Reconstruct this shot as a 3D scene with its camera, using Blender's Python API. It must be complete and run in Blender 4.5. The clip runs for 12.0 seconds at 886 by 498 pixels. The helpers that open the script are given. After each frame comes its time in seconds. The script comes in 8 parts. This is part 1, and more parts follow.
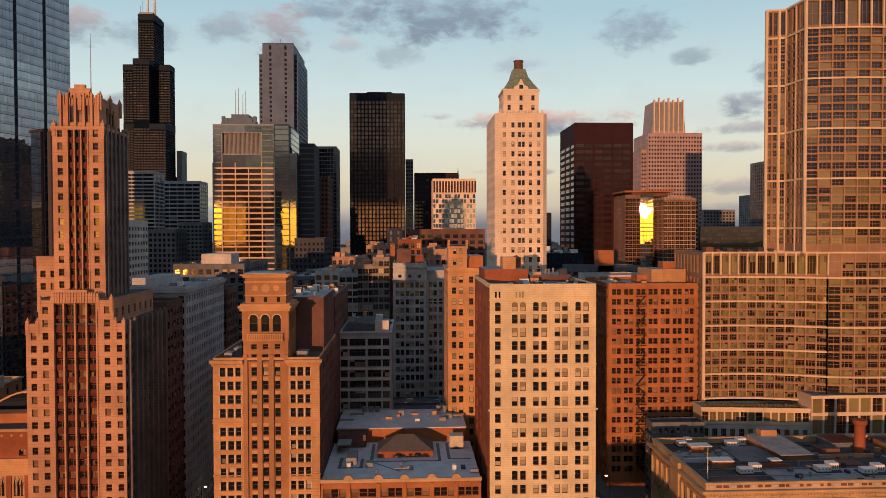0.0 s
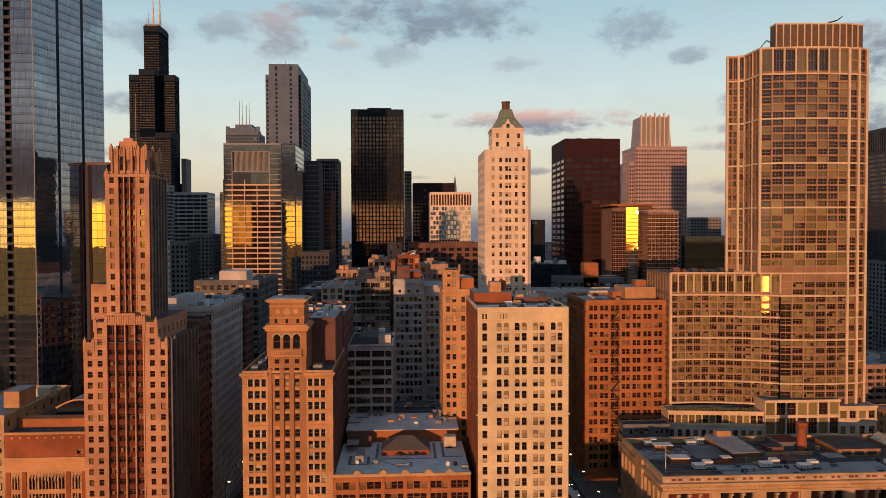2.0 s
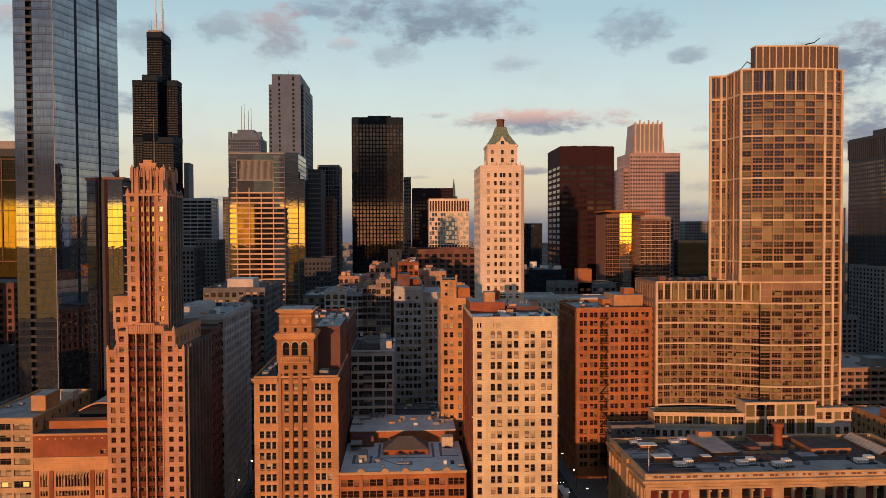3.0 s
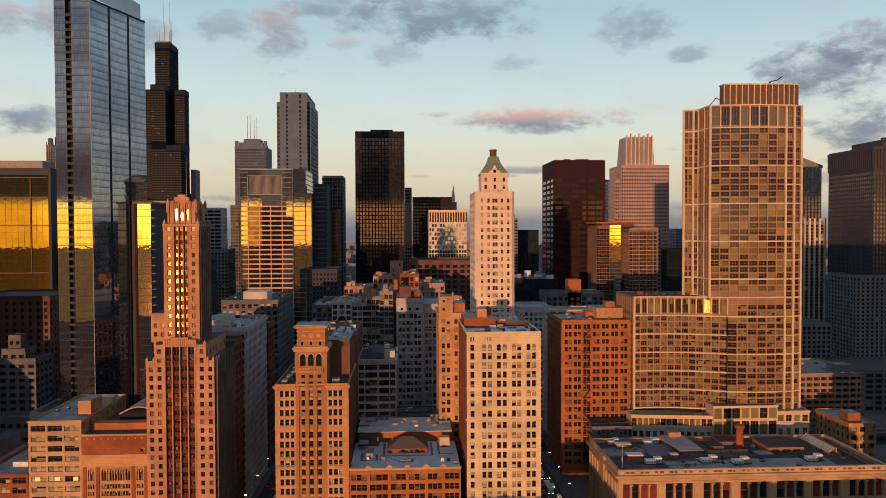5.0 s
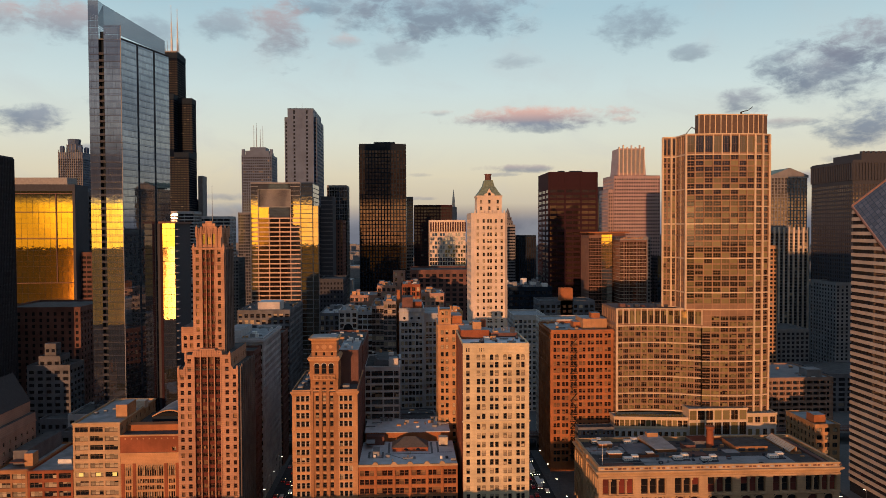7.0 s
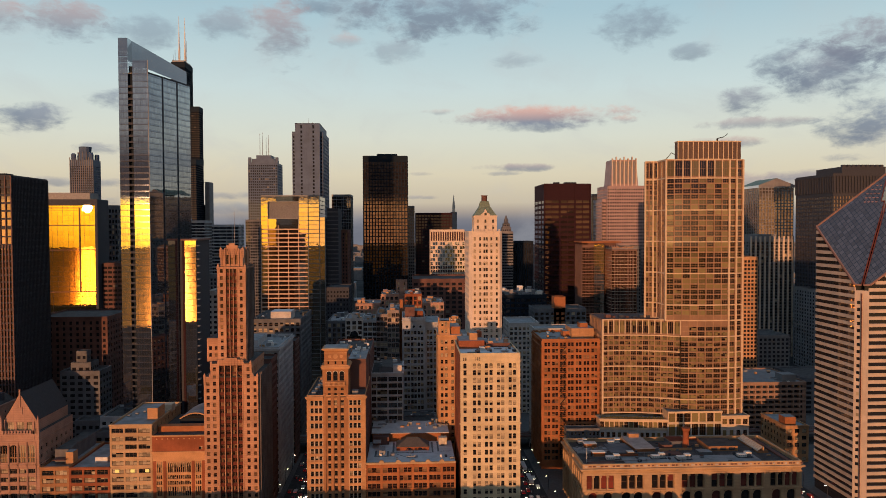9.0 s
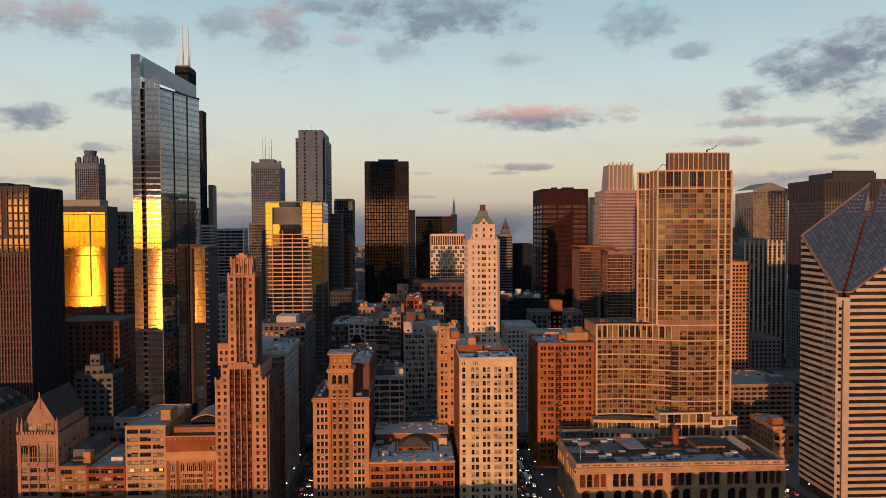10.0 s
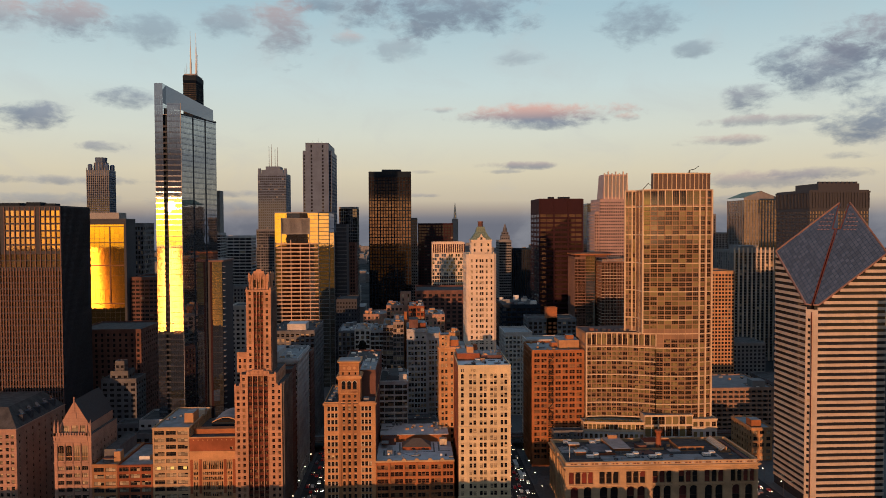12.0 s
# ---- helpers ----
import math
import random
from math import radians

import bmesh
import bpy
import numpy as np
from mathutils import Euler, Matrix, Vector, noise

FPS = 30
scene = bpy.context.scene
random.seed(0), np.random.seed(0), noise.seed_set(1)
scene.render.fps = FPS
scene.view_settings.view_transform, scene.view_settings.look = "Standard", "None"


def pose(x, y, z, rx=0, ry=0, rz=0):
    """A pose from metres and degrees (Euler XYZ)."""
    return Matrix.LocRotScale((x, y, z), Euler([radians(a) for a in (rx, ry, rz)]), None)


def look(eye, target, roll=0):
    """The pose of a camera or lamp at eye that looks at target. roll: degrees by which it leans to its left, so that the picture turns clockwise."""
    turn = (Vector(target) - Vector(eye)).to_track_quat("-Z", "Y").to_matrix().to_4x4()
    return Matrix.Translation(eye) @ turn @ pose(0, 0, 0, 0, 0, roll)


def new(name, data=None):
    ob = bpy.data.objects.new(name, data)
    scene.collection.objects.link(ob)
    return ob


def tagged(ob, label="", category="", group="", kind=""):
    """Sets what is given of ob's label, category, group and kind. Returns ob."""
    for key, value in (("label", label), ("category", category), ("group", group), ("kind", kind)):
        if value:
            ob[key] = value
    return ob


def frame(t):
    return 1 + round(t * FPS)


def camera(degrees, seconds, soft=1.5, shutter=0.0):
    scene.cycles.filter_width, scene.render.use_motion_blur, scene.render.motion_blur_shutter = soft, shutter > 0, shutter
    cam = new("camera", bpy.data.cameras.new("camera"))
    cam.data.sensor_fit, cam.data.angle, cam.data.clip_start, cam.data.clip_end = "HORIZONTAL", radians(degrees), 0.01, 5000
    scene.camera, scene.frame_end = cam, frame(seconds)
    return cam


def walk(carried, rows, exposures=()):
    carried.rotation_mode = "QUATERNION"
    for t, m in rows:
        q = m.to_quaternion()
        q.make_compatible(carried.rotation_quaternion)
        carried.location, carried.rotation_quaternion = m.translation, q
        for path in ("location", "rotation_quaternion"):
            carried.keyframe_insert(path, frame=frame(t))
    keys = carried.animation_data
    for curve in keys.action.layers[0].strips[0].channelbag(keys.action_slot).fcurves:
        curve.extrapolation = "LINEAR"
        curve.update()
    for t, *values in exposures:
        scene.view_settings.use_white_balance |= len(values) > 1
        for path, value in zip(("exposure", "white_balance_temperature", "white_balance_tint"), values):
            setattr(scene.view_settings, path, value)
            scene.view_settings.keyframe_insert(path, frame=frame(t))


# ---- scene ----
cam = camera(61.8, 12.0, soft=0.85)
METRES, EYE, TILT, LEAN, TURN = 220.0, 100.0, 0.0, 0.0, -2.7
ROWS = [
    (0.0, 0.0, 0.0, 0.0, -0.0, -1.37, 0.14),
    (0.5, 0.0013, -0.0397, 0.0119, -0.04, -1.38, 0.15),
    (1.0, 0.0024, -0.0793, 0.0237, -0.08, -1.41, 0.16),
    (1.5, 0.0036, -0.1189, 0.0354, -0.12, -1.43, 0.17),
    (2.0, 0.0049, -0.1588, 0.0471, -0.15, -1.44, 0.19),
    (2.5, 0.0063, -0.1989, 0.059, -0.18, -1.43, 0.22),
    (3.0, 0.0077, -0.2393, 0.0707, -0.2, -1.45, 0.23),
    (5.0, 0.0126, -0.4008, 0.1185, -0.17, -1.52, 0.21),
    (5.5, 0.0133, -0.441, 0.1301, -0.17, -1.52, 0.21),
    (6.0, 0.0144, -0.4808, 0.1424, -0.14, -1.55, 0.21),
    (6.5, 0.0155, -0.5205, 0.1542, -0.12, -1.59, 0.2),
    (7.0, 0.0171, -0.5599, 0.1664, -0.09, -1.62, 0.23),
    (9.0, 0.0193, -0.7218, 0.2162, -0.04, -1.7, 0.19),
    (9.5, 0.02, -0.7614, 0.2288, -0.02, -1.74, 0.2),
    (10.0, 0.021, -0.8008, 0.2416, 0.0, -1.75, 0.21),
    (10.5, 0.0222, -0.8403, 0.2539, 0.05, -1.76, 0.22),
    (11.0, 0.0234, -0.8793, 0.2667, 0.08, -1.79, 0.23),
    (11.5, 0.0241, -0.9178, 0.2794, 0.1, -1.81, 0.24),
    (12.0, 0.0253, -0.9559, 0.2921, 0.14, -1.85, 0.23),
]
walk(cam, [(t, pose(0, 0, EYE, TILT, LEAN, TURN) @ pose(METRES * x, METRES * y, METRES * z, 90 + pitch, roll, yaw)) for t, x, y, z, yaw, pitch, roll in ROWS],
     exposures=[(0.0, 0.0), (6.0, -0.04), (12.0, -0.14)])

# ---------------- world: low sun behind the camera, clear gap under a cloud bank over the lake ----------------
SUN_AZ, SUN_EL = 17.0, 1.4          # degrees: from straight behind towards -x, above the horizon
sa, se = radians(SUN_AZ), radians(SUN_EL)
SUN_DIR = Vector((-math.sin(sa) * math.cos(se), -math.cos(sa) * math.cos(se), math.sin(se)))
sun = new("sun", bpy.data.lights.new("sun", "SUN"))
sun.data.energy, sun.data.angle, sun.data.color = 3.9, radians(0.5), (1.0, 0.475, 0.225)
sun.matrix_world = look(SUN_DIR * 500, (0, 0, 0))

world = bpy.data.worlds.new("sky")
scene.world = world
world.use_nodes = True
WT = world.node_tree
WT.nodes.clear()


class Nodes:
    """Short hand for building a node tree."""

    def __init__(self, tree):
        self.t = tree

    def add(self, kind, **props):
        n = self.t.nodes.new(kind)
        for k, v in props.items():
            if k == "operation":
                n.operation = v
            elif k == "data_type":
                n.data_type = v
            elif k == "blend_type":
                n.blend_type = v
        return n

    def put(self, socket, v):
        if isinstance(v, bpy.types.NodeSocket):
            self.t.links.new(v, socket)
        else:
            socket.default_value = v

    def math(self, op, a, b=0.0, c=0.0, clamp=False):
        n = self.add("ShaderNodeMath", operation=op)
        n.use_clamp = clamp
        for s, v in zip(n.inputs, (a, b, c)):
            self.put(s, v)
        return n.outputs[0]

    def mix(self, f, a, b, blend="MIX"):
        n = self.add("ShaderNodeMix", data_type="RGBA", blend_type=blend)
        self.put(n.inputs[0], f)
        self.put(n.inputs[6], a if isinstance(a, bpy.types.NodeSocket) else (*a, 1))
        self.put(n.inputs[7], b if isinstance(b, bpy.types.NodeSocket) else (*b, 1))
        return n.outputs[2]

    def step(self, v, a, b, out0=0.0, out1=1.0):
        n = self.add("ShaderNodeMapRange")
        n.interpolation_type = "SMOOTHSTEP"
        for s, x in zip(n.inputs, (v, a, b, out0, out1)):
            self.put(s, x)
        return n.outputs[0]

    def ramp(self, v, stops):
        n = self.add("ShaderNodeValToRGB")
        els = n.color_ramp.elements
        while len(els) < len(stops):
            els.new(0.5)
        for e, (p, c) in zip(els, stops):
            e.position, e.color = p, (*c, 1)
        self.put(n.inputs[0], v)
        return n.outputs[0]

    def noise(self, vec, scale, detail=4.0, rough=0.55, dist=0.0):
        n = self.add("ShaderNodeTexNoise")
        self.put(n.inputs["Vector"], vec)
        n.inputs["Scale"].default_value = scale
        n.inputs["Detail"].default_value = detail
        n.inputs["Roughness"].default_value = rough
        n.inputs["Distortion"].default_value = dist
        return n.outputs[0]


def build_sky():
    N = Nodes(WT)
    co = N.add("ShaderNodeTexCoord")
    sep = N.add("ShaderNodeSeparateXYZ")
    WT.links.new(co.outputs["Generated"], sep.inputs[0])
    x, y, z = sep.outputs
    el = N.math("MULTIPLY", N.math("ARCSINE", z), 180 / math.pi)          # elevation, degrees
    az = N.math("MULTIPLY", N.math("ARCTAN2", x, y), 180 / math.pi)       # azimuth from +y towards +x
    comb = N.add("ShaderNodeCombineXYZ")
    N.put(comb.inputs[0], az)
    N.put(comb.inputs[1], N.math("MULTIPLY", el, 1.6))
    comb2 = N.add("ShaderNodeCombineXYZ")
    N.put(comb2.inputs[0], N.math("MULTIPLY", az, 0.9))
    N.put(comb2.inputs[1], N.math("MULTIPLY", el, 1.9))
    flat = comb.outputs[0]
    # the sky ahead, opposite the sun
    up = N.math("DIVIDE", el, 40.0, clamp=True)
    ahead = N.ramp(up, [(0.0, (0.17, 0.18, 0.22)), (0.014, (0.22, 0.22, 0.25)), (0.030, (0.42, 0.36, 0.31)), (0.047, (0.62, 0.54, 0.41)), (0.10, (0.74, 0.67, 0.50)),
                        (0.17, (0.72, 0.745, 0.645)), (0.26, (0.62, 0.74, 0.74)), (0.40, (0.42, 0.60, 0.68)), (0.55, (0.35, 0.52, 0.65)), (1.0, (0.24, 0.40, 0.60))])
    # the sky behind: glowing gap at the horizon, mauve cloud bank above it, then paler breaks
    back = N.ramp(up, [(0.0, (1.0, 0.52, 0.24)), (0.042, (1.0, 0.58, 0.27)), (0.060, (0.13, 0.10, 0.095)), (0.10, (0.08, 0.07, 0.08)), (0.14, (0.12, 0.115, 0.125)),
                       (0.18, (0.40, 0.38, 0.36)), (0.24, (0.38, 0.39, 0.41)), (0.30, (0.22, 0.24, 0.28)), (0.5, (0.17, 0.25, 0.35)), (1.0, (0.20, 0.32, 0.50))])
    sky = N.add("ShaderNodeTexSky")
    sky.sky_type, sky.sun_disc = "NISHITA", False
    sky.sun_elevation, sky.sun_rotation = se, math.atan2(SUN_DIR.x, SUN_DIR.y)
    sky.air_density, sky.dust_density, sky.ozone_density = 1.0, 2.0, 1.5
    cosang = N.add("ShaderNodeVectorMath")
    cosang.operation = "DOT_PRODUCT"
    WT.links.new(co.outputs["Generated"], cosang.inputs[0])
    cosang.inputs[1].default_value = SUN_DIR
    near_sun = N.step(cosang.outputs["Value"], 0.90, 0.999)
    halo = N.step(cosang.outputs["Value"], 0.9980, 0.99998)
    gap = N.math("MULTIPLY", N.step(el, 2.5, 1.6), N.step(el, -1.7, -1.3))
    wide = N.step(cosang.outputs["Value"], 0.972, 0.998)
    glow = N.math("ADD", N.math("ADD", N.math("ADD", 0.9, N.math("MULTIPLY", near_sun, 1.5)), N.math("MULTIPLY", wide, 1.8)), N.math("MULTIPLY", halo, 6.0))
    gain = N.math("ADD", 1.0, N.math("MULTIPLY", gap, N.math("SUBTRACT", glow, 1.0)))
    gains = N.add("ShaderNodeCombineColor")
    for s in gains.inputs[:3]:
        N.put(s, gain)
    back = N.mix(1.0, back, gains.outputs[0], "MULTIPLY")
    golden = N.mix(N.math("MULTIPLY", N.step(cosang.outputs["Value"], 0.968, 0.995), gap), (1.0, 1.0, 1.0), (1.0, 0.84, 0.13))
    back = N.mix(1.0, back, golden, "MULTIPLY")
    streaks = N.add("ShaderNodeCombineXYZ")
    N.put(streaks.inputs[0], N.math("MULTIPLY", az, 0.10))
    N.put(streaks.inputs[1], N.math("MULTIPLY", el, 0.75))
    breaks = N.step(N.noise(streaks.outputs[0], 0.9, 6.0, 0.62, 0.5), 0.40, 0.70)
    back = N.mix(N.math("MULTIPLY", N.math("MULTIPLY", breaks, 0.55), N.step(el, 3.5, 8.0)), back, (0.62, 0.60, 0.56))
    side = N.step(y, -0.6, 0.1)
    col = N.mix(side, back, ahead)
    col = N.mix(N.math("MULTIPLY", side, 0.012), col, sky.outputs[0], "ADD")
    fluff = N.noise(flat, 0.34, 5.0, 0.58, 0.4)
    fine = N.noise(comb2.outputs[0], 0.8, 8.0, 0.68, 0.4)
    wob = N.math("ADD", N.math("MULTIPLY", N.math("SUBTRACT", fluff, 0.5), 4.6), N.math("MULTIPLY", N.math("SUBTRACT", fine, 0.5), 3.4))
    # clouds: azimuth, elevation, half width, half height in degrees, density, share of pink light on the top

    def cloud(below, ca, ce, wa, we, dens, pink):
        da = N.math("DIVIDE", N.math("SUBTRACT", az, ca), wa * 1.12)
        de = N.math("DIVIDE", N.math("SUBTRACT", el, ce), we * 1.12)
        r = N.math("ADD", N.math("ADD", N.math("MULTIPLY", da, da), N.math("MULTIPLY", de, de)), N.math("MULTIPLY", wob, -0.75))
        m = N.math("MULTIPLY", N.step(r, 1.35, -0.35), dens)
        foot = tuple(d + 0.45 * pink * (w - d) for d, w in zip((0.185, 0.225, 0.30), (0.36, 0.31, 0.35)))
        head = tuple(d + pink * (w - d) for d, w in zip((0.26, 0.31, 0.39), (0.80, 0.46, 0.38)))
        return N.mix(m, below, N.mix(N.step(de, -0.7, 0.9), foot, head))

    col = cloud(col, 10.4, 8.35, 5.9, 0.75, 0.95, 1)
    col = cloud(col, 9.6, 7.6, 3.6, 0.4, 0.7, 0)
    col = cloud(col, 16.4, 7.95, 0.9, 0.33, 0.8, 1)
    col = cloud(col, 2.5, 15.9, 6.6, 1.7, 0.8, 0)
    col = cloud(col, -5.3, 16.4, 4.2, 0.9, 0.6, 0)
    col = cloud(col, -9.5, 14.7, 2.0, 2.3, 0.75, 0.55)
    col = cloud(col, -13.6, 14.6, 2.4, 1.0, 0.55, 0.15)
    col = cloud(col, -18.8, 13.7, 2.6, 1.0, 0.5, 0)
    col = cloud(col, -23.9, 14.1, 2.4, 1.25, 0.75, 0.5)
    col = cloud(col, -27.8, 13.9, 1.6, 1.0, 0.65, 0.6)
    col = cloud(col, -20.8, 9.0, 1.9, 0.7, 0.8, 0)
    col = cloud(col, -26.9, 7.4, 2.6, 0.9, 0.9, 0)
    col = cloud(col, -22.0, 5.6, 1.6, 0.36, 0.7, 0.1)
    col = cloud(col, -24.9, 3.2, 5.0, 0.3, 0.6, 0.1)
    col = cloud(col, 8.9, 4.55, 3.2, 0.28, 0.75, 0.35)
    col = cloud(col, 7.2, 4.1, 1.4, 0.16, 0.5, 0.1)
    col = cloud(col, 22.9, 6.0, 2.7, 0.36, 0.65, 0.6)
    col = cloud(col, 25.5, 7.3, 3.4, 0.38, 0.65, 0.4)
    col = cloud(col, 24.9, 8.9, 1.8, 0.9, 0.8, 0.1)
    col = cloud(col, 27.1, 11.3, 2.1, 1.25, 0.8, 0)
    col = cloud(col, 30.4, 10.5, 3.2, 1.8, 0.9, 0)
    col = cloud(col, 32.1, 12.0, 2.5, 1.6, 0.9, 0.15)
    col = cloud(col, 32.1, 6.8, 2.4, 1.35, 0.9, 0)
    col = cloud(col, 31.2, 4.6, 1.6, 0.3, 0.6, 0.1)
    col = cloud(col, 17.3, 14.6, 2.7, 1.35, 0.6, 0)
    col = cloud(col, 21.3, 12.6, 1.4, 0.55, 0.55, 0)
    col = cloud(col, 8.5, 12.5, 1.8, 0.5, 0.4, 0)
    col = cloud(col, -1.0, 13.3, 2.1, 0.8, 0.4, 0.1)
    col = cloud(col, -4.5, 13.9, 1.2, 0.55, 0.45, 0.8)
    col = cloud(col, 25.1, 3.2, 5.0, 0.55, 0.6, 0.5)
    col = cloud(col, 2.6, 8.8, 1.2, 0.24, 0.45, 0.8)
    col = cloud(col, -13.8, 1.5, 4.6, 0.38, 0.5, 0)
    col = cloud(col, 1.1, 2.3, 1.2, 0.15, 0.5, 0.2)
    col = cloud(col, 1.1, 4.1, 1.0, 0.15, 0.4, 0.2)
    col = cloud(col, 29.1, 3.5, 3.2, 0.38, 0.55, 0.2)
    col = cloud(col, -12.5, 2.4, 2.8, 0.25, 0.5, 0.1)
    col = cloud(col, 22.1, 1.7, 4.2, 0.4, 0.5, 0.1)
    col = cloud(col, -26.5, 1.9, 6.0, 0.4, 0.5, 0)
    # unseen deck added to the north, past the clouds at its edge, dims reflections
    deck = N.math("MULTIPLY", N.step(az, 33.0, 52.0), N.step(N.noise(flat, 0.10, 5.0, 0.6, 0.5), 0.30, 0.62))
    col = N.mix(N.math("MULTIPLY", N.math("MULTIPLY", deck, N.step(el, 1.0, 5.0)), 0.72), col, (0.20, 0.235, 0.29))
    # thin high veil everywhere
    veil = N.math("MULTIPLY", N.step(N.noise(flat, 0.16, 6.0, 0.6, 0.6), 0.45, 0.75), 0.22)
    col = N.mix(N.math("MULTIPLY", veil, side), col, (0.55, 0.55, 0.56))
    bg = N.add("ShaderNodeBackground")
    N.put(bg.inputs[0], col)
    bg.inputs[1].default_value = 1.0
    out = N.add("ShaderNodeOutputWorld")
    WT.links.new(bg.outputs[0], out.inputs[0])


build_sky()

# ---------------- materials ----------------


def material(name):
    m = bpy.data.materials.new(name)
    m.use_nodes = True
    m.node_tree.nodes.clear()
    return m, Nodes(m.node_tree)


def finish(m, N, base, rough=0.8, metal=0.0, bump=None, ior=1.45, bump_dist=0.05, strength=0.4, spec=0.5):
    b = N.add("ShaderNodeBsdfPrincipled")
    N.put(b.inputs["Base Color"], base if isinstance(base, bpy.types.NodeSocket) else (*base, 1))
    N.put(b.inputs["Roughness"], rough)
    N.put(b.inputs["Metallic"], metal)
    b.inputs["IOR"].default_value = ior
    N.put(b.inputs["Specular IOR Level"], spec)
    if bump is not None:
        n = N.add("ShaderNodeBump")
        n.inputs["Strength"].default_value, n.inputs["Distance"].default_value = strength, bump_dist
        N.put(n.inputs["Height"], bump)
        m.node_tree.links.new(n.outputs[0], b.inputs["Normal"])
    o = N.add("ShaderNodeOutputMaterial")
    m.node_tree.links.new(b.outputs[0], o.inputs[0])
    return m


def obj_co(N):
    return N.add("ShaderNodeTexCoord").outputs["Object"]


def masonry(name, col, var=0.18, course=0.0, rough=0.85, streak=0.25):
    """Stone, terra cotta or brick: colour drifts in large patches, runs of soot down the wall, fine grain, optional coursing."""
    m, N = material(name)
    co = obj_co(N)
    dark = tuple(c * (1 - 1.6 * var) for c in col)
    lite = tuple(min(0.9, c * (1 + var)) for c in col)
    big = N.noise(co, 0.11, 5.0, 0.6)
    c = N.mix(N.step(big, 0.32, 0.68), dark, lite)
    sc = N.add("ShaderNodeMapping")
    sc.inputs["Scale"].default_value = (0.9, 0.9, 0.06)
    m.node_tree.links.new(co, sc.inputs[0])
    run = N.noise(sc.outputs[0], 1.0, 4.0, 0.65)
    c = N.mix(N.math("MULTIPLY", N.step(run, 0.5, 0.8), streak), c, tuple(k * 0.35 for k in col))
    grain = N.noise(co, 3.5, 4.0, 0.7)
    c = N.mix(N.math("MULTIPLY", N.step(grain, 0.35, 0.75), 0.30), c, tuple(k * 0.6 for k in col))
    h = grain
    if course:
        sp = N.add("ShaderNodeSeparateXYZ")
        m.node_tree.links.new(co, sp.inputs[0])
        fr = N.math("FRACT", N.math("DIVIDE", sp.outputs[2], course))
        joint = N.step(N.math("ABSOLUTE", N.math("SUBTRACT", fr, 0.5)), 0.40, 0.48)
        c = N.mix(N.math("MULTIPLY", joint, 0.5), c, tuple(k * 0.5 for k in col))
        h = N.math("SUBTRACT", grain, N.math("MULTIPLY", joint, 0.8))
    return finish(m, N, c, rough, bump=h, spec=0.2)


def plain(name, col, rough=0.7, metal=0.0, var=0.15, scale=0.8, spec=0.2):
    m, N = material(name)
    co = obj_co(N)
    a = N.noise(co, scale, 5.0, 0.65)
    b = N.noise(co, scale * 9, 3.0, 0.6)
    c = N.mix(N.step(a, 0.3, 0.7), tuple(k * (1 - var) for k in col), tuple(min(0.95, k * (1 + var)) for k in col))
    c = N.mix(N.math("MULTIPLY", b, 0.25), c, tuple(k * 0.6 for k in col))
    return finish(m, N, c, rough, metal, bump=b, strength=0.15, spec=spec)


def windowpane(name, single=True, dark=(0.012, 0.013, 0.015), blind=(0.50, 0.40, 0.27), share=0.52, ior=1.8, rough=0.02):
    """Window glass before a dark room; in some a blind is drawn. Varies by object, or by island where the panes are joined."""
    m, N = material(name)
    if single:
        whole = N.add("ShaderNodeObjectInfo").outputs["Random"]
        sash = N.add("ShaderNodeNewGeometry").outputs["Random Per Island"]
        r = N.math("FRACT", N.math("ADD", N.math("MULTIPLY", whole, 7.0), N.math("MULTIPLY", sash, 0.16)))
    else:
        r = N.add("ShaderNodeNewGeometry").outputs["Random Per Island"]
    c = N.mix(N.math("GREATER_THAN", r, 1.0 - share), dark, blind)
    c = N.mix(N.math("MULTIPLY", N.math("FRACT", N.math("MULTIPLY", r, 17.3)), 0.7), c, dark)
    co = obj_co(N)
    wave = N.noise(co, 0.7, 2.0, 0.5)
    return finish(m, N, c, rough, 0.0, bump=wave, ior=ior, strength=0.05)


def coated(name, col, metal=0.85, rough=0.015, wave=0.02, var=0.25, single=False, blind=0.0):
    """Coated curtain-wall glass: a tinted mirror, each pane a little off true."""
    m, N = material(name)
    if single:
        r = N.add("ShaderNodeObjectInfo").outputs["Random"]
    else:
        r = N.add("ShaderNodeNewGeometry").outputs["Random Per Island"]
    c = N.mix(r, tuple(k * (1 - var) for k in col), tuple(min(1, k * (1 + var)) for k in col))
    if blind:
        c = N.mix(N.math("GREATER_THAN", N.math("FRACT", N.math("MULTIPLY", r, 7.7)), 1 - blind), c, (0.40, 0.34, 0.24))
    co = obj_co(N)
    h = N.math("ADD", N.noise(co, 0.35, 2.0, 0.5), N.math("MULTIPLY", r, 0.0))
    return finish(m, N, c, rough, metal, bump=h, ior=1.6, strength=wave, bump_dist=0.3)


def glowing(name, col, strength):
    m, N = material(name)
    e = N.add("ShaderNodeEmission")
    e.inputs[0].default_value, e.inputs[1].default_value = (*col, 1), strength
    o = N.add("ShaderNodeOutputMaterial")
    m.node_tree.links.new(e.outputs[0], o.inputs[0])
    return m


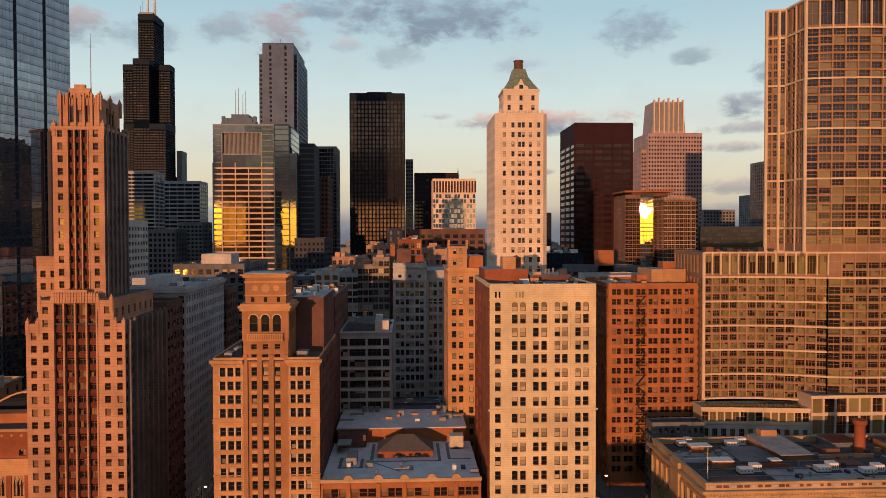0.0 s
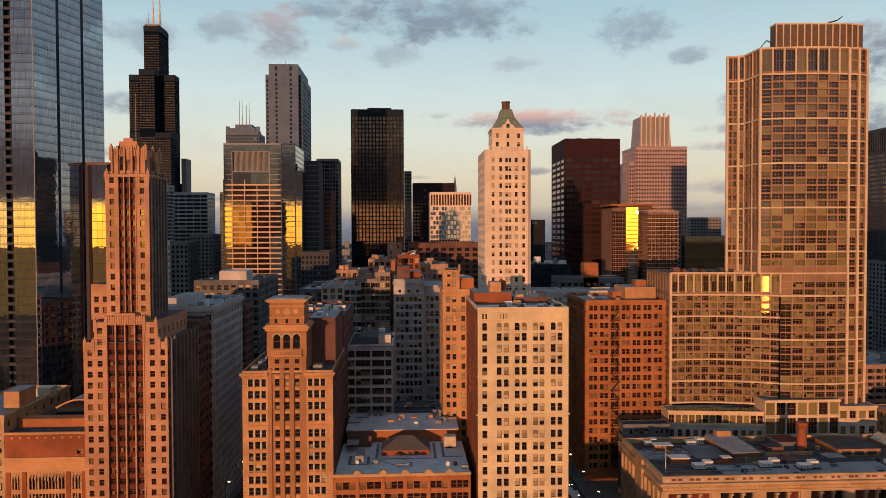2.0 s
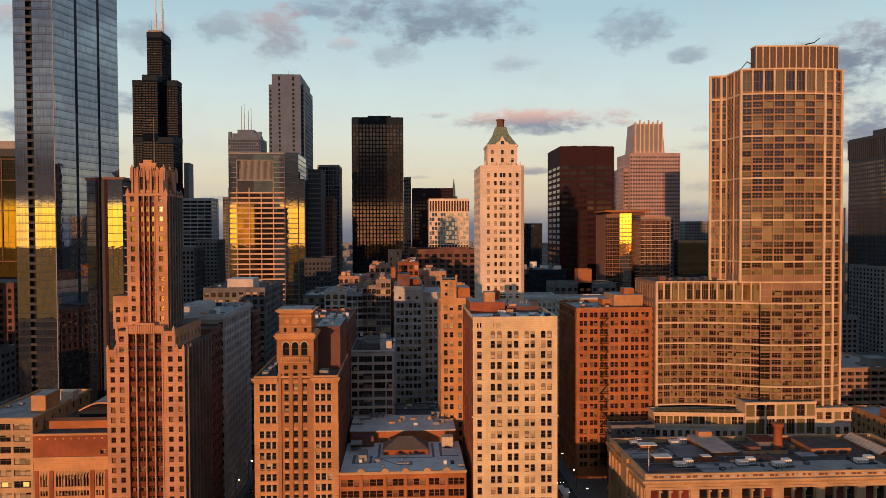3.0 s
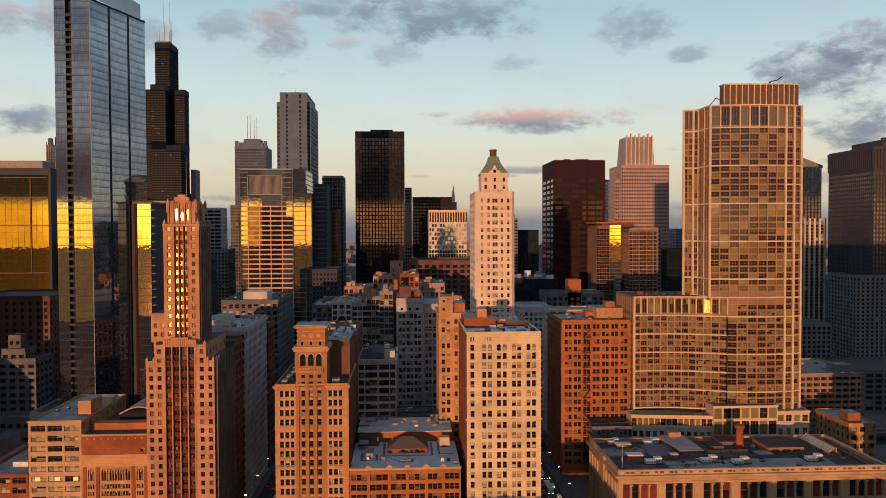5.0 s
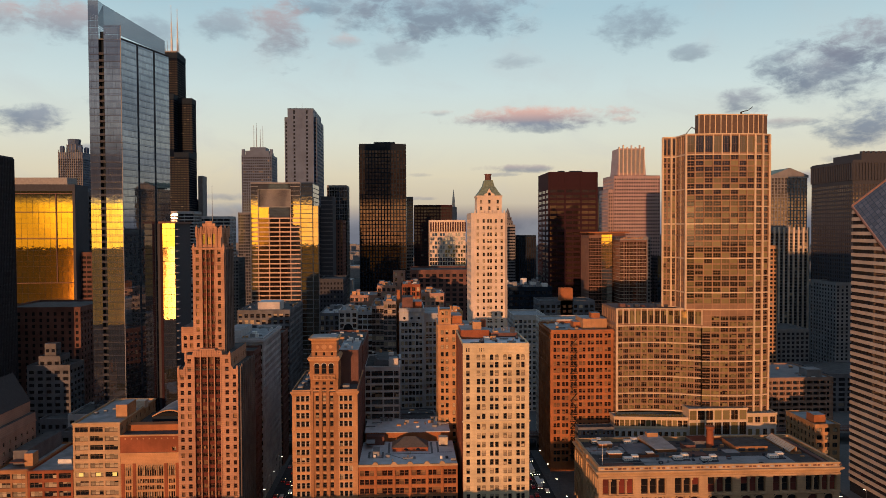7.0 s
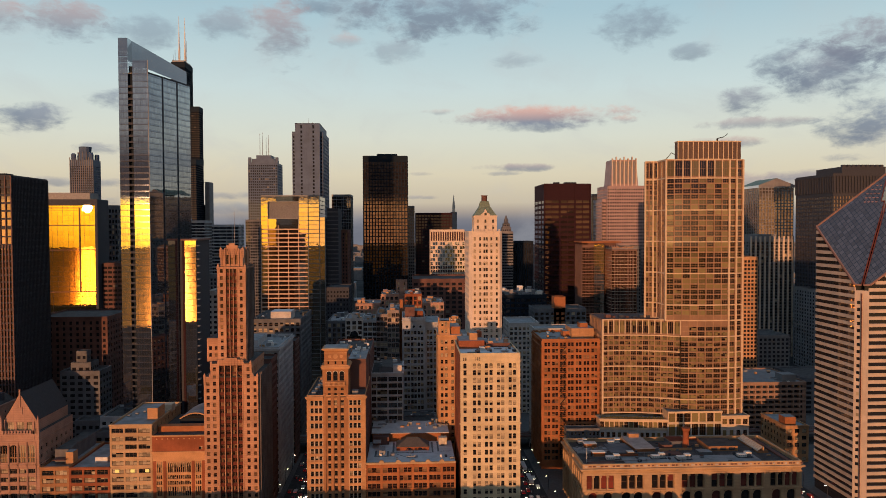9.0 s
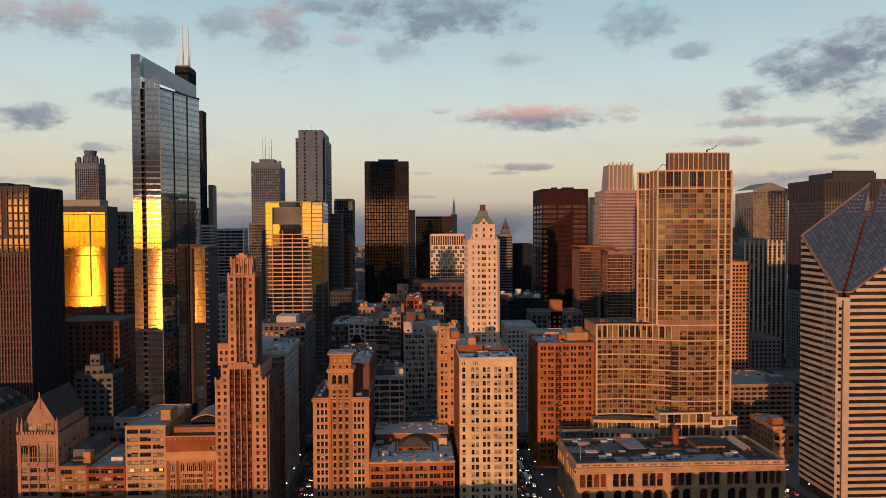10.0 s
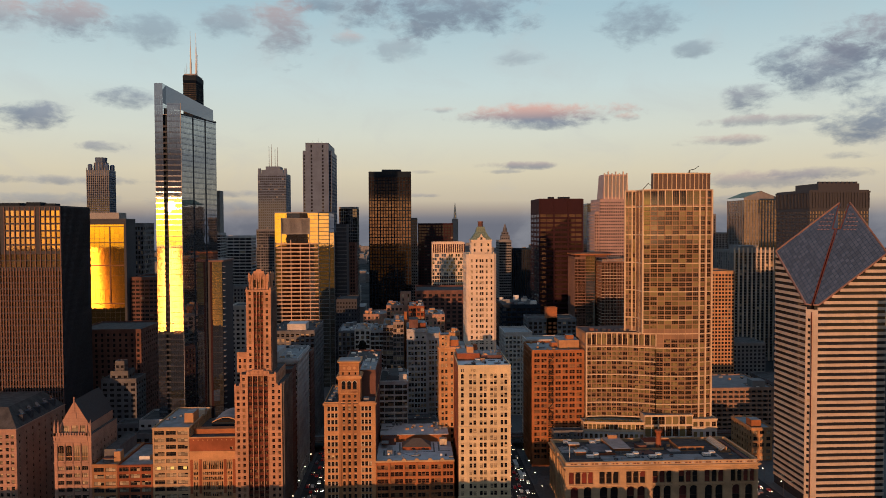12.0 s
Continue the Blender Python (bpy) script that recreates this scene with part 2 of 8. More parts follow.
CREAM = masonry("cream_terracotta", (0.62, 0.49, 0.31), 0.12, 0.62, streak=0.12)
TAN = masonry("tan_terracotta", (0.49, 0.262, 0.128), 0.15, 0.60)
BUFF = masonry("buff_stone", (0.45, 0.238, 0.142), 0.15, 0.9)
ROSE = masonry("rose_stone", (0.38, 0.22, 0.16), 0.12, 0.9)
BRICK = masonry("red_brick", (0.27, 0.085, 0.04), 0.16, 0.30)
BROWNBRICK = masonry("brown_brick", (0.15, 0.075, 0.06), 0.18, 0.30)
SPANDREL = masonry("red_terracotta", (0.125, 0.034, 0.022), 0.16, 0.0)
ORANGEBRICK = masonry("orange_brick", (0.36, 0.135, 0.055), 0.14, 0.30)
GREYSTONE = masonry("grey_stone", (0.42, 0.405, 0.40), 0.13, 0.6)
# buff stone darkened: shade of the gothic tower's right and rear put into colour
SHADEBUFF = masonry("shade_darkened_stone", (0.19, 0.145, 0.125), 0.18, 0.9)
PALESTONE = masonry("pale_stone", (0.52, 0.465, 0.42), 0.13, 0.6)
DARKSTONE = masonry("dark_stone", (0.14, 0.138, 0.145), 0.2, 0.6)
LIME = masonry("limestone", (0.46, 0.30, 0.17), 0.14, 0.75)
CONCRETE = masonry("concrete", (0.20, 0.19, 0.185), 0.12, 0.0)
FIN = plain("bronze_fin", (0.15, 0.078, 0.064), 0.6)
LOFTSTONE = masonry("loft_stone", (0.27, 0.215, 0.19), 0.16, 0.5)
TAN_DARK = masonry("brown_terracotta", (0.34, 0.165, 0.078), 0.12, 0.6)
EDGESTONE = masonry("red_granite_edge", (0.24, 0.135, 0.105), 0.12, 0.0)
HER_WALL = masonry("brown_concrete", (0.26, 0.155, 0.098), 0.10, 0.0)
HALLSTONE = masonry("hall_stone", (0.54, 0.36, 0.25), 0.10, 0.0)
# dark blue base puts the shade on three sunlit far towers into the colour
SHADEGRANITE = masonry("shade_tinted_granite", (0.068, 0.105, 0.175), 0.10, 0.0, 0.5)
PINKGRANITE = masonry("pink_granite", (0.36, 0.25, 0.235), 0.08, 0.0, 0.5)
WHITETC = masonry("white_terracotta", (0.66, 0.53, 0.41), 0.07, 0.62, streak=0.10)
HERITAGE = masonry("heritage_concrete", (0.57, 0.43, 0.29), 0.08, 0.0)
BANDSTONE = masonry("band_granite", (0.50, 0.40, 0.315), 0.08, 0.0, 0.6)
COPPER = plain("green_copper", (0.16, 0.20, 0.14), 0.6, 0.2, 0.3)
BLACKSTEEL = plain("black_steel", (0.009, 0.017, 0.028), 0.75, 0.0, 0.2)
RUSTSTEEL = plain("rust_steel", (0.030, 0.010, 0.013), 0.8, 0.0, 0.25)
FARSTEEL = plain("black_aluminium", (0.004, 0.008, 0.016), 0.9, 0.0, 0.15, spec=0.05)
DARKMETAL = plain("dark_metal", (0.048, 0.050, 0.060), 0.7, 0.0)
MIDMETAL = plain("grey_metal", (0.22, 0.215, 0.215), 0.6, 0.2)
DARKROOF = plain("tar_roof", (0.065, 0.06, 0.058), 0.9, 0, 0.35, 0.25)
GREYROOF = plain("grey_roof", (0.235, 0.235, 0.235), 0.85, 0, 0.25, 0.2)
PALEROOF = plain("pale_membrane", (0.47, 0.475, 0.48), 0.8, 0, 0.15, 0.2)
WALKPAD = plain("walk_pads", (0.13, 0.135, 0.14), 0.9)
WHITEPAINT = plain("white_paint", (0.66, 0.62, 0.56), 0.6, 0, 0.08)
FRAME = plain("window_frame", (0.13, 0.078, 0.05), 0.6)
HER_FRAME = plain("beige_frame", (0.21, 0.130, 0.082), 0.6)
PALEFRAME = plain("pale_frame", (0.50, 0.42, 0.32), 0.6)
IRON = plain("iron", (0.03, 0.025, 0.022), 0.6, 0.5)
ASPHALT = plain("asphalt", (0.045, 0.044, 0.045), 0.9, 0, 0.25, 0.3)
PAVING = plain("paving", (0.10, 0.095, 0.092), 0.9, 0, 0.15, 0.5)
CITYFLOOR = plain("city_floor", (0.05, 0.049, 0.048), 1.0, 0, 0.4, 0.02, 0.0)
LEAF = plain("leaves", (0.085, 0.07, 0.03), 0.8, 0, 0.4, 1.2)
AUTUMN = plain("autumn_leaves", (0.21, 0.115, 0.028), 0.8, 0, 0.4, 1.2)
BARK = plain("bark", (0.07, 0.05, 0.035), 0.9)
PANE = windowpane("pane")
PANES = windowpane("panes", single=False, share=0.34)
PANE_LOW = windowpane("lower_pane", share=0.34)
PANE_DARK = windowpane("pane_dark", share=0.10)
PANE_RED = windowpane("red_pane", True, (0.022, 0.010, 0.008), (0.30, 0.17, 0.09), 0.24)
PANE_CURTAIN = windowpane("curtained_pane", True, (0.014, 0.012, 0.012), (0.20, 0.045, 0.032), 0.30)
PANES_DARK = windowpane("panes_dark", single=False, share=0.08)
PANES_FAR = windowpane("far_panes", False, (0.014, 0.014, 0.017), (0.20, 0.17, 0.13), 0.06, 1.4, 0.03)
PANES_SMOKED = windowpane("smoked_panes", False, (0.012, 0.012, 0.015), (0.08, 0.07, 0.06), 0.05, 1.22, 0.42)
PANE_AMBER = windowpane("amber_pane", True, (0.020, 0.012, 0.008), (0.25, 0.205, 0.090), 0.44, 1.9, 0.01)
PANES_AMBER = windowpane("amber_panes", False, (0.020, 0.012, 0.008), (0.25, 0.205, 0.090), 0.44, 1.9, 0.01)
MIRROR = coated("mirror_glass", (0.36, 0.385, 0.42), 0.95, 0.0, 0.022, 0.10)
MIRROR_DARK = coated("dark_mirror_glass", (0.10, 0.095, 0.10), 0.8, 0.02, 0.02, 0.35)
COPPERGLASS = coated("copper_glass", (0.12, 0.078, 0.056), 0.85, 0.02, 0.02, 0.30)
SPANDREL_GLASS = coated("spandrel_glass", (0.27, 0.30, 0.355), 0.9, 0.03, 0.02, 0.12)
CROWN_SCREEN = plain("plant_screen", (0.115, 0.078, 0.060), 0.7)
HER_MID = masonry("beige_concrete", (0.33, 0.20, 0.118), 0.10, 0.0)
PODIUM = masonry("pale_podium_stone", (0.50, 0.47, 0.43), 0.10, 0.9)
HALLGLASS = coated("hall_glass", (0.38, 0.325, 0.26), 0.95, 0.0, 0.035, 0.10)
BRONZE = coated("bronze_glass", (0.10, 0.055, 0.038), 0.8, 0.02, 0.02, 0.45)
CONDOFRAME = masonry("condo_frame", (0.20, 0.115, 0.085), 0.10, 0.0)
LOUVRE = plain("dark_red_louvre", (0.055, 0.022, 0.020), 0.7)
GOLDGLASS = coated("gold_glass", (0.18, 0.145, 0.06), 0.95, 0.0, 0.018, 0.08)
WARMGLASS = coated("warm_glass", (0.30, 0.23, 0.17), 0.85, 0.02, 0.02, 0.25)
BLUEGLASS = coated("blue_glass", (0.07, 0.09, 0.12), 0.7, 0.03, 0.02, 0.3)
SLOPEGLASS = coated("sloped_glass", (0.105, 0.105, 0.115), 0.5, 0.06, 0.02, 0.22)
HEADLAMP = glowing("headlamp", (1.0, 0.82, 0.55), 9.0)
REDLAMP = glowing("red_lamp", (1.0, 0.03, 0.02), 1.0)
LITROOM = glowing("lit_room", (1.0, 0.62, 0.16), 1.1)

# ---------------- mesh tools ----------------


class MB:
    """Collects faces in world metres and makes one mesh of them."""

    def __init__(self):
        self.v, self.f, self.m = [], [], []

    def quad(self, a, b, c, d, m=0):
        k = len(self.v)
        self.v += [a, b, c, d]
        self.f.append((k, k + 1, k + 2, k + 3))
        self.m.append(m)
        return self

    def poly(self, pts, m=0):
        k = len(self.v)
        self.v += list(pts)
        self.f.append(tuple(range(k, k + len(pts))))
        self.m.append(m)
        return self

    def prism(self, foot, z0, z1, m=0, cap=None, bottom=False):
        """foot: points anticlockwise from above."""
        n = len(foot)
        for i in range(n):
            (ax, ay), (bx, by) = foot[i], foot[(i + 1) % n]
            self.quad((ax, ay, z0), (bx, by, z0), (bx, by, z1), (ax, ay, z1), m)
        self.poly([(x, y, z1) for x, y in foot], m if cap is None else cap)
        if bottom:
            self.poly([(x, y, z0) for x, y in reversed(foot)], m)
        return self

    def box(self, x0, x1, y0, y1, z0, z1, m=0, cap=None):
        return self.prism([(x0, y0), (x1, y0), (x1, y1), (x0, y1)], z0, z1, m, cap, True)

    def ring(self, foot, z0, z1, t, m=0):
        """A wall of thickness t inside the outline: a parapet."""
        inner = inset(foot, t)
        n = len(foot)
        for i in range(n):
            a, b, c, d = foot[i], foot[(i + 1) % n], inner[(i + 1) % n], inner[i]
            self.quad((*a, z0), (*b, z0), (*b, z1), (*a, z1), m)
            self.quad((*c, z0), (*d, z0), (*d, z1), (*c, z1), m)
            self.quad((*a, z1), (*b, z1), (*c, z1), (*d, z1), m)
            self.quad((*d, z0), (*c, z0), (*b, z0), (*a, z0), m)
        return self

    def cyl(self, x, y, z0, z1, r0, r1=None, n=10, m=0):
        r1 = r0 if r1 is None else r1
        k = len(self.v)
        for z, r in ((z0, r0), (z1, r1)):
            self.v += [(x + r * math.cos(6.28319 * i / n), y + r * math.sin(6.28319 * i / n), z) for i in range(n)]
        for i in range(n):
            j = (i + 1) % n
            self.f.append((k + i, k + j, k + n + j, k + n + i))
            self.m.append(m)
        self.f.append(tuple(k + n + i for i in range(n)))
        self.m.append(m)
        return self

    def bar(self, a, b, t, m=0):
        """A square bar from a to b."""
        a, b = Vector(a), Vector(b)
        d = (b - a).normalized()
        s = d.cross(Vector((0, 0, 1)))
        s = Vector((1, 0, 0)) if s.length < 1e-3 else s.normalized()
        w = d.cross(s)
        c = [(s + w) * t / 2, (w - s) * t / 2, (s + w) * -t / 2, (s - w) * t / 2]
        for i in range(4):
            j = (i + 1) % 4
            self.quad(tuple(a + c[i]), tuple(a + c[j]), tuple(b + c[j]), tuple(b + c[i]), m)
        self.poly([tuple(b + k) for k in c], m)
        return self

    def mesh(self, name, mats, base=(0, 0, 0)):
        me = bpy.data.meshes.new(name)
        me.from_pydata([(x - base[0], y - base[1], z - base[2]) for x, y, z in self.v], [], self.f)
        for k in mats:
            me.materials.append(k)
        me.polygons.foreach_set("material_index", self.m)
        me.update()
        return me


def inset(foot, t):
    """The outline moved inwards by t (outwards when negative)."""
    out, n = [], len(foot)
    for i in range(n):
        p, q, r = Vector(foot[i - 1]), Vector(foot[i]), Vector(foot[(i + 1) % n])
        a, b = (q - p).normalized(), (r - q).normalized()
        na, nb = Vector((-a.y, a.x)), Vector((-b.y, b.x))
        k = na + nb
        out.append(tuple(q + k * (t / max(0.2, k.dot(na)))))
    return out


def rect(x0, x1, y0, y1):
    return [(x0, y0), (x1, y0), (x1, y1), (x0, y1)]


WINDOW_MESHES = {}


def window_mesh(w, h, style, mats, split=False):
    """A sash or fixed window of w by h metres, facing -y: the mesh of frame, bars and panes, or, split, those of the frame and of the panes."""
    key = (round(w, 2), round(h, 2), style, mats[0].name, mats[1].name, split)
    if key in WINDOW_MESHES:
        return WINDOW_MESHES[key]
    b = MB()
    g = MB() if split else b
    f = min(0.12, w * 0.09)
    W, H = w / 2, h / 2
    arch = style == "arch"
    for x0, x1, z0, z1 in ((-W, -W + f, -H, H), (W - f, W, -H, H), (-W + f, W - f, -H, -H + f), (-W + f, W - f, H - f, H)):
        b.quad((x0, 0, z0), (x1, 0, z0), (x1, 0, z1), (x0, 0, z1), 1)
    bars = {"hung": [(-W + f, W - f, -f / 2, f / 2)], "arch": [(-W + f, W - f, -f / 2, f / 2)], "fixed": [], "double": [(-f / 2, f / 2, -H + f, H - f), (-W + f, W - f, H * 0.3, H * 0.3 + f)],
            "triple": [(-W / 3 - f / 2, -W / 3 + f / 2, -H + f, H - f), (W / 3 - f / 2, W / 3 + f / 2, -H + f, H - f), (-W + f, W - f, H * 0.25, H * 0.25 + f)]}[style]
    for x0, x1, z0, z1 in bars:
        b.quad((x0, 0.02, z0), (x1, 0.02, z0), (x1, 0.02, z1), (x0, 0.02, z1), 1)
    if arch:
        # spandrels that round off the head
        n, r = 5, W
        for s in (-1, 1):
            pts = [(s * W, -0.05, H)] + [(s * r * math.cos(math.pi / 2 * i / n), -0.05, H - r * 0.75 + r * 0.75 * math.sin(math.pi / 2 * i / n)) for i in range(n + 1)]
            b.poly(pts if s > 0 else pts[::-1], 2)
    if style in ("hung", "arch"):
        g.quad((-W + f, 0.06, 0), (W - f, 0.06, 0), (W - f, 0.06, H - f), (-W + f, 0.06, H - f), 0)
        g.quad((-W + f, 0.10, -H + f), (W - f, 0.10, -H + f), (W - f, 0.10, 0), (-W + f, 0.10, 0), 3)
    else:
        nx = {"double": 2, "triple": 3}.get(style, 1)
        cut = {"double": 0.3, "triple": 0.25}.get(style)
        for i in range(nx):
            xa, xb = -W + f + (w - 2 * f) * i / nx, -W + f + (w - 2 * f) * (i + 1) / nx
            for za, zb in (((-H + f, H * cut), (H * cut, H - f)) if cut else ((-H + f, H - f),)):
                g.quad((xa, 0.08, za), (xb, 0.08, za), (xb, 0.08, zb), (xa, 0.08, zb), 0)
    # sill
    b.quad((-W - 0.08, -0.32, -H), (W + 0.08, -0.32, -H), (W + 0.08, 0, -H + 0.03), (-W - 0.08, 0, -H + 0.03), 1)
    b.quad((-W - 0.08, -0.32, -H - 0.14), (W + 0.08, -0.32, -H - 0.14), (W + 0.08, -0.32, -H), (-W - 0.08, -0.32, -H), 1)
    me = (b.mesh("window", mats), g.mesh("pane", mats)) if split else b.mesh("window", mats)
    WINDOW_MESHES[key] = me
    return me


class Building:
    """One building: an empty at its base with wall, roof, windows and trim as parts."""

    def __init__(self, name, label, category, x, y, wall, depth=0.35, pane=None, panes=None, frame=None, kind=""):
        self.base = (x, y, 0)
        self.root = tagged(new(name), label, category, kind=kind)
        self.root.location = self.base
        self.wall_mat, self.depth = wall, depth
        self.pane, self.panes, self.frame = pane or PANE, panes or PANES, frame or FRAME
        self.wall, self.glass = MB(), MB()
        self.count = 0
        self.split = False      # near buildings: each window's panes are a part of the window

    def part(self, name, mb, mats, label="", parent=None, kind=""):
        me = mb.mesh(name, mats if isinstance(mats, (list, tuple)) else [mats], self.base)
        ob = new(name, me)
        ob.parent = parent or self.root
        if parent:
            ob.location = (0, 0, 0)
        return tagged(ob, label, kind=kind)

    def box(self, name, x0, x1, y0, y1, z0, z1, mat, label="", cap=None):
        mats = [mat] if cap is None else [mat, cap]
        return self.part(name, MB().box(x0, x1, y0, y1, z0, z1, 0, None if cap is None else 1), mats, label)

    def face(self, p, q, z0, z1, cols=(), rows=(), style="hung", single=True, skip=None, depth=None, out=None, wm=0):
        """A wall from p to q (outside on the right hand when walking p to q... anticlockwise round the plan), with recessed openings."""
        px, py = p
        L = math.dist(p, q)
        ux, uy = (q[0] - px) / L, (q[1] - py) / L
        nx, ny = uy, -ux
        d = self.depth if depth is None else depth
        W = self.wall

        def at(u, z, k=0.0):
            return (px + ux * u - nx * k, py + uy * u - ny * k, z)

        cols = [c for c in cols if c[0] > 0.02 and c[1] < L - 0.02]
        rows = [r for r in rows if r[0] >= z0 and r[1] < z1 - 0.02]
        z = z0
        for j, (za, zb) in enumerate(rows):
            if za > z:
                W.quad(at(0, z), at(L, z), at(L, za), at(0, za), wm)
            u = 0.0
            for i, (a, b) in enumerate(cols):
                if skip and skip(i, j):
                    continue
                W.quad(at(u, za), at(a, za), at(a, zb), at(u, zb), wm)
                W.quad(at(a, za), at(a, za, d), at(a, zb, d), at(a, zb), wm)
                W.quad(at(b, za, d), at(b, za), at(b, zb), at(b, zb, d), wm)
                W.quad(at(a, za), at(b, za), at(b, za, d), at(a, za, d), wm)
                W.quad(at(a, zb, d), at(b, zb, d), at(b, zb), at(a, zb), wm)
                if single and self.count < 300:
                    self.count += 1
                    me = window_mesh(b - a, zb - za, style, (self.pane, self.frame, self.wall_mat, PANE_LOW if self.pane is PANE else self.pane), self.split)
                    ob = new("window", me[0] if self.split else me)
                    ob.parent = self.root
                    if self.split:
                        new("pane", me[1]).parent = ob
                    c = at((a + b) / 2, (za + zb) / 2, d)
                    ob.matrix_basis = Matrix(((ux, -nx, 0, c[0] - self.base[0]), (uy, -ny, 0, c[1] - self.base[1]), (0, 0, 1, c[2]), (0, 0, 0, 1)))
                else:
                    cut = za + (zb - za) * 0.5
                    for ka, kb in (((za, cut), (cut, zb)) if style in ("hung", "arch") else ((za, zb),)):
                        self.glass.quad(at(a, ka, d), at(b, ka, d), at(b, kb, d), at(a, kb, d), 0)
                    if style != "fixed":
                        n = {"hung": 1, "arch": 1, "double": 2, "triple": 3}[style]
                        t, g = 0.07, d - 0.03
                        for s in range(1, n):
                            m = a + (b - a) * s / n
                            self.glass.quad(at(m - t, za, g), at(m + t, za, g), at(m + t, zb, g), at(m - t, zb, g), 1)
                        m = (za + zb) / 2
                        self.glass.quad(at(a, m - t, g), at(b, m - t, g), at(b, m + t, g), at(a, m + t, g), 1)
                u = b
            W.quad(at(u, za), at(L, za), at(L, zb), at(u, zb), wm)
            z = zb
        if z < z1:
            W.quad(at(0, z), at(L, z), at(L, z1), at(0, z1), wm)

    def roof(self, foot, z, parapet=1.0, mat=None, t=0.4, wall=None, cornice=0.0):
        self.part("roof", MB().prism(inset(foot, 0.05), z - 0.4, z, 0), mat or DARKROOF)
        if parapet:
            b = MB().ring(foot, z, z + parapet, t)
            if cornice:
                b.ring(inset(foot, -cornice), z + parapet * 0.3, z + parapet * 0.75, cornice + 0.1)
            self.part("parapet", b, wall or self.wall_mat)

    def band(self, foot, z, h, out, mat=None, name="cornice", label=""):
        self.part(name, MB().ring(inset(foot, -out), z, z + h, out + 0.02), mat or self.wall_mat, label)

    def done(self, extra=()):
        if self.wall.f:
            self.part("wall", self.wall, [self.wall_mat, *extra])
        if self.glass.f:
            self.part("window_panes", self.glass, [self.panes, self.frame], kind="stuff")
        return self.root


def clutter(B, x0, x1, y0, y1, z, n, seed):
    """Ducts, units, hatches and vents scattered on a flat roof."""
    r = random.Random(seed)
    for k in range(n):
        x, y = r.uniform(x0, x1), r.uniform(y0, y1)
        q = r.random()
        if q < 0.55:
            B.box("roof_unit", x, x + r.uniform(0.9, 2.8), y, y + r.uniform(0.9, 2.8), z, z + r.uniform(0.5, 1.9), r.choice((MIDMETAL, WHITEPAINT, DARKMETAL, TAN)))
        elif q < 0.8:
            B.part("vent", MB().cyl(x, y, z, z + r.uniform(0.8, 1.8), 0.28, n=8).cyl(x, y, z + 1.0, z + 1.3, 0.45, n=8), MIDMETAL)
        else:
            B.part("duct", MB().bar((x, y, z + 0.45), (x + r.uniform(-6, 6), y, z + 0.45), 0.55), MIDMETAL)


def rows_of(z0, n, fh, lo, hi):
    return [(z0 + i * fh + lo, z0 + i * fh + hi) for i in range(n)]


def cols_at(centres, w):
    return [(c - w / 2, c + w / 2) for c in centres]


def even(L, n, w, margin=0.0):
    s = (L - 2 * margin) / n
    return [(margin + (i + 0.5) * s - w / 2, margin + (i + 0.5) * s + w / 2) for i in range(n)]


def pairs(L, n, w, gap, margin=0.0):
    out = []
    for a, b in even(L, n, 2 * w + gap, margin):
        out += [(a, a + w), (b - w, b)]
    return out


def tower(name, label, x0, x1, y0, y1, z, wall, nf, ns, floors, w=None, h=None, z0=0.0, pane=None, panes=None, style="fixed", single=False, parapet=1.5, roof=None,
          depth=0.35, category="skyscraper", ww=0.62, wh=0.6, left=True, right=True, foot_z=0.0, frame=None):
    """A plain high-rise on a rectangle: nf windows across the front, ns along the sides."""
    B = Building(name, label, category, (x0 + x1) / 2, (y0 + y1) / 2, wall, depth, pane, panes, frame)
    F = rect(x0, x1, y0, y1)
    fh = (z - foot_z - parapet) / floors
    rows = [r for r in rows_of(foot_z, floors, fh, fh * (1 - wh) * 0.6, fh * (1 - wh) * 0.6 + fh * wh) if r[0] > z0]
    cf, cs = even(x1 - x0, nf, (x1 - x0) / nf * ww), even(y1 - y0, max(1, ns), (y1 - y0) / max(1, ns) * ww)
    B.face(F[0], F[1], 0, z, cf, rows, style, single)
    B.face(F[1], F[2], 0, z, cs if right else (), rows if right else (), style, False)
    B.face(F[2], F[3], 0, z)
    B.face(F[3], F[0], 0, z, cs if left else (), rows if left else (), style, False)
    B.roof(F, z, parapet, roof)
    return B

# ---------------- ground, streets, lake ----------------


def setting(name, mb, mats, label, category):
    ob = new(name, mb.mesh(name, mats if isinstance(mats, list) else [mats]))
    return tagged(ob, label, category, kind="structure")


setting("ground", MB().box(-5000, 5000, -420, 5000, -2.0, 0.0), [CITYFLOOR], "dark asphalt and low city floor out to the horizon", "ground")


def water_material():
    m, N = material("lake_water")
    co = obj_co(N)
    h = N.math("ADD", N.noise(co, 0.05, 4.0, 0.6), N.math("MULTIPLY", N.noise(co, 0.6, 3.0, 0.6), 0.3))
    gloss = N.add("ShaderNodeBsdfGlossy")
    # gold tint puts the low sun's glitter into the water colour
    gloss.inputs["Color"].default_value = (0.66, 0.375, 0.10, 1.0)
    gloss.inputs["Roughness"].default_value = 0.25
    bump = N.add("ShaderNodeBump")
    bump.inputs["Strength"].default_value, bump.inputs["Distance"].default_value = 0.015, 0.3
    N.put(bump.inputs["Height"], h)
    m.node_tree.links.new(bump.outputs[0], gloss.inputs["Normal"])
    o = N.add("ShaderNodeOutputMaterial")
    m.node_tree.links.new(gloss.outputs[0], o.inputs[0])
    return m


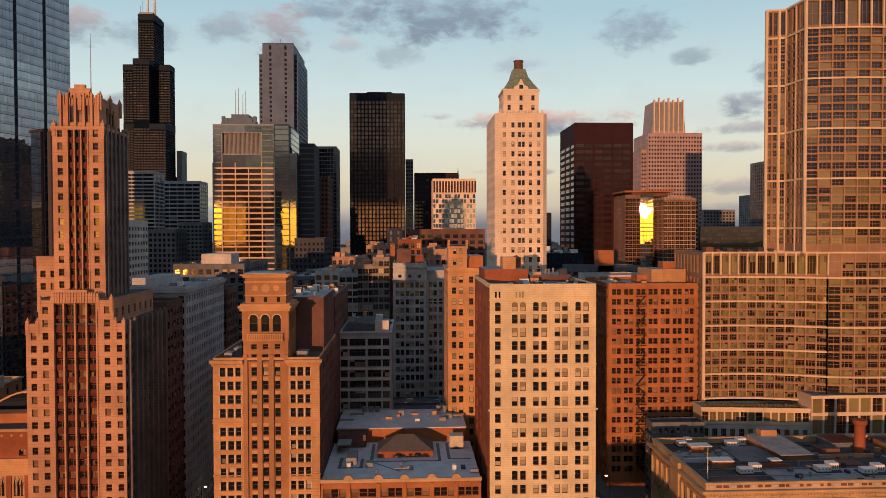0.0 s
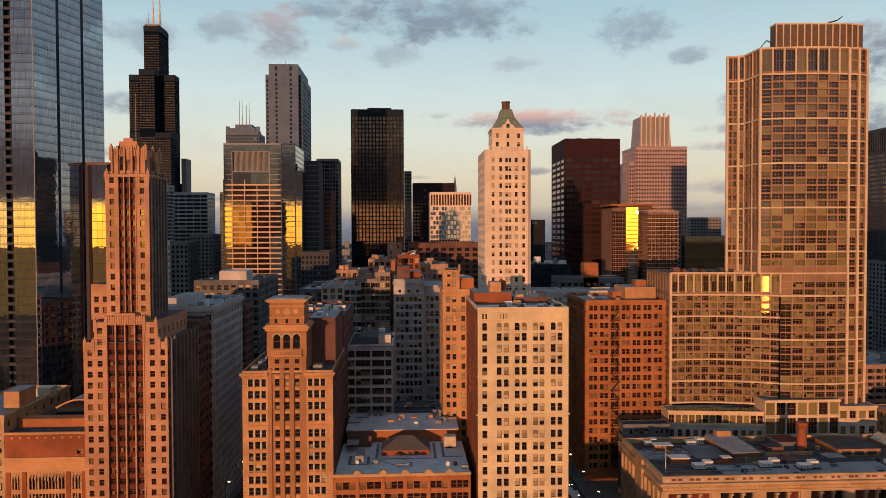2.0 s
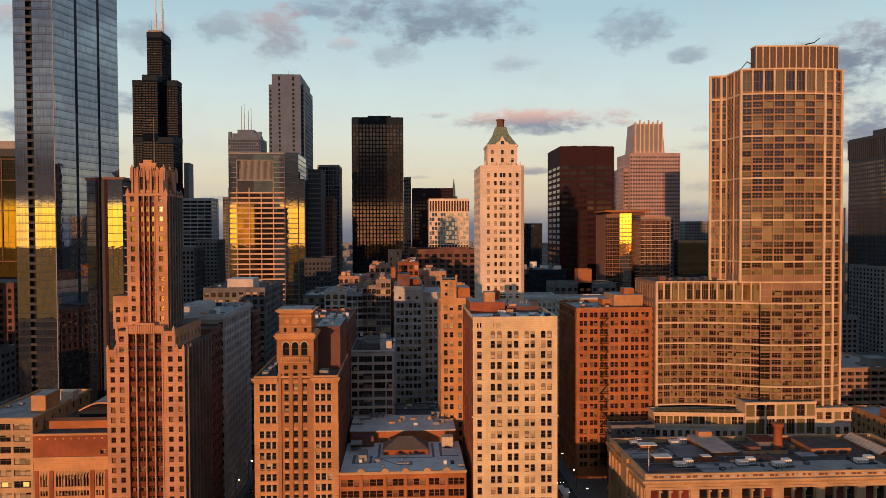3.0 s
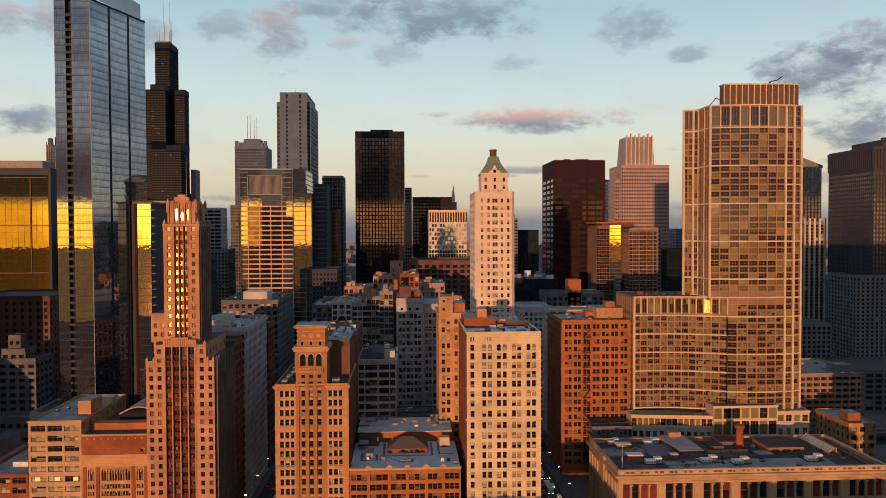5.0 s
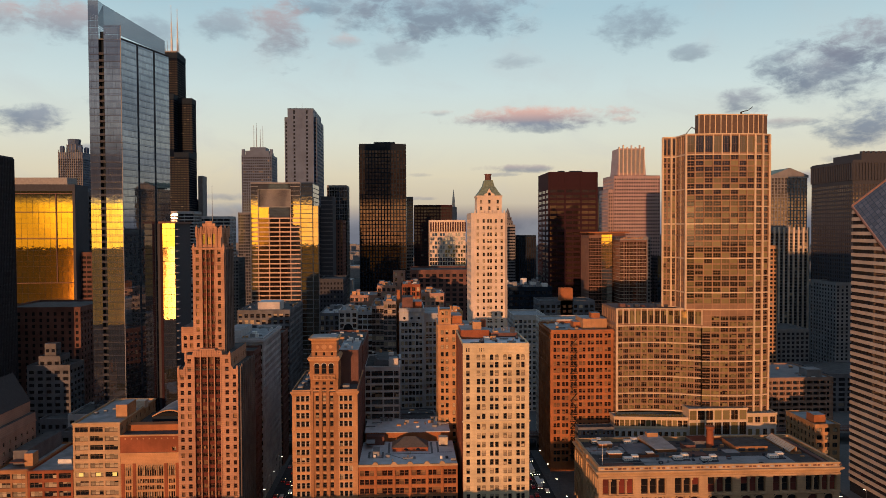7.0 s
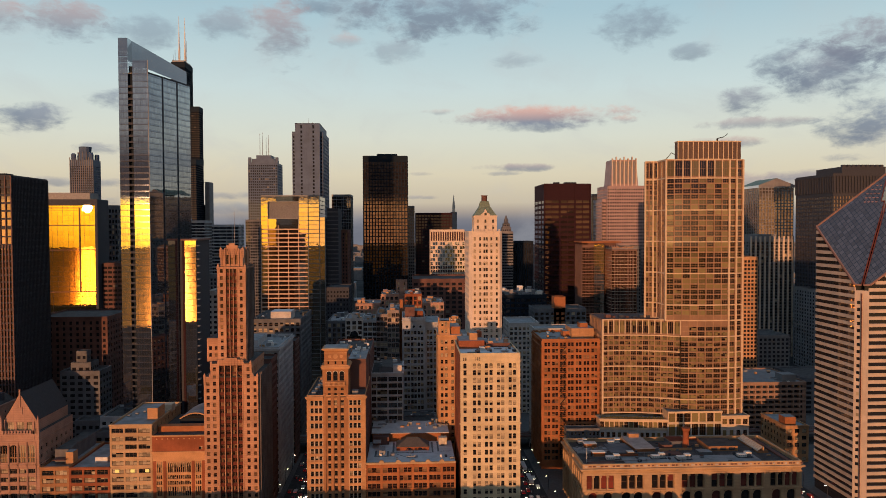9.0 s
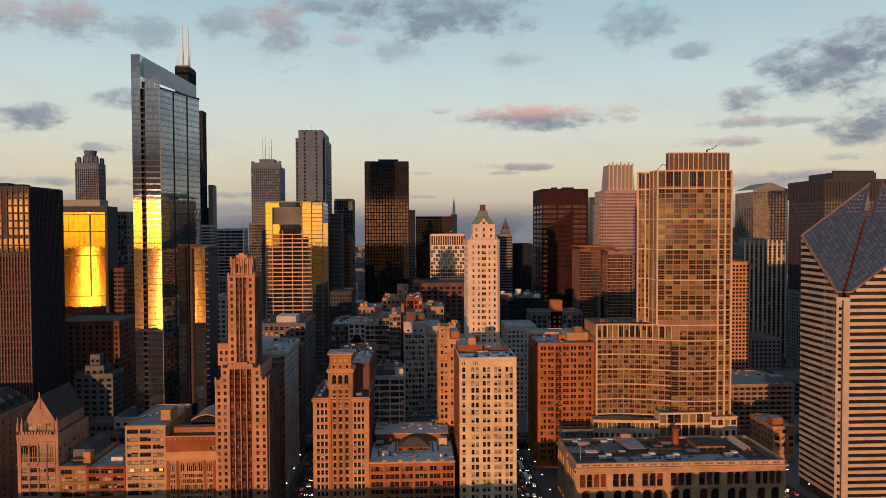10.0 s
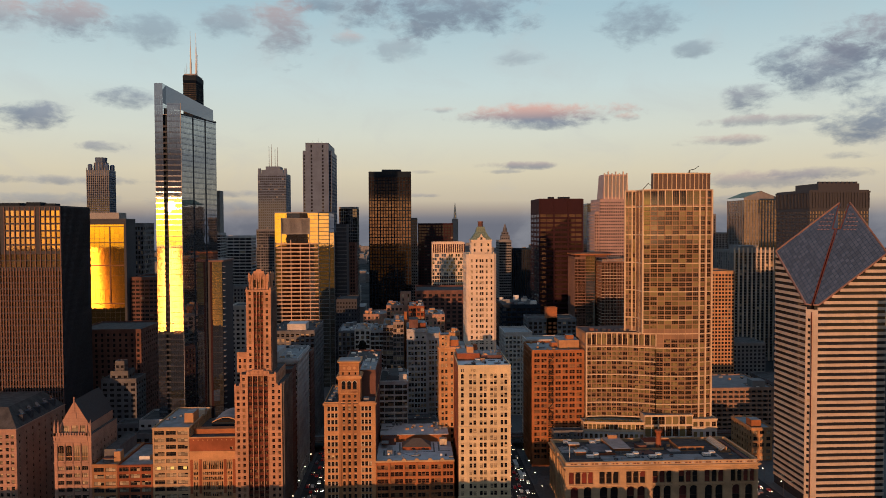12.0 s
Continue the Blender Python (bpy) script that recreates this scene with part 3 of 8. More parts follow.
setting("water", MB().box(-5000, 5000, -5000, -420.5, -4.0, -1.5), [water_material()], "calm lake water reaching the eastern horizon", "lake")
for sx0, sx1 in ((-76.0, -53.0), (53.0, 77.0), (197.0, 224.0)):
    road = setting("road", MB().box(sx0 + 4.5, sx1 - 4.5, 150, 900, 0.004, 0.02), ASPHALT, "dark asphalt street between tall buildings", "road")
    lines = MB()
    mid = (sx0 + sx1) / 2
    for k in range(70):
        lines.box(mid - 0.08, mid + 0.08, 205 + k * 8, 208 + k * 8, 0.02, 0.026)
    mk = new("lane_marking", lines.mesh("lane_marking", [WHITEPAINT]))
    mk.parent = road
for px0, px1 in ((-53.0, 53.0), (77.0, 197.0), (224.0, 330.0), (-210.0, -76.0)):
    for py0, py1 in ((198.0, 324.0), (348.0, 446.0), (470.0, 570.0)):
        setting("pavement", MB().box(px0 - 4.4, px1 + 4.4, py0, py1, 0.0, 0.17), PAVING, "grey concrete pavement round a city block, with kerb", "pavement")

# ---------------- Michigan Avenue row ----------------


def cream_office():
    """Twenty storeys of cream terra cotta on the street corner."""
    x0, x1, y0, y1, z = 22.4, 52.1, 203.0, 248.0, 84.2
    B = Building("office_building", "cream terra cotta office block with paired sash windows", "office building", 37, 225, CREAM, 0.4)
    B.split = True
    F = rect(x0, x1, y0, y1)
    cs = cols_at([2.3, 7.0, 9.3, 12.9, 15.2, 18.9, 21.0, 24.7, 26.9], 1.6)
    zs = [8.0, 12.4, 16.5, 20.4, 24.3, 28.2, 32.1, 36.1, 40.0, 44.0, 48.1, 52.7, 56.9, 60.7, 64.6, 68.3, 72.0, 75.7, 79.1]
    plain_rows = [(c - 1.25, c + 1.25) for c in zs]
    arched = (13, 18)
    for k, r in enumerate(plain_rows):
        lo = 0.0 if k == 0 else plain_rows[k - 1][1] + 0.6
        hi = z if k == len(plain_rows) - 1 else r[1] + 0.6
        B.face(F[0], F[1], lo, hi, cs, [r] if k < 18 else [r, (82.0, 83.4)][:1], "arch" if k in arched else "hung")
    side = cols_at([4, 9, 15, 21, 27, 33, 39], 1.3)
    B.face(F[1], F[2], 0, z, even(45, 9, 1.5), plain_rows, "hung", False)
    B.face(F[2], F[3], 0, z)
    B.face(F[3], F[0], 0, z, cols_at([6, 8.2, 17, 19.2, 30, 38], 1.1), plain_rows, "hung", False, wm=1)
    # attic slots, arch heads, belt courses, piers
    slots = MB()
    for u in (1.75, 2.75, 7.3, 8.3, 9.3):
        slots.box(x0 + u - 0.25, x0 + u + 0.25, y0 - 0.02, y0 + 0.1, 81.6, 83.3)
    B.part("attic_window", slots, PANES_DARK)
    for zz, h, o in ((50.2, 0.5, 0.45), (62.9, 0.3, 0.2), (80.9, 0.25, 0.22), (10.2, 0.6, 0.4), (14.5, 0.35, 0.25)):
        B.part("belt_course", MB().box(x0 - o, x1 + o, y0 - o, y0 + 0.1, zz, zz + h), CREAM)
    for u in (0.45, 4.6, 11.1, 17.05, 22.9, 29.2):
        B.part("pier", MB().box(x0 + u - 0.4, x0 + u + 0.4, y0 - 0.22, y0 + 0.05, 14.8, 80.9), CREAM)
    for u in (4.6, 11.1, 17.05, 22.9):
        for k in range(9):
            B.part("attic_ornament", MB().box(x0 + u + 0.7 + k * 0.55, x0 + u + 0.95 + k * 0.55, y0 - 0.14, y0 + 0.05, 81.3, 84.0), CREAM)
    B.roof(F, z, 1.2, PALEROOF)
    # brick penthouse and plant on the roof
    B.box("penthouse", 23.2, 36.5, 224, 242, z - 0.3, 88.4, BRICK, "red brick penthouse", GREYROOF)
    B.box("penthouse", 37.8, 50.5, 228, 246, z - 0.3, 86.4, BROWNBRICK, "low brick plant room", GREYROOF)
    B.box("penthouse", 29.0, 33.0, 226, 232, 88.2, 92.0, TAN, "tan lift house", GREYROOF)
    tank = MB().cyl(34.6, 236, 88.2, 91.5, 1.6, n=14).cyl(34.6, 236, 91.5, 92.3, 1.6, 0.2, n=14)
    B.part("roof_tank", tank, BRICK)
    clutter(B, 38.5, 50, 229, 245, 86.4, 9, 1)
    clutter(B, 24, 50, 206, 222, z, 16, 2)
    B.done([BRICK])


def clock_tower_office():
    """Tan terra cotta with a campanile-like centre."""
    x0, x1, y0, y1, z = -52.6, -24.1, 201.0, 300.0, 65.4
    B = Building("office_building", "tan terra cotta office block with a square arcaded tower", "office building", -38, 230, TAN, 0.4, PANE_DARK, PANES_DARK)
    B.split = True
    F = rect(x0, x1, y0, 246.0)
    L = x1 - x0
    zs = [62.2 - 3.72 * k for k in range(4)] + [46.0 - 3.7 * k for k in range(11)]
    zs = sorted(c for c in zs if c > 5)
    rows = [(c - 1.2, c + 1.2) for c in zs]
    wings = cols_at([2.55, 4.7, 6.8, 21.3, 23.4, 25.5], 1.5)
    centre = cols_at([10.9, 14.0, 17.2], 1.45)
    B.face(F[0], (x0 + 8.05, y0), 0, z, wings[:3], rows)
    B.face((x0 + 8.05, y0), (x0 + 8.05, y0 - 0.0 + 0.5), 0, z)
    B.face((x0 + 8.05, y0 + 0.5), (x0 + 20.1, y0 + 0.5), 0, 70.5, [(a - 8.05, b - 8.05) for a, b in centre], rows + [(65.0, 66.9), (68.2, 69.6)], wm=1)
    B.face((x0 + 20.1, y0 + 0.5), (x0 + 20.1, y0), 0, z)
    B.face((x0 + 20.1, y0), F[1], 0, z, [(a - 20.1, b - 20.1) for a, b in wings[3:]], rows)
    B.face(F[1], F[2], 0, z, even(45, 12, 1.4), rows, "hung", False, wm=2)
    B.face(F[2], F[3], 0, z)
    B.face(F[3], F[0], 0, z, even(45, 11, 1.3), rows, "hung", False)
    # piers of the centre, belts, cornices of the wings
    for u in (8.6, 12.45, 15.6, 19.5):
        B.part("pier", MB().box(x0 + u - 0.62, x0 + u + 0.62, y0 - 0.05, y0 + 0.55, 4, 66.8), TAN_DARK)
    for zz in (48.4, 49.2, 34.0, 18.2):
        for a, b in ((0, 8.05), (20.1, L)):
            B.part("belt_course", MB().box(x0 + a - 0.2, x0 + b + 0.2, y0 - 0.28, y0 + 0.1, zz, zz + 0.3), TAN)
    for a, b in ((0, 8.05), (20.1, L)):
        for k, c in enumerate(zs):
            B.part("sill_course", MB().box(x0 + a, x0 + b, y0 - 0.14, y0 + 0.05, c - 1.55, c - 1.3), TAN)
        cor = MB().box(x0 + a - 0.7, x0 + b + (0.7 if b == L else 0.0), y0 - 0.9, y0 + 0.3, 64.6, 65.5).box(x0 + a - 0.3, x0 + b + (0.3 if b == L else 0), y0 - 0.45, y0 + 0.3, 63.9, 64.6)
        for k in range(12):
            u = a + (b - a) * (k + 0.5) / 12
            cor.box(x0 + u - 0.14, x0 + u + 0.14, y0 - 0.75, y0, 64.2, 64.6)
        B.part("cornice", cor, TAN, "bracketed cornice")
    for a, b in ((0, 1.75), (7.5, 8.05), (20.1, 20.55), (26.2, L)):
        for k in range(63):
            zz = 4.6 + 0.93 * k
            B.part("rusticated_course", MB().box(x0 + a, x0 + b, y0 - 0.13, y0 + 0.02, zz, zz + 0.5), TAN)
    for u in (3.62, 5.75, 22.35, 24.45):
        for c in zs:
            B.part("window_pier", MB().box(x0 + u - 0.2, x0 + u + 0.2, y0 - 0.2, y0 + 0.05, c - 1.1, c + 1.1), PALEFRAME)
    for u in (1.75, 7.5, 20.6, 26.15):
        for c in zs:
            B.part("window_surround", MB().box(x0 + u - 0.1, x0 + u + 0.1, y0 - 0.2, y0 + 0.05, c - 1.1, c + 1.1), PALEFRAME)
    for u in (10.9, 14.0, 17.2):
        for c in zs:
            B.part("spandrel_panel", MB().box(x0 + u - 0.75, x0 + u + 0.75, y0 + 0.36, y0 + 0.52, c + 1.2, c + 2.2), TAN)
    B.roof(F, z, 0.7, DARKROOF)
    # tower
    tx0, tx1, ty0, ty1 = x0 + 7.7, x0 + 20.2, y0 + 0.6, y0 + 13.1
    T = rect(tx0, tx1, ty0, ty1)
    B.face(T[0], T[1], 70.5, 79.4, cols_at([3.15, 6.25, 9.35], 2.15), [(72.9, 77.6)], "arch", wm=1)
    for a, b in ((1, 2), (2, 3), (3, 0)):
        B.face(T[a], T[b], z, 79.4, cols_at([3.15, 6.25, 9.35], 2.15), [(72.9, 77.6)], "arch", False, wm=1)
    B.part("balcony", MB().box(tx0 + 1.4, tx1 - 1.4, ty0 - 1.2, ty0, 70.6, 71.0).box(tx0 + 1.4, tx1 - 1.4, ty0 - 1.2, ty0 - 1.0, 72.3, 72.6), TAN, "stone balcony")
    for k in range(16):
        B.part("baluster", MB().box(tx0 + 1.6 + k * 0.6, tx0 + 1.9 + k * 0.6, ty0 - 1.18, ty0 - 1.02, 71.0, 72.3), TAN)
    for u in (3.15, 6.25, 9.35):
        n = 10
        hood = MB()
        for i in range(n):
            p, q = math.pi * i / n, math.pi * (i + 1) / n
            hood.bar((tx0 + u + 1.25 * math.cos(p), ty0 - 0.1, 76.5 + 1.25 * math.sin(p)), (tx0 + u + 1.25 * math.cos(q), ty0 - 0.1, 76.5 + 1.25 * math.sin(q)), 0.28)
        B.part("arch_hood", hood, PALEFRAME)
    B.part("cornice", MB().box(tx0 - 0.9, tx1 + 0.9, ty0 - 0.9, ty1 + 0.9, 79.4, 80.0).box(tx0 - 0.4, tx1 + 0.4, ty0 - 0.4, ty1 + 0.4, 80.0, 80.6).box(tx0 - 0.5, tx1 + 0.5, ty0 - 0.5, ty1 + 0.5, 78.6, 79.4), TAN)
    T2 = rect(tx0 + 0.8, tx1 - 0.8, ty0 + 0.8, ty1 - 0.8)
    for k in range(4):
        B.face(T2[k], T2[(k + 1) % 4], 80.6, 87.6, cols_at([2.0, 5.45, 8.9], 0.9), [(80.9, 82.3)], "fixed", k == 0, wm=1)
    disc = MB()
    for u, r in ((2.6, 0.8), (5.45, 1.15), (8.3, 0.8)):
        n, cx, cz, yy = 16, tx0 + 0.8 + u, 84.7, ty0 + 0.65
        disc.poly([(cx + r * math.cos(6.28319 * i / n), yy, cz + r * math.sin(6.28319 * i / n)) for i in range(n)], 0)
        for i in range(n):
            p, q = 6.28319 * i / n, 6.28319 * (i + 1) / n
            disc.quad((cx + r * math.cos(p), yy, cz + r * math.sin(p)), (cx + r * math.cos(p), yy + 0.2, cz + r * math.sin(p)), (cx + r * math.cos(q), yy + 0.2, cz + r * math.sin(q)), (cx + r * math.cos(q), yy, cz + r * math.sin(q)), 0)
    B.part("medallion", disc, TAN)
    B.part("tower_frame", MB().ring(inset(T2, -0.2), 86.2, 86.6, 0.25).ring(inset(T2, -0.2), 82.6, 82.9, 0.25), TAN)
    B.part("cornice", MB().box(tx0 + 0.1, tx1 - 0.1, ty0 + 0.1, ty1 - 0.1, 87.6, 88.1).box(tx0 - 0.4, tx1 + 0.4, ty0 - 0.4, ty1 + 0.4, 88.1, 88.5), TAN)
    B.part("roof", MB().box(tx0 + 0.6, tx1 - 0.6, ty0 + 0.6, ty1 - 0.6, 88.5, 88.9), GREYROOF)
    # rear parts
    B.box("penthouse", -33.5, -24.6, 216, 245, z, 81.0, BROWNBRICK, "brown brick penthouse wall", GREYROOF)
    R = rect(-46.0, -24.3, 246.0, 300.0)
    rr = rows_of(6, 18, 3.8, 1.0, 3.1)
    B.face(R[0], R[1], 0, 77.5, even(21.7, 5, 1.5), rr, "hung", False, wm=2)
    B.face(R[1], R[2], 0, 77.5, even(54, 13, 1.5), rr, "hung", False, wm=2)
    B.face(R[2], R[3], 0, 77.5, wm=2)
    B.face(R[3], R[0], 0, 77.5, even(54, 13, 1.5), rr, "hung", False, wm=2)
    B.roof(R, 77.5, 1.0, DARKROOF, wall=BROWNBRICK)
    for k in range(4):
        B.box("roof_unit", -50.8 + 0.5 * k, -48.6 + 0.5 * k, 206 + 9 * k, 210 + 9 * k, z, z + 1.2, MIDMETAL)
    B.box("roof_unit", -31, -28, 206, 210, z, z + 1.5, MIDMETAL)
    clutter(B, -50.5, -47, 204, 244, z, 12, 3)
    clutter(B, -45, -26, 249, 297, 77.5, 22, 4)
    clutter(B, -33, -26, 218, 243, 81.0, 7, 5)
    B.done([TAN_DARK, BROWNBRICK])


def low_brick_block():
    x0, x1, y0, y1, z = -23.9, 19.8, 201.3, 262.0, 32.0
    B = Building("office_building", "low red brick block with lunette crests and grey membrane roof", "office building", -2, 230, ORANGEBRICK, 0.4, PANE_RED, PANES_DARK)
    B.split = True
    F = rect(x0, x1, y0, 238.0)
    L = x1 - x0
    ends = [0.0, 7.4, 15.6, 22.7, 30.2, 36.9, L]
    cs = []
    for a, b in zip(ends, ends[1:]):
        s = (b - a - 1.1) / 3
        cs += [(a + 0.55 + s * k + 0.08, a + 0.55 + s * (k + 1) - 0.08) for k in range(3)]
    rows = rows_of(-1.2, 8, 3.95, 0.95, 3.35)
    B.face(F[0], F[1], 0, z, cs, rows)
    B.face(F[1], F[2], 0, z, even(36.7, 9, 1.5), rows, "hung", False)
    B.face(F[2], F[3], 0, z)
    B.face(F[3], F[0], 0, z)
    for u in ends:
        B.part("pier", MB().box(x0 + max(0, u - 0.5), x0 + min(L, u + 0.5), y0 - 0.3, y0 + 0.05, 3.0, 31.2), ORANGEBRICK)
    for zz in range(7):
        B.part("belt_course", MB().box(x0, x1, y0 - 0.12, y0 + 0.05, 2.6 + 3.95 * zz - 0.35, 2.6 + 3.95 * zz - 0.05), TAN_DARK)
    B.part("cornice", MB().box(x0 - 0.2, x1 + 0.2, y0 - 0.5, y0 + 0.4, 31.6, 32.5), LIME)
    for u in ends[1:-1]:
        n, b = 10, MB()
        cx = x0 + u
        for rr, yy in ((1.25, y0 - 0.55), (0.85, y0 - 0.6)):
            pts = [(cx + rr * math.cos(math.pi * i / n), yy, 32.4 + rr * math.sin(math.pi * i / n)) for i in range(n + 1)]
            b.poly(pts[::-1] if False else pts, 0)
            for i in range(n):
                p, q = pts[i], pts[i + 1]
                b.quad(p, (p[0], y0 + 0.4, p[2]), (q[0], y0 + 0.4, q[2]), q, 0)
        B.part("lunette", b, LIME)
    B.roof(F, z, 0.0, PALEROOF)
    # raised rear roof with brick wall
    R = rect(x0 + 1.0, x1 - 1.5, 238.0, y1)
    B.part("rear_wall", MB().prism(R, 0, 36.4), ORANGEBRICK, "raised brick rear wing")
    B.part("roof", MB().box(x0 + 0.7, x1 - 1.2, 237.7, y1, 36.4, 36.75), PALEROOF)
    # hipped skylight house on brick walls
    hx0, hx1, hy0, hy1 = -9.4, 7.2, 221.5, 232.0
    B.part("skylight_wall", MB().box(hx0, hx1, hy0, hy1, z, 33.9), BRICK)
    hip = MB()
    a, b, c, d = (hx0 - 0.3, hy0 - 0.3, 33.9), (hx1 + 0.3, hy0 - 0.3, 33.9), (hx1 + 0.3, hy1 + 0.3, 33.9), (hx0 - 0.3, hy1 + 0.3, 33.9)
    e, f = (-3.6, 226.8, 37.6), (1.5, 226.8, 37.6)
    hip.quad(a, b, f, e), hip.poly([b, c, f]), hip.quad(c, d, e, f), hip.poly([d, a, e])
    B.part("hipped_roof", hip, plain("slate", (0.10, 0.085, 0.075), 0.8), "dark hipped roof")
    for k in range(2):
        cx = -3.1 + 5.8 * k
        B.part("lunette_window", MB().poly([(cx + 1.1 * math.cos(math.pi * i / 8), hy0 - 0.03, z + 0.5 + 1.0 * math.sin(math.pi * i / 8)) for i in range(9)][::-1]), PANES_DARK)
    # walkway pads, units, pipes, vents
    for x, xx, y, yy in ((-20.5, -19.5, 212, 222), (-20.5, -13.5, 212, 213), (-14.3, -13.3, 212, 221), (-11.6, -10.6, 215, 236), (-11.6, 9.5, 217.5, 218.4), (8.7, 9.6, 217.5, 236), (11.6, 12.5, 219, 236), (11.6, 18.5, 219, 219.9)):
        B.box("walkway_pad", x, xx, y, yy, z, z + 0.03, WALKPAD)
    B.part("walkway_pad", MB().bar((-10.5, 217, z - 0.2), (-2.5, 208.5, z - 0.2), 0.48), WALKPAD)
    B.box("roof_unit", -18.2, -15.2, 214.5, 222, z, z + 2.3, MIDMETAL, "grey roof unit")
    B.box("canopy", -22.0, -17.8, 226, 232, z + 2.6, z + 2.9, GREYROOF)
    B.box("stair_house", -22.0, -13.5, 232.5, 238, z, 36.0, BROWNBRICK)
    for k in range(3):
        B.part("vent", MB().cyl(-15.5 + 2.3 * k, 259, 36.7, 38.2, 0.75, n=12).cyl(-15.5 + 2.3 * k, 259, 38.2, 38.6, 0.95, n=12), MIDMETAL)
        B.part("vent", MB().cyl(10.5 + 2.2 * k, 258, 36.7, 38.6, 0.8, n=12).cyl(10.5 + 2.2 * k, 258, 38.6, 39.0, 1.0, n=12), MIDMETAL)
    ct = MB().box(12.7, 17.0, 229, 233, z + 0.6, z + 4.2)
    for k in range(4):
        ct.box(12.9 + k * 1.05, 13.5 + k * 1.05, 228.9, 229.05, z + 1.2, z + 2.6)
    B.part("cooling_tower", ct, PALEFRAME, "pale cooling tower on legs")
    B.box("unit_base", 12.9, 16.8, 229.2, 232.8, z, z + 0.6, DARKMETAL)
    B.part("pipe", MB().bar((14, 250, 37.5), (18.2, 250, 37.5), 0.5).bar((18.2, 250, 37.5), (18.2, 244, 33), 0.5), MIDMETAL)
    clutter(B, -22, 16, 240, 256, 36.75, 14, 6)
    clutter(B, -22, 18, 204, 219, z, 10, 7)
    B.done()


def gothic_tower():
    """Setback tower of buff stone with dark red spandrels."""
    x0, x1, y0, y1, z = -102.0, -76.0, 202.0, 235.0, 83.4
    B = Building("skyscraper", "buff stone setback skyscraper with red spandrels, finials and a flagpole", "skyscraper", -89, 215, BUFF, 0.4, PANE_RED, PANES_DARK)
    rows = [r for r in [(72.2 - 3.43 * k - 0.95, 72.2 - 3.43 * k + 0.95) for k in range(20)][::-1]]
    outer = cols_at([2.0, 5.1, 21.2, 24.2], 1.5)
    # outer shoulders
    B.face((x0, y0), (x0 + 3.3, y0), 0, 75.6, outer[:1], rows)
    B.face((x0 + 3.3, y0), (x0 + 7.2, y0), 0, 81.8, [(3.9 - 2.1 - 0.75, 3.9 - 2.1 + 0.75)], rows + [(74.7, 76.6), (78.2, 80.1)])
    B.face((x0 + 7.2, y0), (x0 + 7.2, y0 + 0.7), 0, z)
    sx0, sx1 = x0 + 7.2, x0 + 18.6
    B.face((sx0, y0 + 0.7), (sx1, y0 + 0.7), 0, 81.2, cols_at([1.45, 4.25, 7.15, 9.95], 1.9), rows + [(74.9, 76.8), (77.6, 80.6)], "double", wm=1)
    B.face((sx1, y0 + 0.7), (sx1, y0), 0, z)
    B.face((sx1, y0), (x1 - 3.0, y0), 0, 81.8, [(1.9, 3.4)], rows + [(74.7, 76.6), (78.2, 80.1)])
    B.face((x1 - 3.0, y0), (x1, y0), 0, 75.6, [(0.75, 2.2)], rows)
    # right side wall carries its shade in the darker stone
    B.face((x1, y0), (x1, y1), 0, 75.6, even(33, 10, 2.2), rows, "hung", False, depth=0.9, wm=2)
    B.face((x1, y1), (x0, y1), 0, 75.6)
    B.face((x0, y1), (x0, y0), 0, 75.6, even(33, 10, 1.5), rows, "hung", False)
    I = rect(x0 + 3.3, x1 - 3.0, y0 + 0.01, y1 - 2)
    for k in (1, 2, 3):
        B.face(I[k], I[(k + 1) % 4], 75.6, 82.4, even(math.dist(I[k], I[(k + 1) % 4]), 7, 1.4), [(77, 79.4)], "hung", False)
    B.part("roof", MB().prism(rect(x0 + 0.05, x1 - 0.05, y0 + 0.05, y1 - 0.05), 75.2, 75.6).prism(inset(I, 0.05), 81.9, 82.3), DARKROOF)
    for u in (7.2, 9.95, 12.9, 15.9, 18.6):
        B.part("mullion", MB().box(x0 + u - 0.22, x0 + u + 0.22, y0 - 0.25, y0 + 0.75, 2, 82.4), BUFF)
    # carved band over the centre, stepped crest with finials
    crest = MB().box(sx0 - 0.5, sx1 + 0.5, y0 - 0.15, y0 + 1.0, 81.0, 83.6).box(sx0 + 2.5, sx1 - 2.5, y0 - 0.15, y0 + 1.0, 83.6, 84.6)
    for k in range(16):
        B.part("crest_rib", MB().box(sx0 + 0.1 + k * 0.72, sx0 + 0.4 + k * 0.72, y0 - 0.35, y0, 81.2, 84.0), BUFF)
    B.part("crest", crest, BUFF, "ribbed stone crest")
    for u in (0.4, 3.0, 3.6, 7.0, 18.8, 22.4, 23.4, 25.6):
        h = 76.0 if u < 3.2 or u > 23 else 82.3
        B.part("finial", MB().box(x0 + u - 0.45, x0 + u + 0.45, y0 - 0.2, y0 + 0.7, h - 3.5, h + 0.3).cyl(x0 + u, y0 + 0.25, h + 0.3, h + 1.2, 0.45, 0.1, n=6), BUFF)
    for k in range(8):
        yy = y0 + 2 + k * 4.2
        B.part("buttress", MB().box(x1 - 0.05, x1 + 0.9, yy - 0.4, yy + 0.4, 0, 76.2).cyl(x1 + 0.35, yy, 76.2, 77.0, 0.4, 0.1, n=6), SHADEBUFF)
    for k in range(20):
        B.part("balcony_band", MB().box(sx0 + 0.2, sx1 - 0.2, y0 + 0.35, y0 + 0.72, 72.2 - 3.43 * k + 1.0, 72.2 - 3.43 * k + 1.25), SPANDREL) if k % 5 == 0 else None
    # the tower
    T = rect(-95.6, -82.0, 204.6, 222.0)
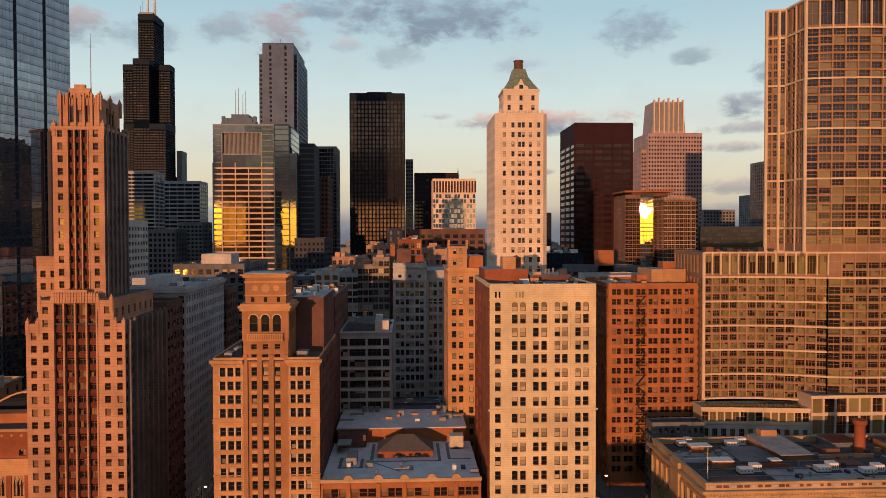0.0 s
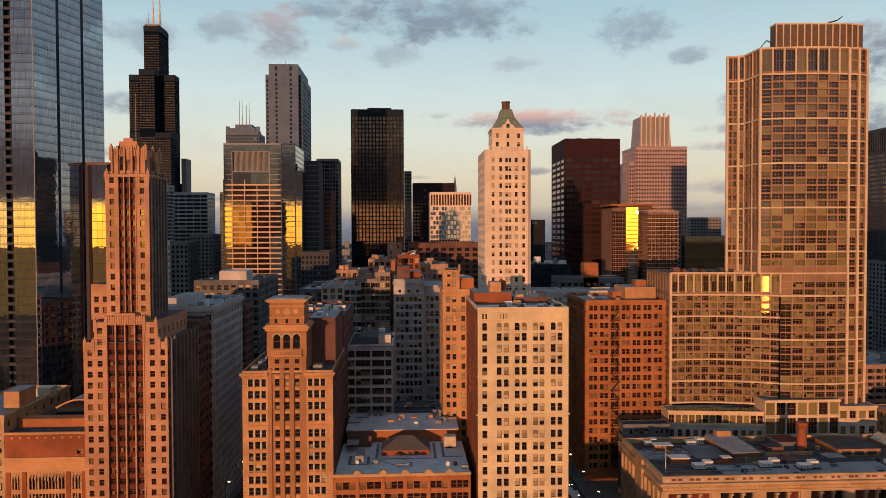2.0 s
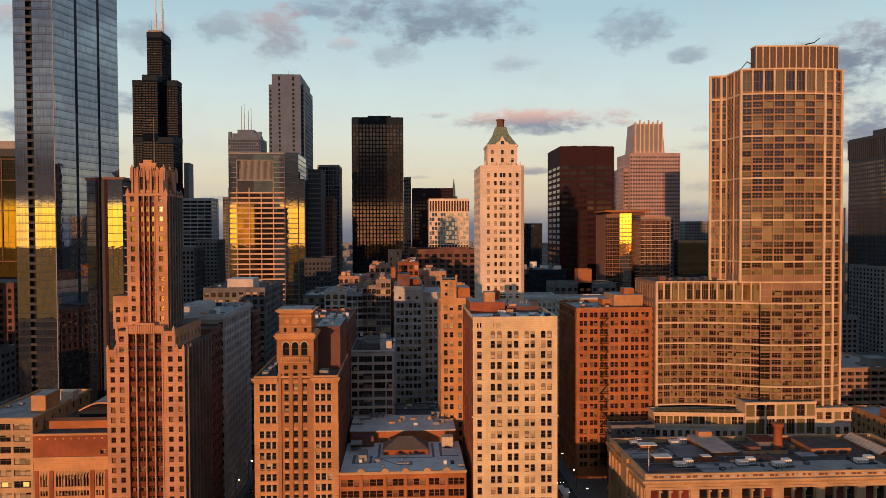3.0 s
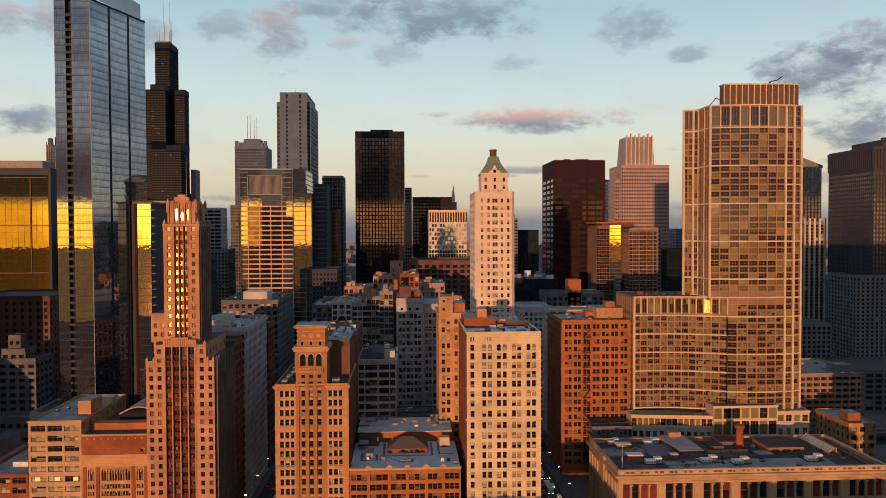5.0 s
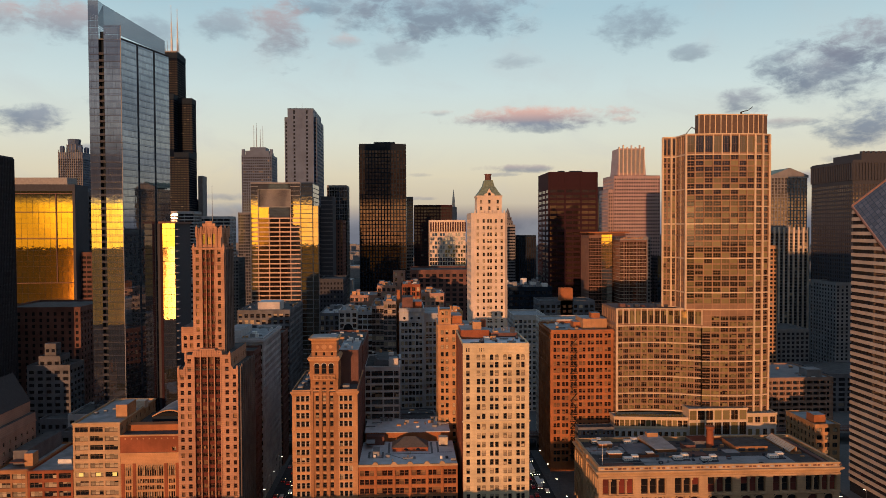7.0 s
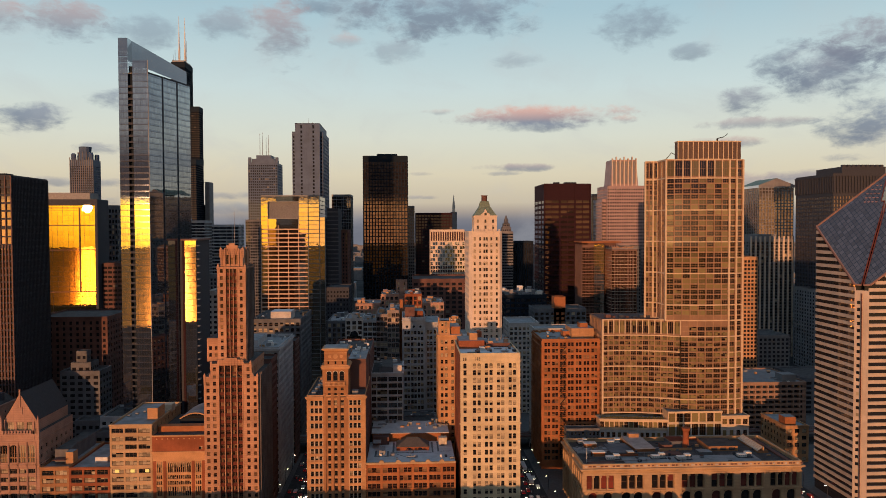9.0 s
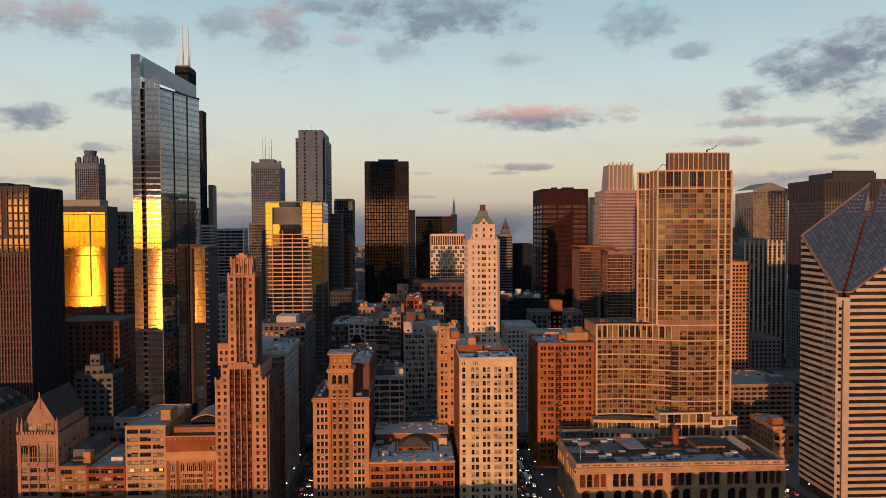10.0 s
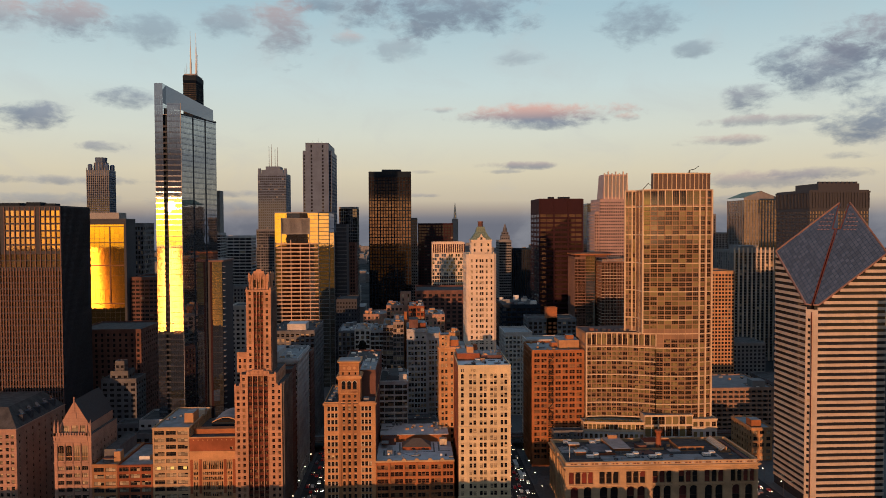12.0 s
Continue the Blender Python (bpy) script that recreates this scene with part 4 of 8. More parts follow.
    trows = [(126.6 - 3.4 * k - 0.95, 126.6 - 3.4 * k + 0.95) for k in range(13)][::-1]
    B.face(T[0], (-91.6, 204.6), 82, 128.6, cols_at([2.0], 1.35), trows)
    B.face((-91.6, 204.6), (-91.6, 205.1), 82, 128.6)
    B.face((-91.6, 205.1), (-86.2, 205.1), 82, 128.6, cols_at([0.9, 2.7, 4.5], 1.25), trows, "double", wm=1)
    B.face((-86.2, 205.1), (-86.2, 204.6), 82, 128.6)
    B.face((-86.2, 204.6), T[1], 82, 128.6, cols_at([2.0], 1.35), trows)
    for k in range(1, 4):
        d = math.dist(T[k], T[(k + 1) % 4])
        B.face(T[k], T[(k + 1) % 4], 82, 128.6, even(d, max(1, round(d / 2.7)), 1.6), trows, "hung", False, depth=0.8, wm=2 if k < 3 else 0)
    for x in (-91.6, -89.8, -88.0, -86.2):
        B.part("mullion", MB().box(x - 0.16, x + 0.16, 204.4, 205.15, 82.4, 128.0), BUFF)
    for yy in (206.0, 208.9, 211.8, 214.7, 217.6, 220.5):
        B.part("buttress", MB().box(-82.05, -81.6, yy - 0.35, yy + 0.35, 82, 129.4), SHADEBUFF)
    B.part("roof", MB().prism(inset(T, 0.1), 128.2, 128.7), DARKROOF)
    B.band(T, 127.6, 0.9, 0.3)
    C = rect(-94.2, -83.5, 206.2, 219.8)
    for k in range(4):
        d = math.dist(C[k], C[(k + 1) % 4])
        n = 3 if d > 8 else 1
        B.face(C[k], C[(k + 1) % 4], 128.6, 136.6, cols_at([d / 2 + (i - (n - 1) / 2) * 1.9 for i in range(n)], 1.6), [(129.8, 134.4)], "arch", k == 0)
    B.part("roof", MB().prism(inset(C, 0.1), 136.2, 136.6), DARKROOF)
    B.part("crest", MB().box(-91.6, -86.0, 205.9, 207.0, 136.4, 139.0).box(-90.2, -87.4, 205.9, 207.0, 139.0, 140.0), BUFF, "stepped stone crest")
    for x in (-93.9, -92.1, -90.0, -87.7, -85.6, -83.8):
        B.part("crown_pier", MB().box(x - 0.3, x + 0.3, 205.6, 206.25, 128.7, 137.6), BUFF)
    for k in range(14):
        B.part("crest_rib", MB().box(-94.0 + k * 0.78, -93.65 + k * 0.78, 205.9, 206.3, 134.6, 137.2 + (0.8 if k in (3, 10) else 0)), BUFF)
    for x, y in ((-95.2, 205.0), (-82.4, 205.0), (-82.4, 213.0), (-82.4, 221.6), (-95.2, 221.6)):
        B.part("finial", MB().box(x - 0.5, x + 0.5, y - 0.5, y + 0.5, 126, 129.4).cyl(x, y, 129.4, 130.4, 0.5, 0.1, n=6), BUFF)
    for x, y in C + [(-88.8, 206.2), (-83.5, 213)]:
        B.part("finial", MB().box(x - 0.5, x + 0.5, y - 0.4, y + 0.6, 133, 137.2).cyl(x, y + 0.1, 137.2, 138.4, 0.55, 0.1, n=6), BUFF)
    B.part("flagpole", MB().cyl(-89.5, 215, 136.5, 156.0, 0.16, 0.06, n=6), MIDMETAL)
    # lower step beside the tower
    S = rect(-101.8, -95.6, 207.8, 228.0)
    B.face(S[0], S[1], 82, 93.4, cols_at([1.7, 4.4], 1.4), [(84.2, 86.1), (87.6, 89.5)], "hung")
    B.face(S[3], S[0], 82, 93.4)
    B.face(S[2], S[3], 82, 93.4)
    B.part("roof", MB().prism(inset(S, 0.05), 93.0, 93.4), DARKROOF)
    B.done([SPANDREL, SHADEBUFF])


def cultural_hall():
    """Long limestone hall: columns over an arcade, a deep cornice, a cluttered dark roof."""
    x0, x1, y0, y1, zr = 83.3, 194.8, 202.5, 248.0, 27.2
    B = Building("civic_hall", "long limestone civic hall with columns, arcade and cluttered dark roof", "civic building", 139, 225, LIME, 0.8, PANE_CURTAIN, PANES_DARK)
    F = rect(x0, x1, y0, y1)
    groups = ((1.6, 16.2, 4), (19.1, 30.9, 3), (34.6, 46.4, 3), (49.8, 61.6, 3), (65.0, 76.8, 3), (80.0, 91.8, 3), (95.3, 109.9, 4))
    tall, arch = [], []
    for a, b, n in groups:
        p = (b - a) / n
        tall += [(a + p * i + 0.35, a + p * (i + 1) - 0.35) for i in range(n)]
        arch += [(a + (b - a) * f - 2.2, a + (b - a) * f + 2.2) for f in (0.24, 0.76)]
    B.face(F[0], F[1], 0, 15.8, arch, [(3.0, 15.0)], "arch", depth=1.0)
    B.face(F[0], F[1], 15.8, 26.0, tall, [(16.5, 23.4)], "hung", depth=0.9)
    # side street front: plain piers, with a projecting end bay
    sw = y1 - y0
    side = [(k * sw / 10 + 1.3, (k + 1) * sw / 10 - 1.3) for k in range(10)]
    B.face(F[3], F[0], 0, 15.8, side, [(4.2, 14.2)], "arch", depth=0.8)
    B.face(F[3], F[0], 15.8, 26.0, side, [(16.8, 23.2)], "hung", depth=0.8)
    B.face(F[1], F[2], 0, 26.0, side, [(4.2, 12.2), (16.6, 23.4)], "hung", False)
    B.face(F[2], F[3], 0, 26.0)
    for a, b, n in groups:
        p = (b - a) / n
        for i in range(1, n):
            u = x0 + a + p * i
            B.part("column", MB().cyl(u, y0 - 0.1, 16.9, 22.6, 0.42, 0.36, n=10).box(u - 0.6, u + 0.6, y0 - 0.65, y0 + 0.2, 16.3, 16.9).box(u - 0.62, u + 0.62, y0 - 0.65, y0 + 0.2, 22.6, 23.3), LIME)
        for f in (0.24, 0.76):
            c, hood = x0 + a + (b - a) * f, MB()
            for i in range(8):
                t, v = math.pi * i / 8, math.pi * (i + 1) / 8
                hood.bar((c + 2.35 * math.cos(t), y0 - 0.1, 13.2 + 1.9 * math.sin(t)), (c + 2.35 * math.cos(v), y0 - 0.1, 13.2 + 1.9 * math.sin(v)), 0.4)
            B.part("arch_hood", hood, LIME)
    ends = [0.0] + [u for g in groups for u in g[:2]] + [x1 - x0]
    for a, b in zip(ends[::2], ends[1::2]):
        B.part("pier", MB().box(x0 + a, x0 + b, y0 - 0.45, y0 + 0.05, 15.8, 23.6), LIME)
        m = x0 + (a + b) / 2
        for k in range(3):
            B.part("pier_panel", MB().box(m - 0.7, m + 0.7, y0 - 0.52, y0 - 0.44, 17.2 + 2.1 * k, 18.8 + 2.1 * k), LIME)
    for k in range(11):
        yy = y0 + k * sw / 10
        B.part("pier", MB().box(x0 - 0.5, x0 + 0.05, max(y0, yy - 0.9), min(y1, yy + 0.9), 0.3, 23.6), LIME)
    B.part("end_bay", MB().box(x0 - 1.0, x0 + 0.1, y0 + 19, y0 + 26, 0.2, 28.9), LIME)
    B.band(F, 15.3, 0.7, 0.5)
    B.band(F, 23.5, 0.9, 0.35, name="architrave")
    for k in range(44):
        B.part("frieze_relief", MB().box(x0 + 1.4 + k * 2.5, x0 + 2.9 + k * 2.5, y0 - 0.2, y0 + 0.02, 24.6, 25.3), LIME)
    for k in range(120):
        B.part("dentil", MB().box(x0 + 0.4 + k * 0.93, x0 + 0.85 + k * 0.93, y0 - 0.7, y0, 25.5, 26.0), LIME)
    B.part("cornice", MB().ring(inset(F, -1.0), 26.0, 26.5, 1.05).ring(inset(F, -1.4), 26.5, 27.1, 1.45), LIME, "deep stone cornice")
    B.part("parapet", MB().ring(F, 26.4, 29.0, 0.8).ring(inset(F, -0.2), 28.7, 29.2, 1.1), LIME)
    rnd = random.Random(5)
    for k in range(56):
        x = x0 + 1 + k * 2.0
        B.part("parapet_block", MB().box(x, x + rnd.uniform(0.8, 1.7), y0 - 0.16, y0 + 0.02, 27.7, 28.4), BROWNBRICK if k % 3 else GREYSTONE)
    B.part("roof", MB().prism(inset(F, 0.7), zr - 0.5, zr), DARKROOF, "dark tar roof")

    def deck(x, xx, y, yy, h, mt):
        B.box("roof_panel", x, xx, y, yy, zr, zr + h, mt)

    def unit_pair(x, y, w):
        """Two white roof units on a low plinth, one higher than the other."""
        B.box("unit_plinth", x - 0.4, x + w + 0.4, y - 0.3, y + 4.2, zr, zr + 0.4, DARKMETAL)
        for a, b, h, dy in ((0.0, 0.58, 1.8, 0.0), (0.6, 1.0, 2.5, 1.2)):
            B.box("roof_unit", x + w * a, x + w * b, y + dy, y + dy + 2.8, zr + 0.4, zr + h, WHITEPAINT, "white roof unit")
            for k in range(4):
                u = x + w * (a + (b - a) * (k + 0.5) / 4)
                B.box("unit_grille", u - 0.22, u + 0.22, y + dy - 0.04, y + dy, zr + 0.8, zr + h - 0.5, MIDMETAL)

    def brick_unit(x, xx, y, yy, h):
        B.box("brick_housing", x, xx, y, yy, zr, zr + h, ORANGEBRICK, "brick vent housing", GREYROOF)
        B.box("housing_lid", x - 0.25, xx + 0.25, y - 0.25, yy + 0.25, zr + h, zr + h + 0.25, WHITEPAINT)

    deck(107, 150, 208.5, 219, 0.06, GREYROOF)
    deck(86, 104, 230, 238, 0.08, GREYROOF)
    deck(104, 117, 226, 242, 0.5, DARKSTONE)
    deck(131, 141, 221, 228, 0.3, BROWNBRICK)
    deck(144, 178, 208.5, 220, 0.05, GREYROOF)
    deck(88, 102, 206, 214, 0.04, BROWNBRICK)
    unit_pair(98.6, 214.5, 7.2)
    unit_pair(122.6, 215.0, 7.2)
    unit_pair(135.2, 212.5, 7.2)
    unit_pair(168.0, 214.5, 7.4)
    unit_pair(107.0, 242.5, 7.0)
    unit_pair(90.6, 243.0, 5.0)
    brick_unit(93.0, 99.4, 221.0, 225.0, 2.0)
    brick_unit(92.4, 99.0, 236.5, 240.5, 2.0)
    brick_unit(112.0, 115.0, 222.0, 224.4, 1.6)
    # long brick house with a sloping grey roof and a tan lift house behind it
    B.part("roof_house", MB().prism([(118.0, 228.0), (128.3, 228.0), (125.5, 246.0), (115.8, 246.0)], zr, zr + 1.6), ORANGEBRICK, "orange brick roof house")
    lean = MB()
    lean.quad((117.6, 227.6, zr + 1.7), (128.7, 227.6, zr + 1.7), (126.0, 246.4, zr + 3.4), (115.4, 246.4, zr + 3.4))
    lean.quad((117.6, 227.6, zr + 1.4), (128.7, 227.6, zr + 1.4), (128.7, 227.6, zr + 1.7), (117.6, 227.6, zr + 1.7))
    lean.quad((115.4, 246.4, zr + 1.6), (117.6, 227.6, zr + 1.6), (117.6, 227.6, zr + 1.7), (115.4, 246.4, zr + 3.4))
    B.part("sloping_roof", lean, GREYROOF, "sloping grey roof")
    B.box("lift_house", 119.0, 124.5, 243.6, 247.0, zr, zr + 5.2, TAN, "tan lift house", GREYROOF)
    # low plant rooms
    B.box("plant_room", 133, 139, 231, 236, zr, zr + 2.4, BROWNBRICK, "", DARKROOF)
    B.box("plant_room", 139.5, 149, 236, 246, zr, zr + 2.8, DARKSTONE, "brown plant room with a red roof", SPANDREL)
    B.box("plant_room", 157, 173, 226.5, 242, zr, zr + 2.6, TAN_DARK, "low dark plant room", DARKROOF)
    B.box("plant_room", 149.5, 156.5, 220.5, 226, zr, zr + 1.5, DARKSTONE, "", GREYROOF)
    for k in range(3):
        B.box("plant_louvre", 158.5 + 4.8 * k, 161.8 + 4.8 * k, 226.4, 226.5, zr + 0.5, zr + 1.9, DARKMETAL)
    for x, w, y, mt in ((104, 13, 220.5, BRICK), (131, 18, 229.0, TAN), (150, 24, 247.0, BRICK), (86, 16, 227.0, GREYSTONE), (176, 8, 206, BROWNBRICK)):
        B.box("low_wall", x, x + w, y, y + 0.4, zr, zr + 1.2, mt)
    for k in range(46):
        x, y = rnd.uniform(86, 190), rnd.uniform(204.5, 245)
        B.box("roof_unit", x, x + rnd.uniform(0.6, 2.0), y, y + rnd.uniform(0.6, 1.8), zr, zr + rnd.uniform(0.5, 1.5), rnd.choice((MIDMETAL, DARKMETAL, DARKSTONE, DARKMETAL, BROWNBRICK, TAN)))
    cx, cy, ct = (147.6, 234.4, 38.0)
    B.part("chimney", MB().cyl(cx, cy, zr, ct - 1.9, 1.75, 1.65, n=20).cyl(cx, cy, ct - 1.9, ct - 1.2, 1.8, 2.2, n=20).cyl(cx, cy, ct - 1.2, ct, 2.2, 2.3, n=20), BRICK, "round brick chimney")
    # glazed ridge along the far edge
    for k in range(11):
        yy = 222.0 + k * 2.2
        B.part("skylight_bay", MB().quad((181.5, yy, zr + 1.0), (184.5, yy, zr + 3.2), (184.5, yy + 2.0, zr + 3.2), (181.5, yy + 2.0, zr + 1.0)), PALEFRAME)
    B.part("skylight_base", MB().box(181.5, 187.4, 221.8, 246.4, zr, zr + 1.0), TAN_DARK)
    B.part("skylight_back", MB().box(184.5, 185.0, 221.8, 246.4, zr + 1.0, zr + 3.4), TAN)
    B.box("walkway", 189.5, 191.5, 206, 246, zr, zr + 0.9, BROWNBRICK, "raised walkway along the edge")
    B.part("flagpole", MB().cyl(87.5, 211.5, zr, zr + 9.5, 0.16, 0.08, n=6), WHITEPAINT)
    for k in range(6):
        y = 206 + k * 6.5
        B.part("pipe", MB().bar((88, y, zr + 0.35), (88 + rnd.uniform(10, 50), y, zr + 0.35), 0.2), MIDMETAL)
    for k in range(14):
        x, y = rnd.uniform(86, 190), rnd.uniform(205, 245)
        B.part("vent", MB().cyl(x, y, zr, zr + 1.2, 0.3, n=8).cyl(x, y, zr + 1.2, zr + 1.5, 0.5, n=8), MIDMETAL)
    B.done()
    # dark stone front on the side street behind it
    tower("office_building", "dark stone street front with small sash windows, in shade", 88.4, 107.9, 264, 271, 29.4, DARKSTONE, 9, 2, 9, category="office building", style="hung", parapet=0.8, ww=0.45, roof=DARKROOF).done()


def brick_corner_block():
    x0, x1, y0, y1, z = 77.8, 113.0, 284.0, 322.0, 78.4
    B = Building("office_building", "tall red-orange brick block with an iron fire escape down its front", "office building", 95, 300, ORANGEBRICK, 0.35, PANE_RED, PANES_DARK)
    F = rect(x0, x1, y0, y1)
    rows = [(76.2 - 3.85 * k - 1.15, 76.2 - 3.85 * k + 1.15) for k in range(19)][::-1]
    cs = pairs(x1 - x0, 7, 1.65, 0.3, 0.8)
    B.face(F[0], F[1], 0, z, cs, rows)
    B.face(F[1], F[2], 0, z)
    B.face(F[2], F[3], 0, z)
    B.face(F[3], F[0], 0, z, pairs(38, 8, 1.4, 0.5, 1), rows, "hung", False)
    for zz in (78.0, 74.0, 58.7, 12.0):
        B.band(F, zz, 0.5, 0.45 if zz > 77 else 0.25, name="belt_course")
    for k in range(8):
        yy = y0 + 1 + k * 5.1
        B.part("pier", MB().box(x0 - 0.3, x0 + 0.05, yy - 0.6, yy + 0.6, 0, 74), ORANGEBRICK)
    B.roof(F, z, 1.2, GREYROOF)
    B.box("penthouse", 98, 112, 294, 312, z, 84.5, TAN, "tan stone roof house", GREYROOF)
    B.box("penthouse", 94, 100, 300, 308, z, 82.0, ORANGEBRICK, "", GREYROOF)
    B.box("penthouse", 104, 109, 298, 304, 84.3, 87.4, ORANGEBRICK, "", GREYROOF)
    # fire escape: landings and zigzag flights
    fx = x0 + 12.6
    for k in range(18):
        zz = 74.6 - 3.85 * k
        b = MB().box(fx - 2.0, fx + 2.0, y0 - 1.3, y0 - 0.05, zz - 0.12, zz)
        b.box(fx - 2.0, fx + 2.0, y0 - 1.32, y0 - 1.26, zz + 0.5, zz + 0.58).box(fx - 2.0, fx + 2.0, y0 - 1.32, y0 - 1.26, zz + 0.95, zz + 1.03)
        for i in range(5):
            b.box(fx - 2.0 + i, fx - 1.94 + i, y0 - 1.32, y0 - 1.26, zz, zz + 1.0)
        s = 1 if k % 2 else -1
        b.bar((fx - 1.6 * s, y0 - 0.5, zz), (fx + 1.6 * s, y0 - 0.5, zz - 3.85), 0.28)
        b.bar((fx - 1.6 * s, y0 - 1.1, zz), (fx + 1.6 * s, y0 - 1.1, zz - 3.85), 0.28)
        B.part("fire_escape_flight", b, IRON, "black iron fire escape flight")
    clutter(B, 80, 111, 287, 320, z, 18, 8)
    B.done()


def heritage_tower():
    """Condominium tower of pale concrete bays with amber glass; the front bows in and out."""
    B = Building("apartment_tower", "tall pale concrete apartment tower with a bowed grid of amber windows", "apartment tower", 160, 290, HER_WALL, 0.5, PANE_AMBER, PANES_AMBER, HER_FRAME)
    fh = 3.13
    z0 = 35.0

    def curve(xa, xb, ya, yb, sag, n):
        out = []
        for i in range(n + 1):
            t = i / n
            out.append((xa + (xb - xa) * t, ya + (yb - ya) * t + sag * 4 * t * (1 - t)))
        return out

    def bayed(pts, za, zb, rows, w, style, single=True):
        for p, q in zip(pts, pts[1:]):
            L = math.dist(p, q)
            B.face(p, q, za, zb, [(L / 2 - w * L / 2, L / 2 + w * L / 2)], rows, style, single, depth=0.55)

    wing = curve(113.8, 158.5, 280.0, 272.5, 3.4, 13)
    wrows = rows_of(z0, 15, fh, 0.58, 2.84)
    ptop = [(83.4, 90.4)]
    bayed(wing, z0, 91.6, wrows + ptop, 0.89, "triple")
    tow = curve(158.5, 187.0, 272.5, 271.0, -1.4, 6)
    upper = curve(149.8, 187.0, 273.6, 271.0, -1.6, 8)
    trows = rows_of(z0, 45, fh, 0.58, 2.84)
    ttop = [(177.2, 186.0)]
    low_rows = [r for r in trows if r[1] < 91]
    high_rows = [r for r in trows if r[0] > 92]
    bayed(tow[1:], z0, 91.6, low_rows, 0.90, "triple")
    bayed(upper[1:], 91.6, 187.2, high_rows + ttop, 0.89, "triple")
    end = [(187.0, 271.0), (191.6, 271.6), (196.4, 273.6)]
    bayed(end, z0, 187.2, trows + [(177.2, 181.2), (182.2, 186.2)], 0.66, "double", False)
    # south-facing set-back flank of the tower above the wing
    flank = [(142.4, 289.2), (147.0, 288.3), (149.1, 286.9), (149.5, 280.0), (149.8, 273.6)]
    frows = [r for r in trows if r[0] > 93] + [(177.2, 186.0)]
    for p, q, cols in ((flank[0], flank[1], 2), (flank[2], flank[3], 2), (flank[3], flank[4], 3)):
        L = math.dist(p, q)
        B.face(p, q, 90, 187.2, even(L, cols, 0.62 * L / cols), frows, "double", False, depth=0.5)
    # balcony recesses: dark, with slabs and rails
    for p, q, low, high in ((flank[1], flank[2], 91.6, 187.2), (tow[0], tow[1], z0, 91.6), (upper[0], upper[1], 91.6, 187.2)):
        L = math.dist(p, q)
        B.face(p, q, low, high, [(0.4, L - 0.35)], [(za - 0.2, zb) for za, zb in trows if low + 1 < za < high - 12] + ([(177.2, 186.0)] if high > 100 else []), "double", False, depth=0.5)
        ux, uy = (q[0] - p[0]) / L, (q[1] - p[1]) / L
        for za, zb in trows:
            if low + 1 < za < high - 12:
                B.part("balcony_rail", MB().bar((p[0] + ux * 0.5, p[1] + uy * 0.5, za + 0.25), (q[0] - ux * 0.4, q[1] - uy * 0.4, za + 0.25), 0.12), IRON)
    side = 312.0
    B.face((196.4, 273.6), (196.4, side), 0, 187.2, even(38.4, 11, 2.0), trows, "double", False)
    B.face((196.4, side), (157.0, side), 0, 187.2)
    B.face((157.0, side), flank[0], 88, 187.2, even(26, 6, 2.0), [r for r in trows if r[0] > 93], "double", False)
    B.face((113.8, side), (113.8, 280.0), 0, 91.6, even(32, 9, 2.0), wrows + ptop, "double", False)
    B.face((157.0, side), (113.8, side), 0, 91.6)
    body = flank + upper[1:] + end[1:] + [(196.4, side), (157.0, side)]
    B.part("roof", MB().prism(inset(body, 0.2), 186.6, 187.1).prism([(114, 280.4)] + [(a, b + 0.3) for a, b in wing[1:-1]] + [(158, 273), (158, side - 0.2), (114, side - 0.2)], 91.0, 91.5), BROWNBRICK)
    # floor bands that run round every fifth storey, corner piers, coping
    for za in (34.7, 44.1, 53.5, 62.9, 72.3, 81.7, 91.2):
        B.part("floor_band", ribbon(wing, za, za + 0.65, 0.35), HERITAGE)
    for za in (34.7, 44.1, 62.9, 81.7, 91.3, 100.5, 119.2, 138.0, 156.8, 175.6, 186.6):
        B.part("floor_band", ribbon((upper if za > 91 else tow) + end[1:], za, za + 0.65, 0.35), HERITAGE)
        if za > 90:
            B.part("floor_band", ribbon(flank, za, za + 0.75, 0.3), HERITAGE)
    for za in range(12):
        B.part("floor_band", ribbon(end, z0 + 9.1 + za * 9.39, z0 + 9.6 + za * 9.39, 0.3), HERITAGE)
    for p in wing:
        B.part("fin", MB().box(p[0] - 0.32, p[0] + 0.32, p[1] - 0.42, p[1] + 0.2, 83.0, 91.8), HERITAGE)
        B.part("pier", MB().box(p[0] - 0.24, p[0] + 0.24, p[1] - 0.2, p[1] + 0.2, z0, 82.0), HER_MID)
    for p in tow:
        B.part("pier", MB().box(p[0] - 0.24, p[0] + 0.24, p[1] - 0.2, p[1] + 0.2, z0, 91.4), HER_MID)
    for p in upper + end[1:]:
        B.part("fin", MB().box(p[0] - 0.32, p[0] + 0.32, p[1] - 0.42, p[1] + 0.2, 176.2, 187.2), HERITAGE)
        B.part("pier", MB().box(p[0] - 0.24, p[0] + 0.24, p[1] - 0.2, p[1] + 0.2, 91.8 if p[0] < 186 else z0, 176.0), HER_MID)
    for p in flank[:4]:
        B.part("pier", MB().box(p[0] - 0.3, p[0] + 0.3, p[1] - 0.35, p[1] + 0.3, 91.5, 187.2), HERITAGE)
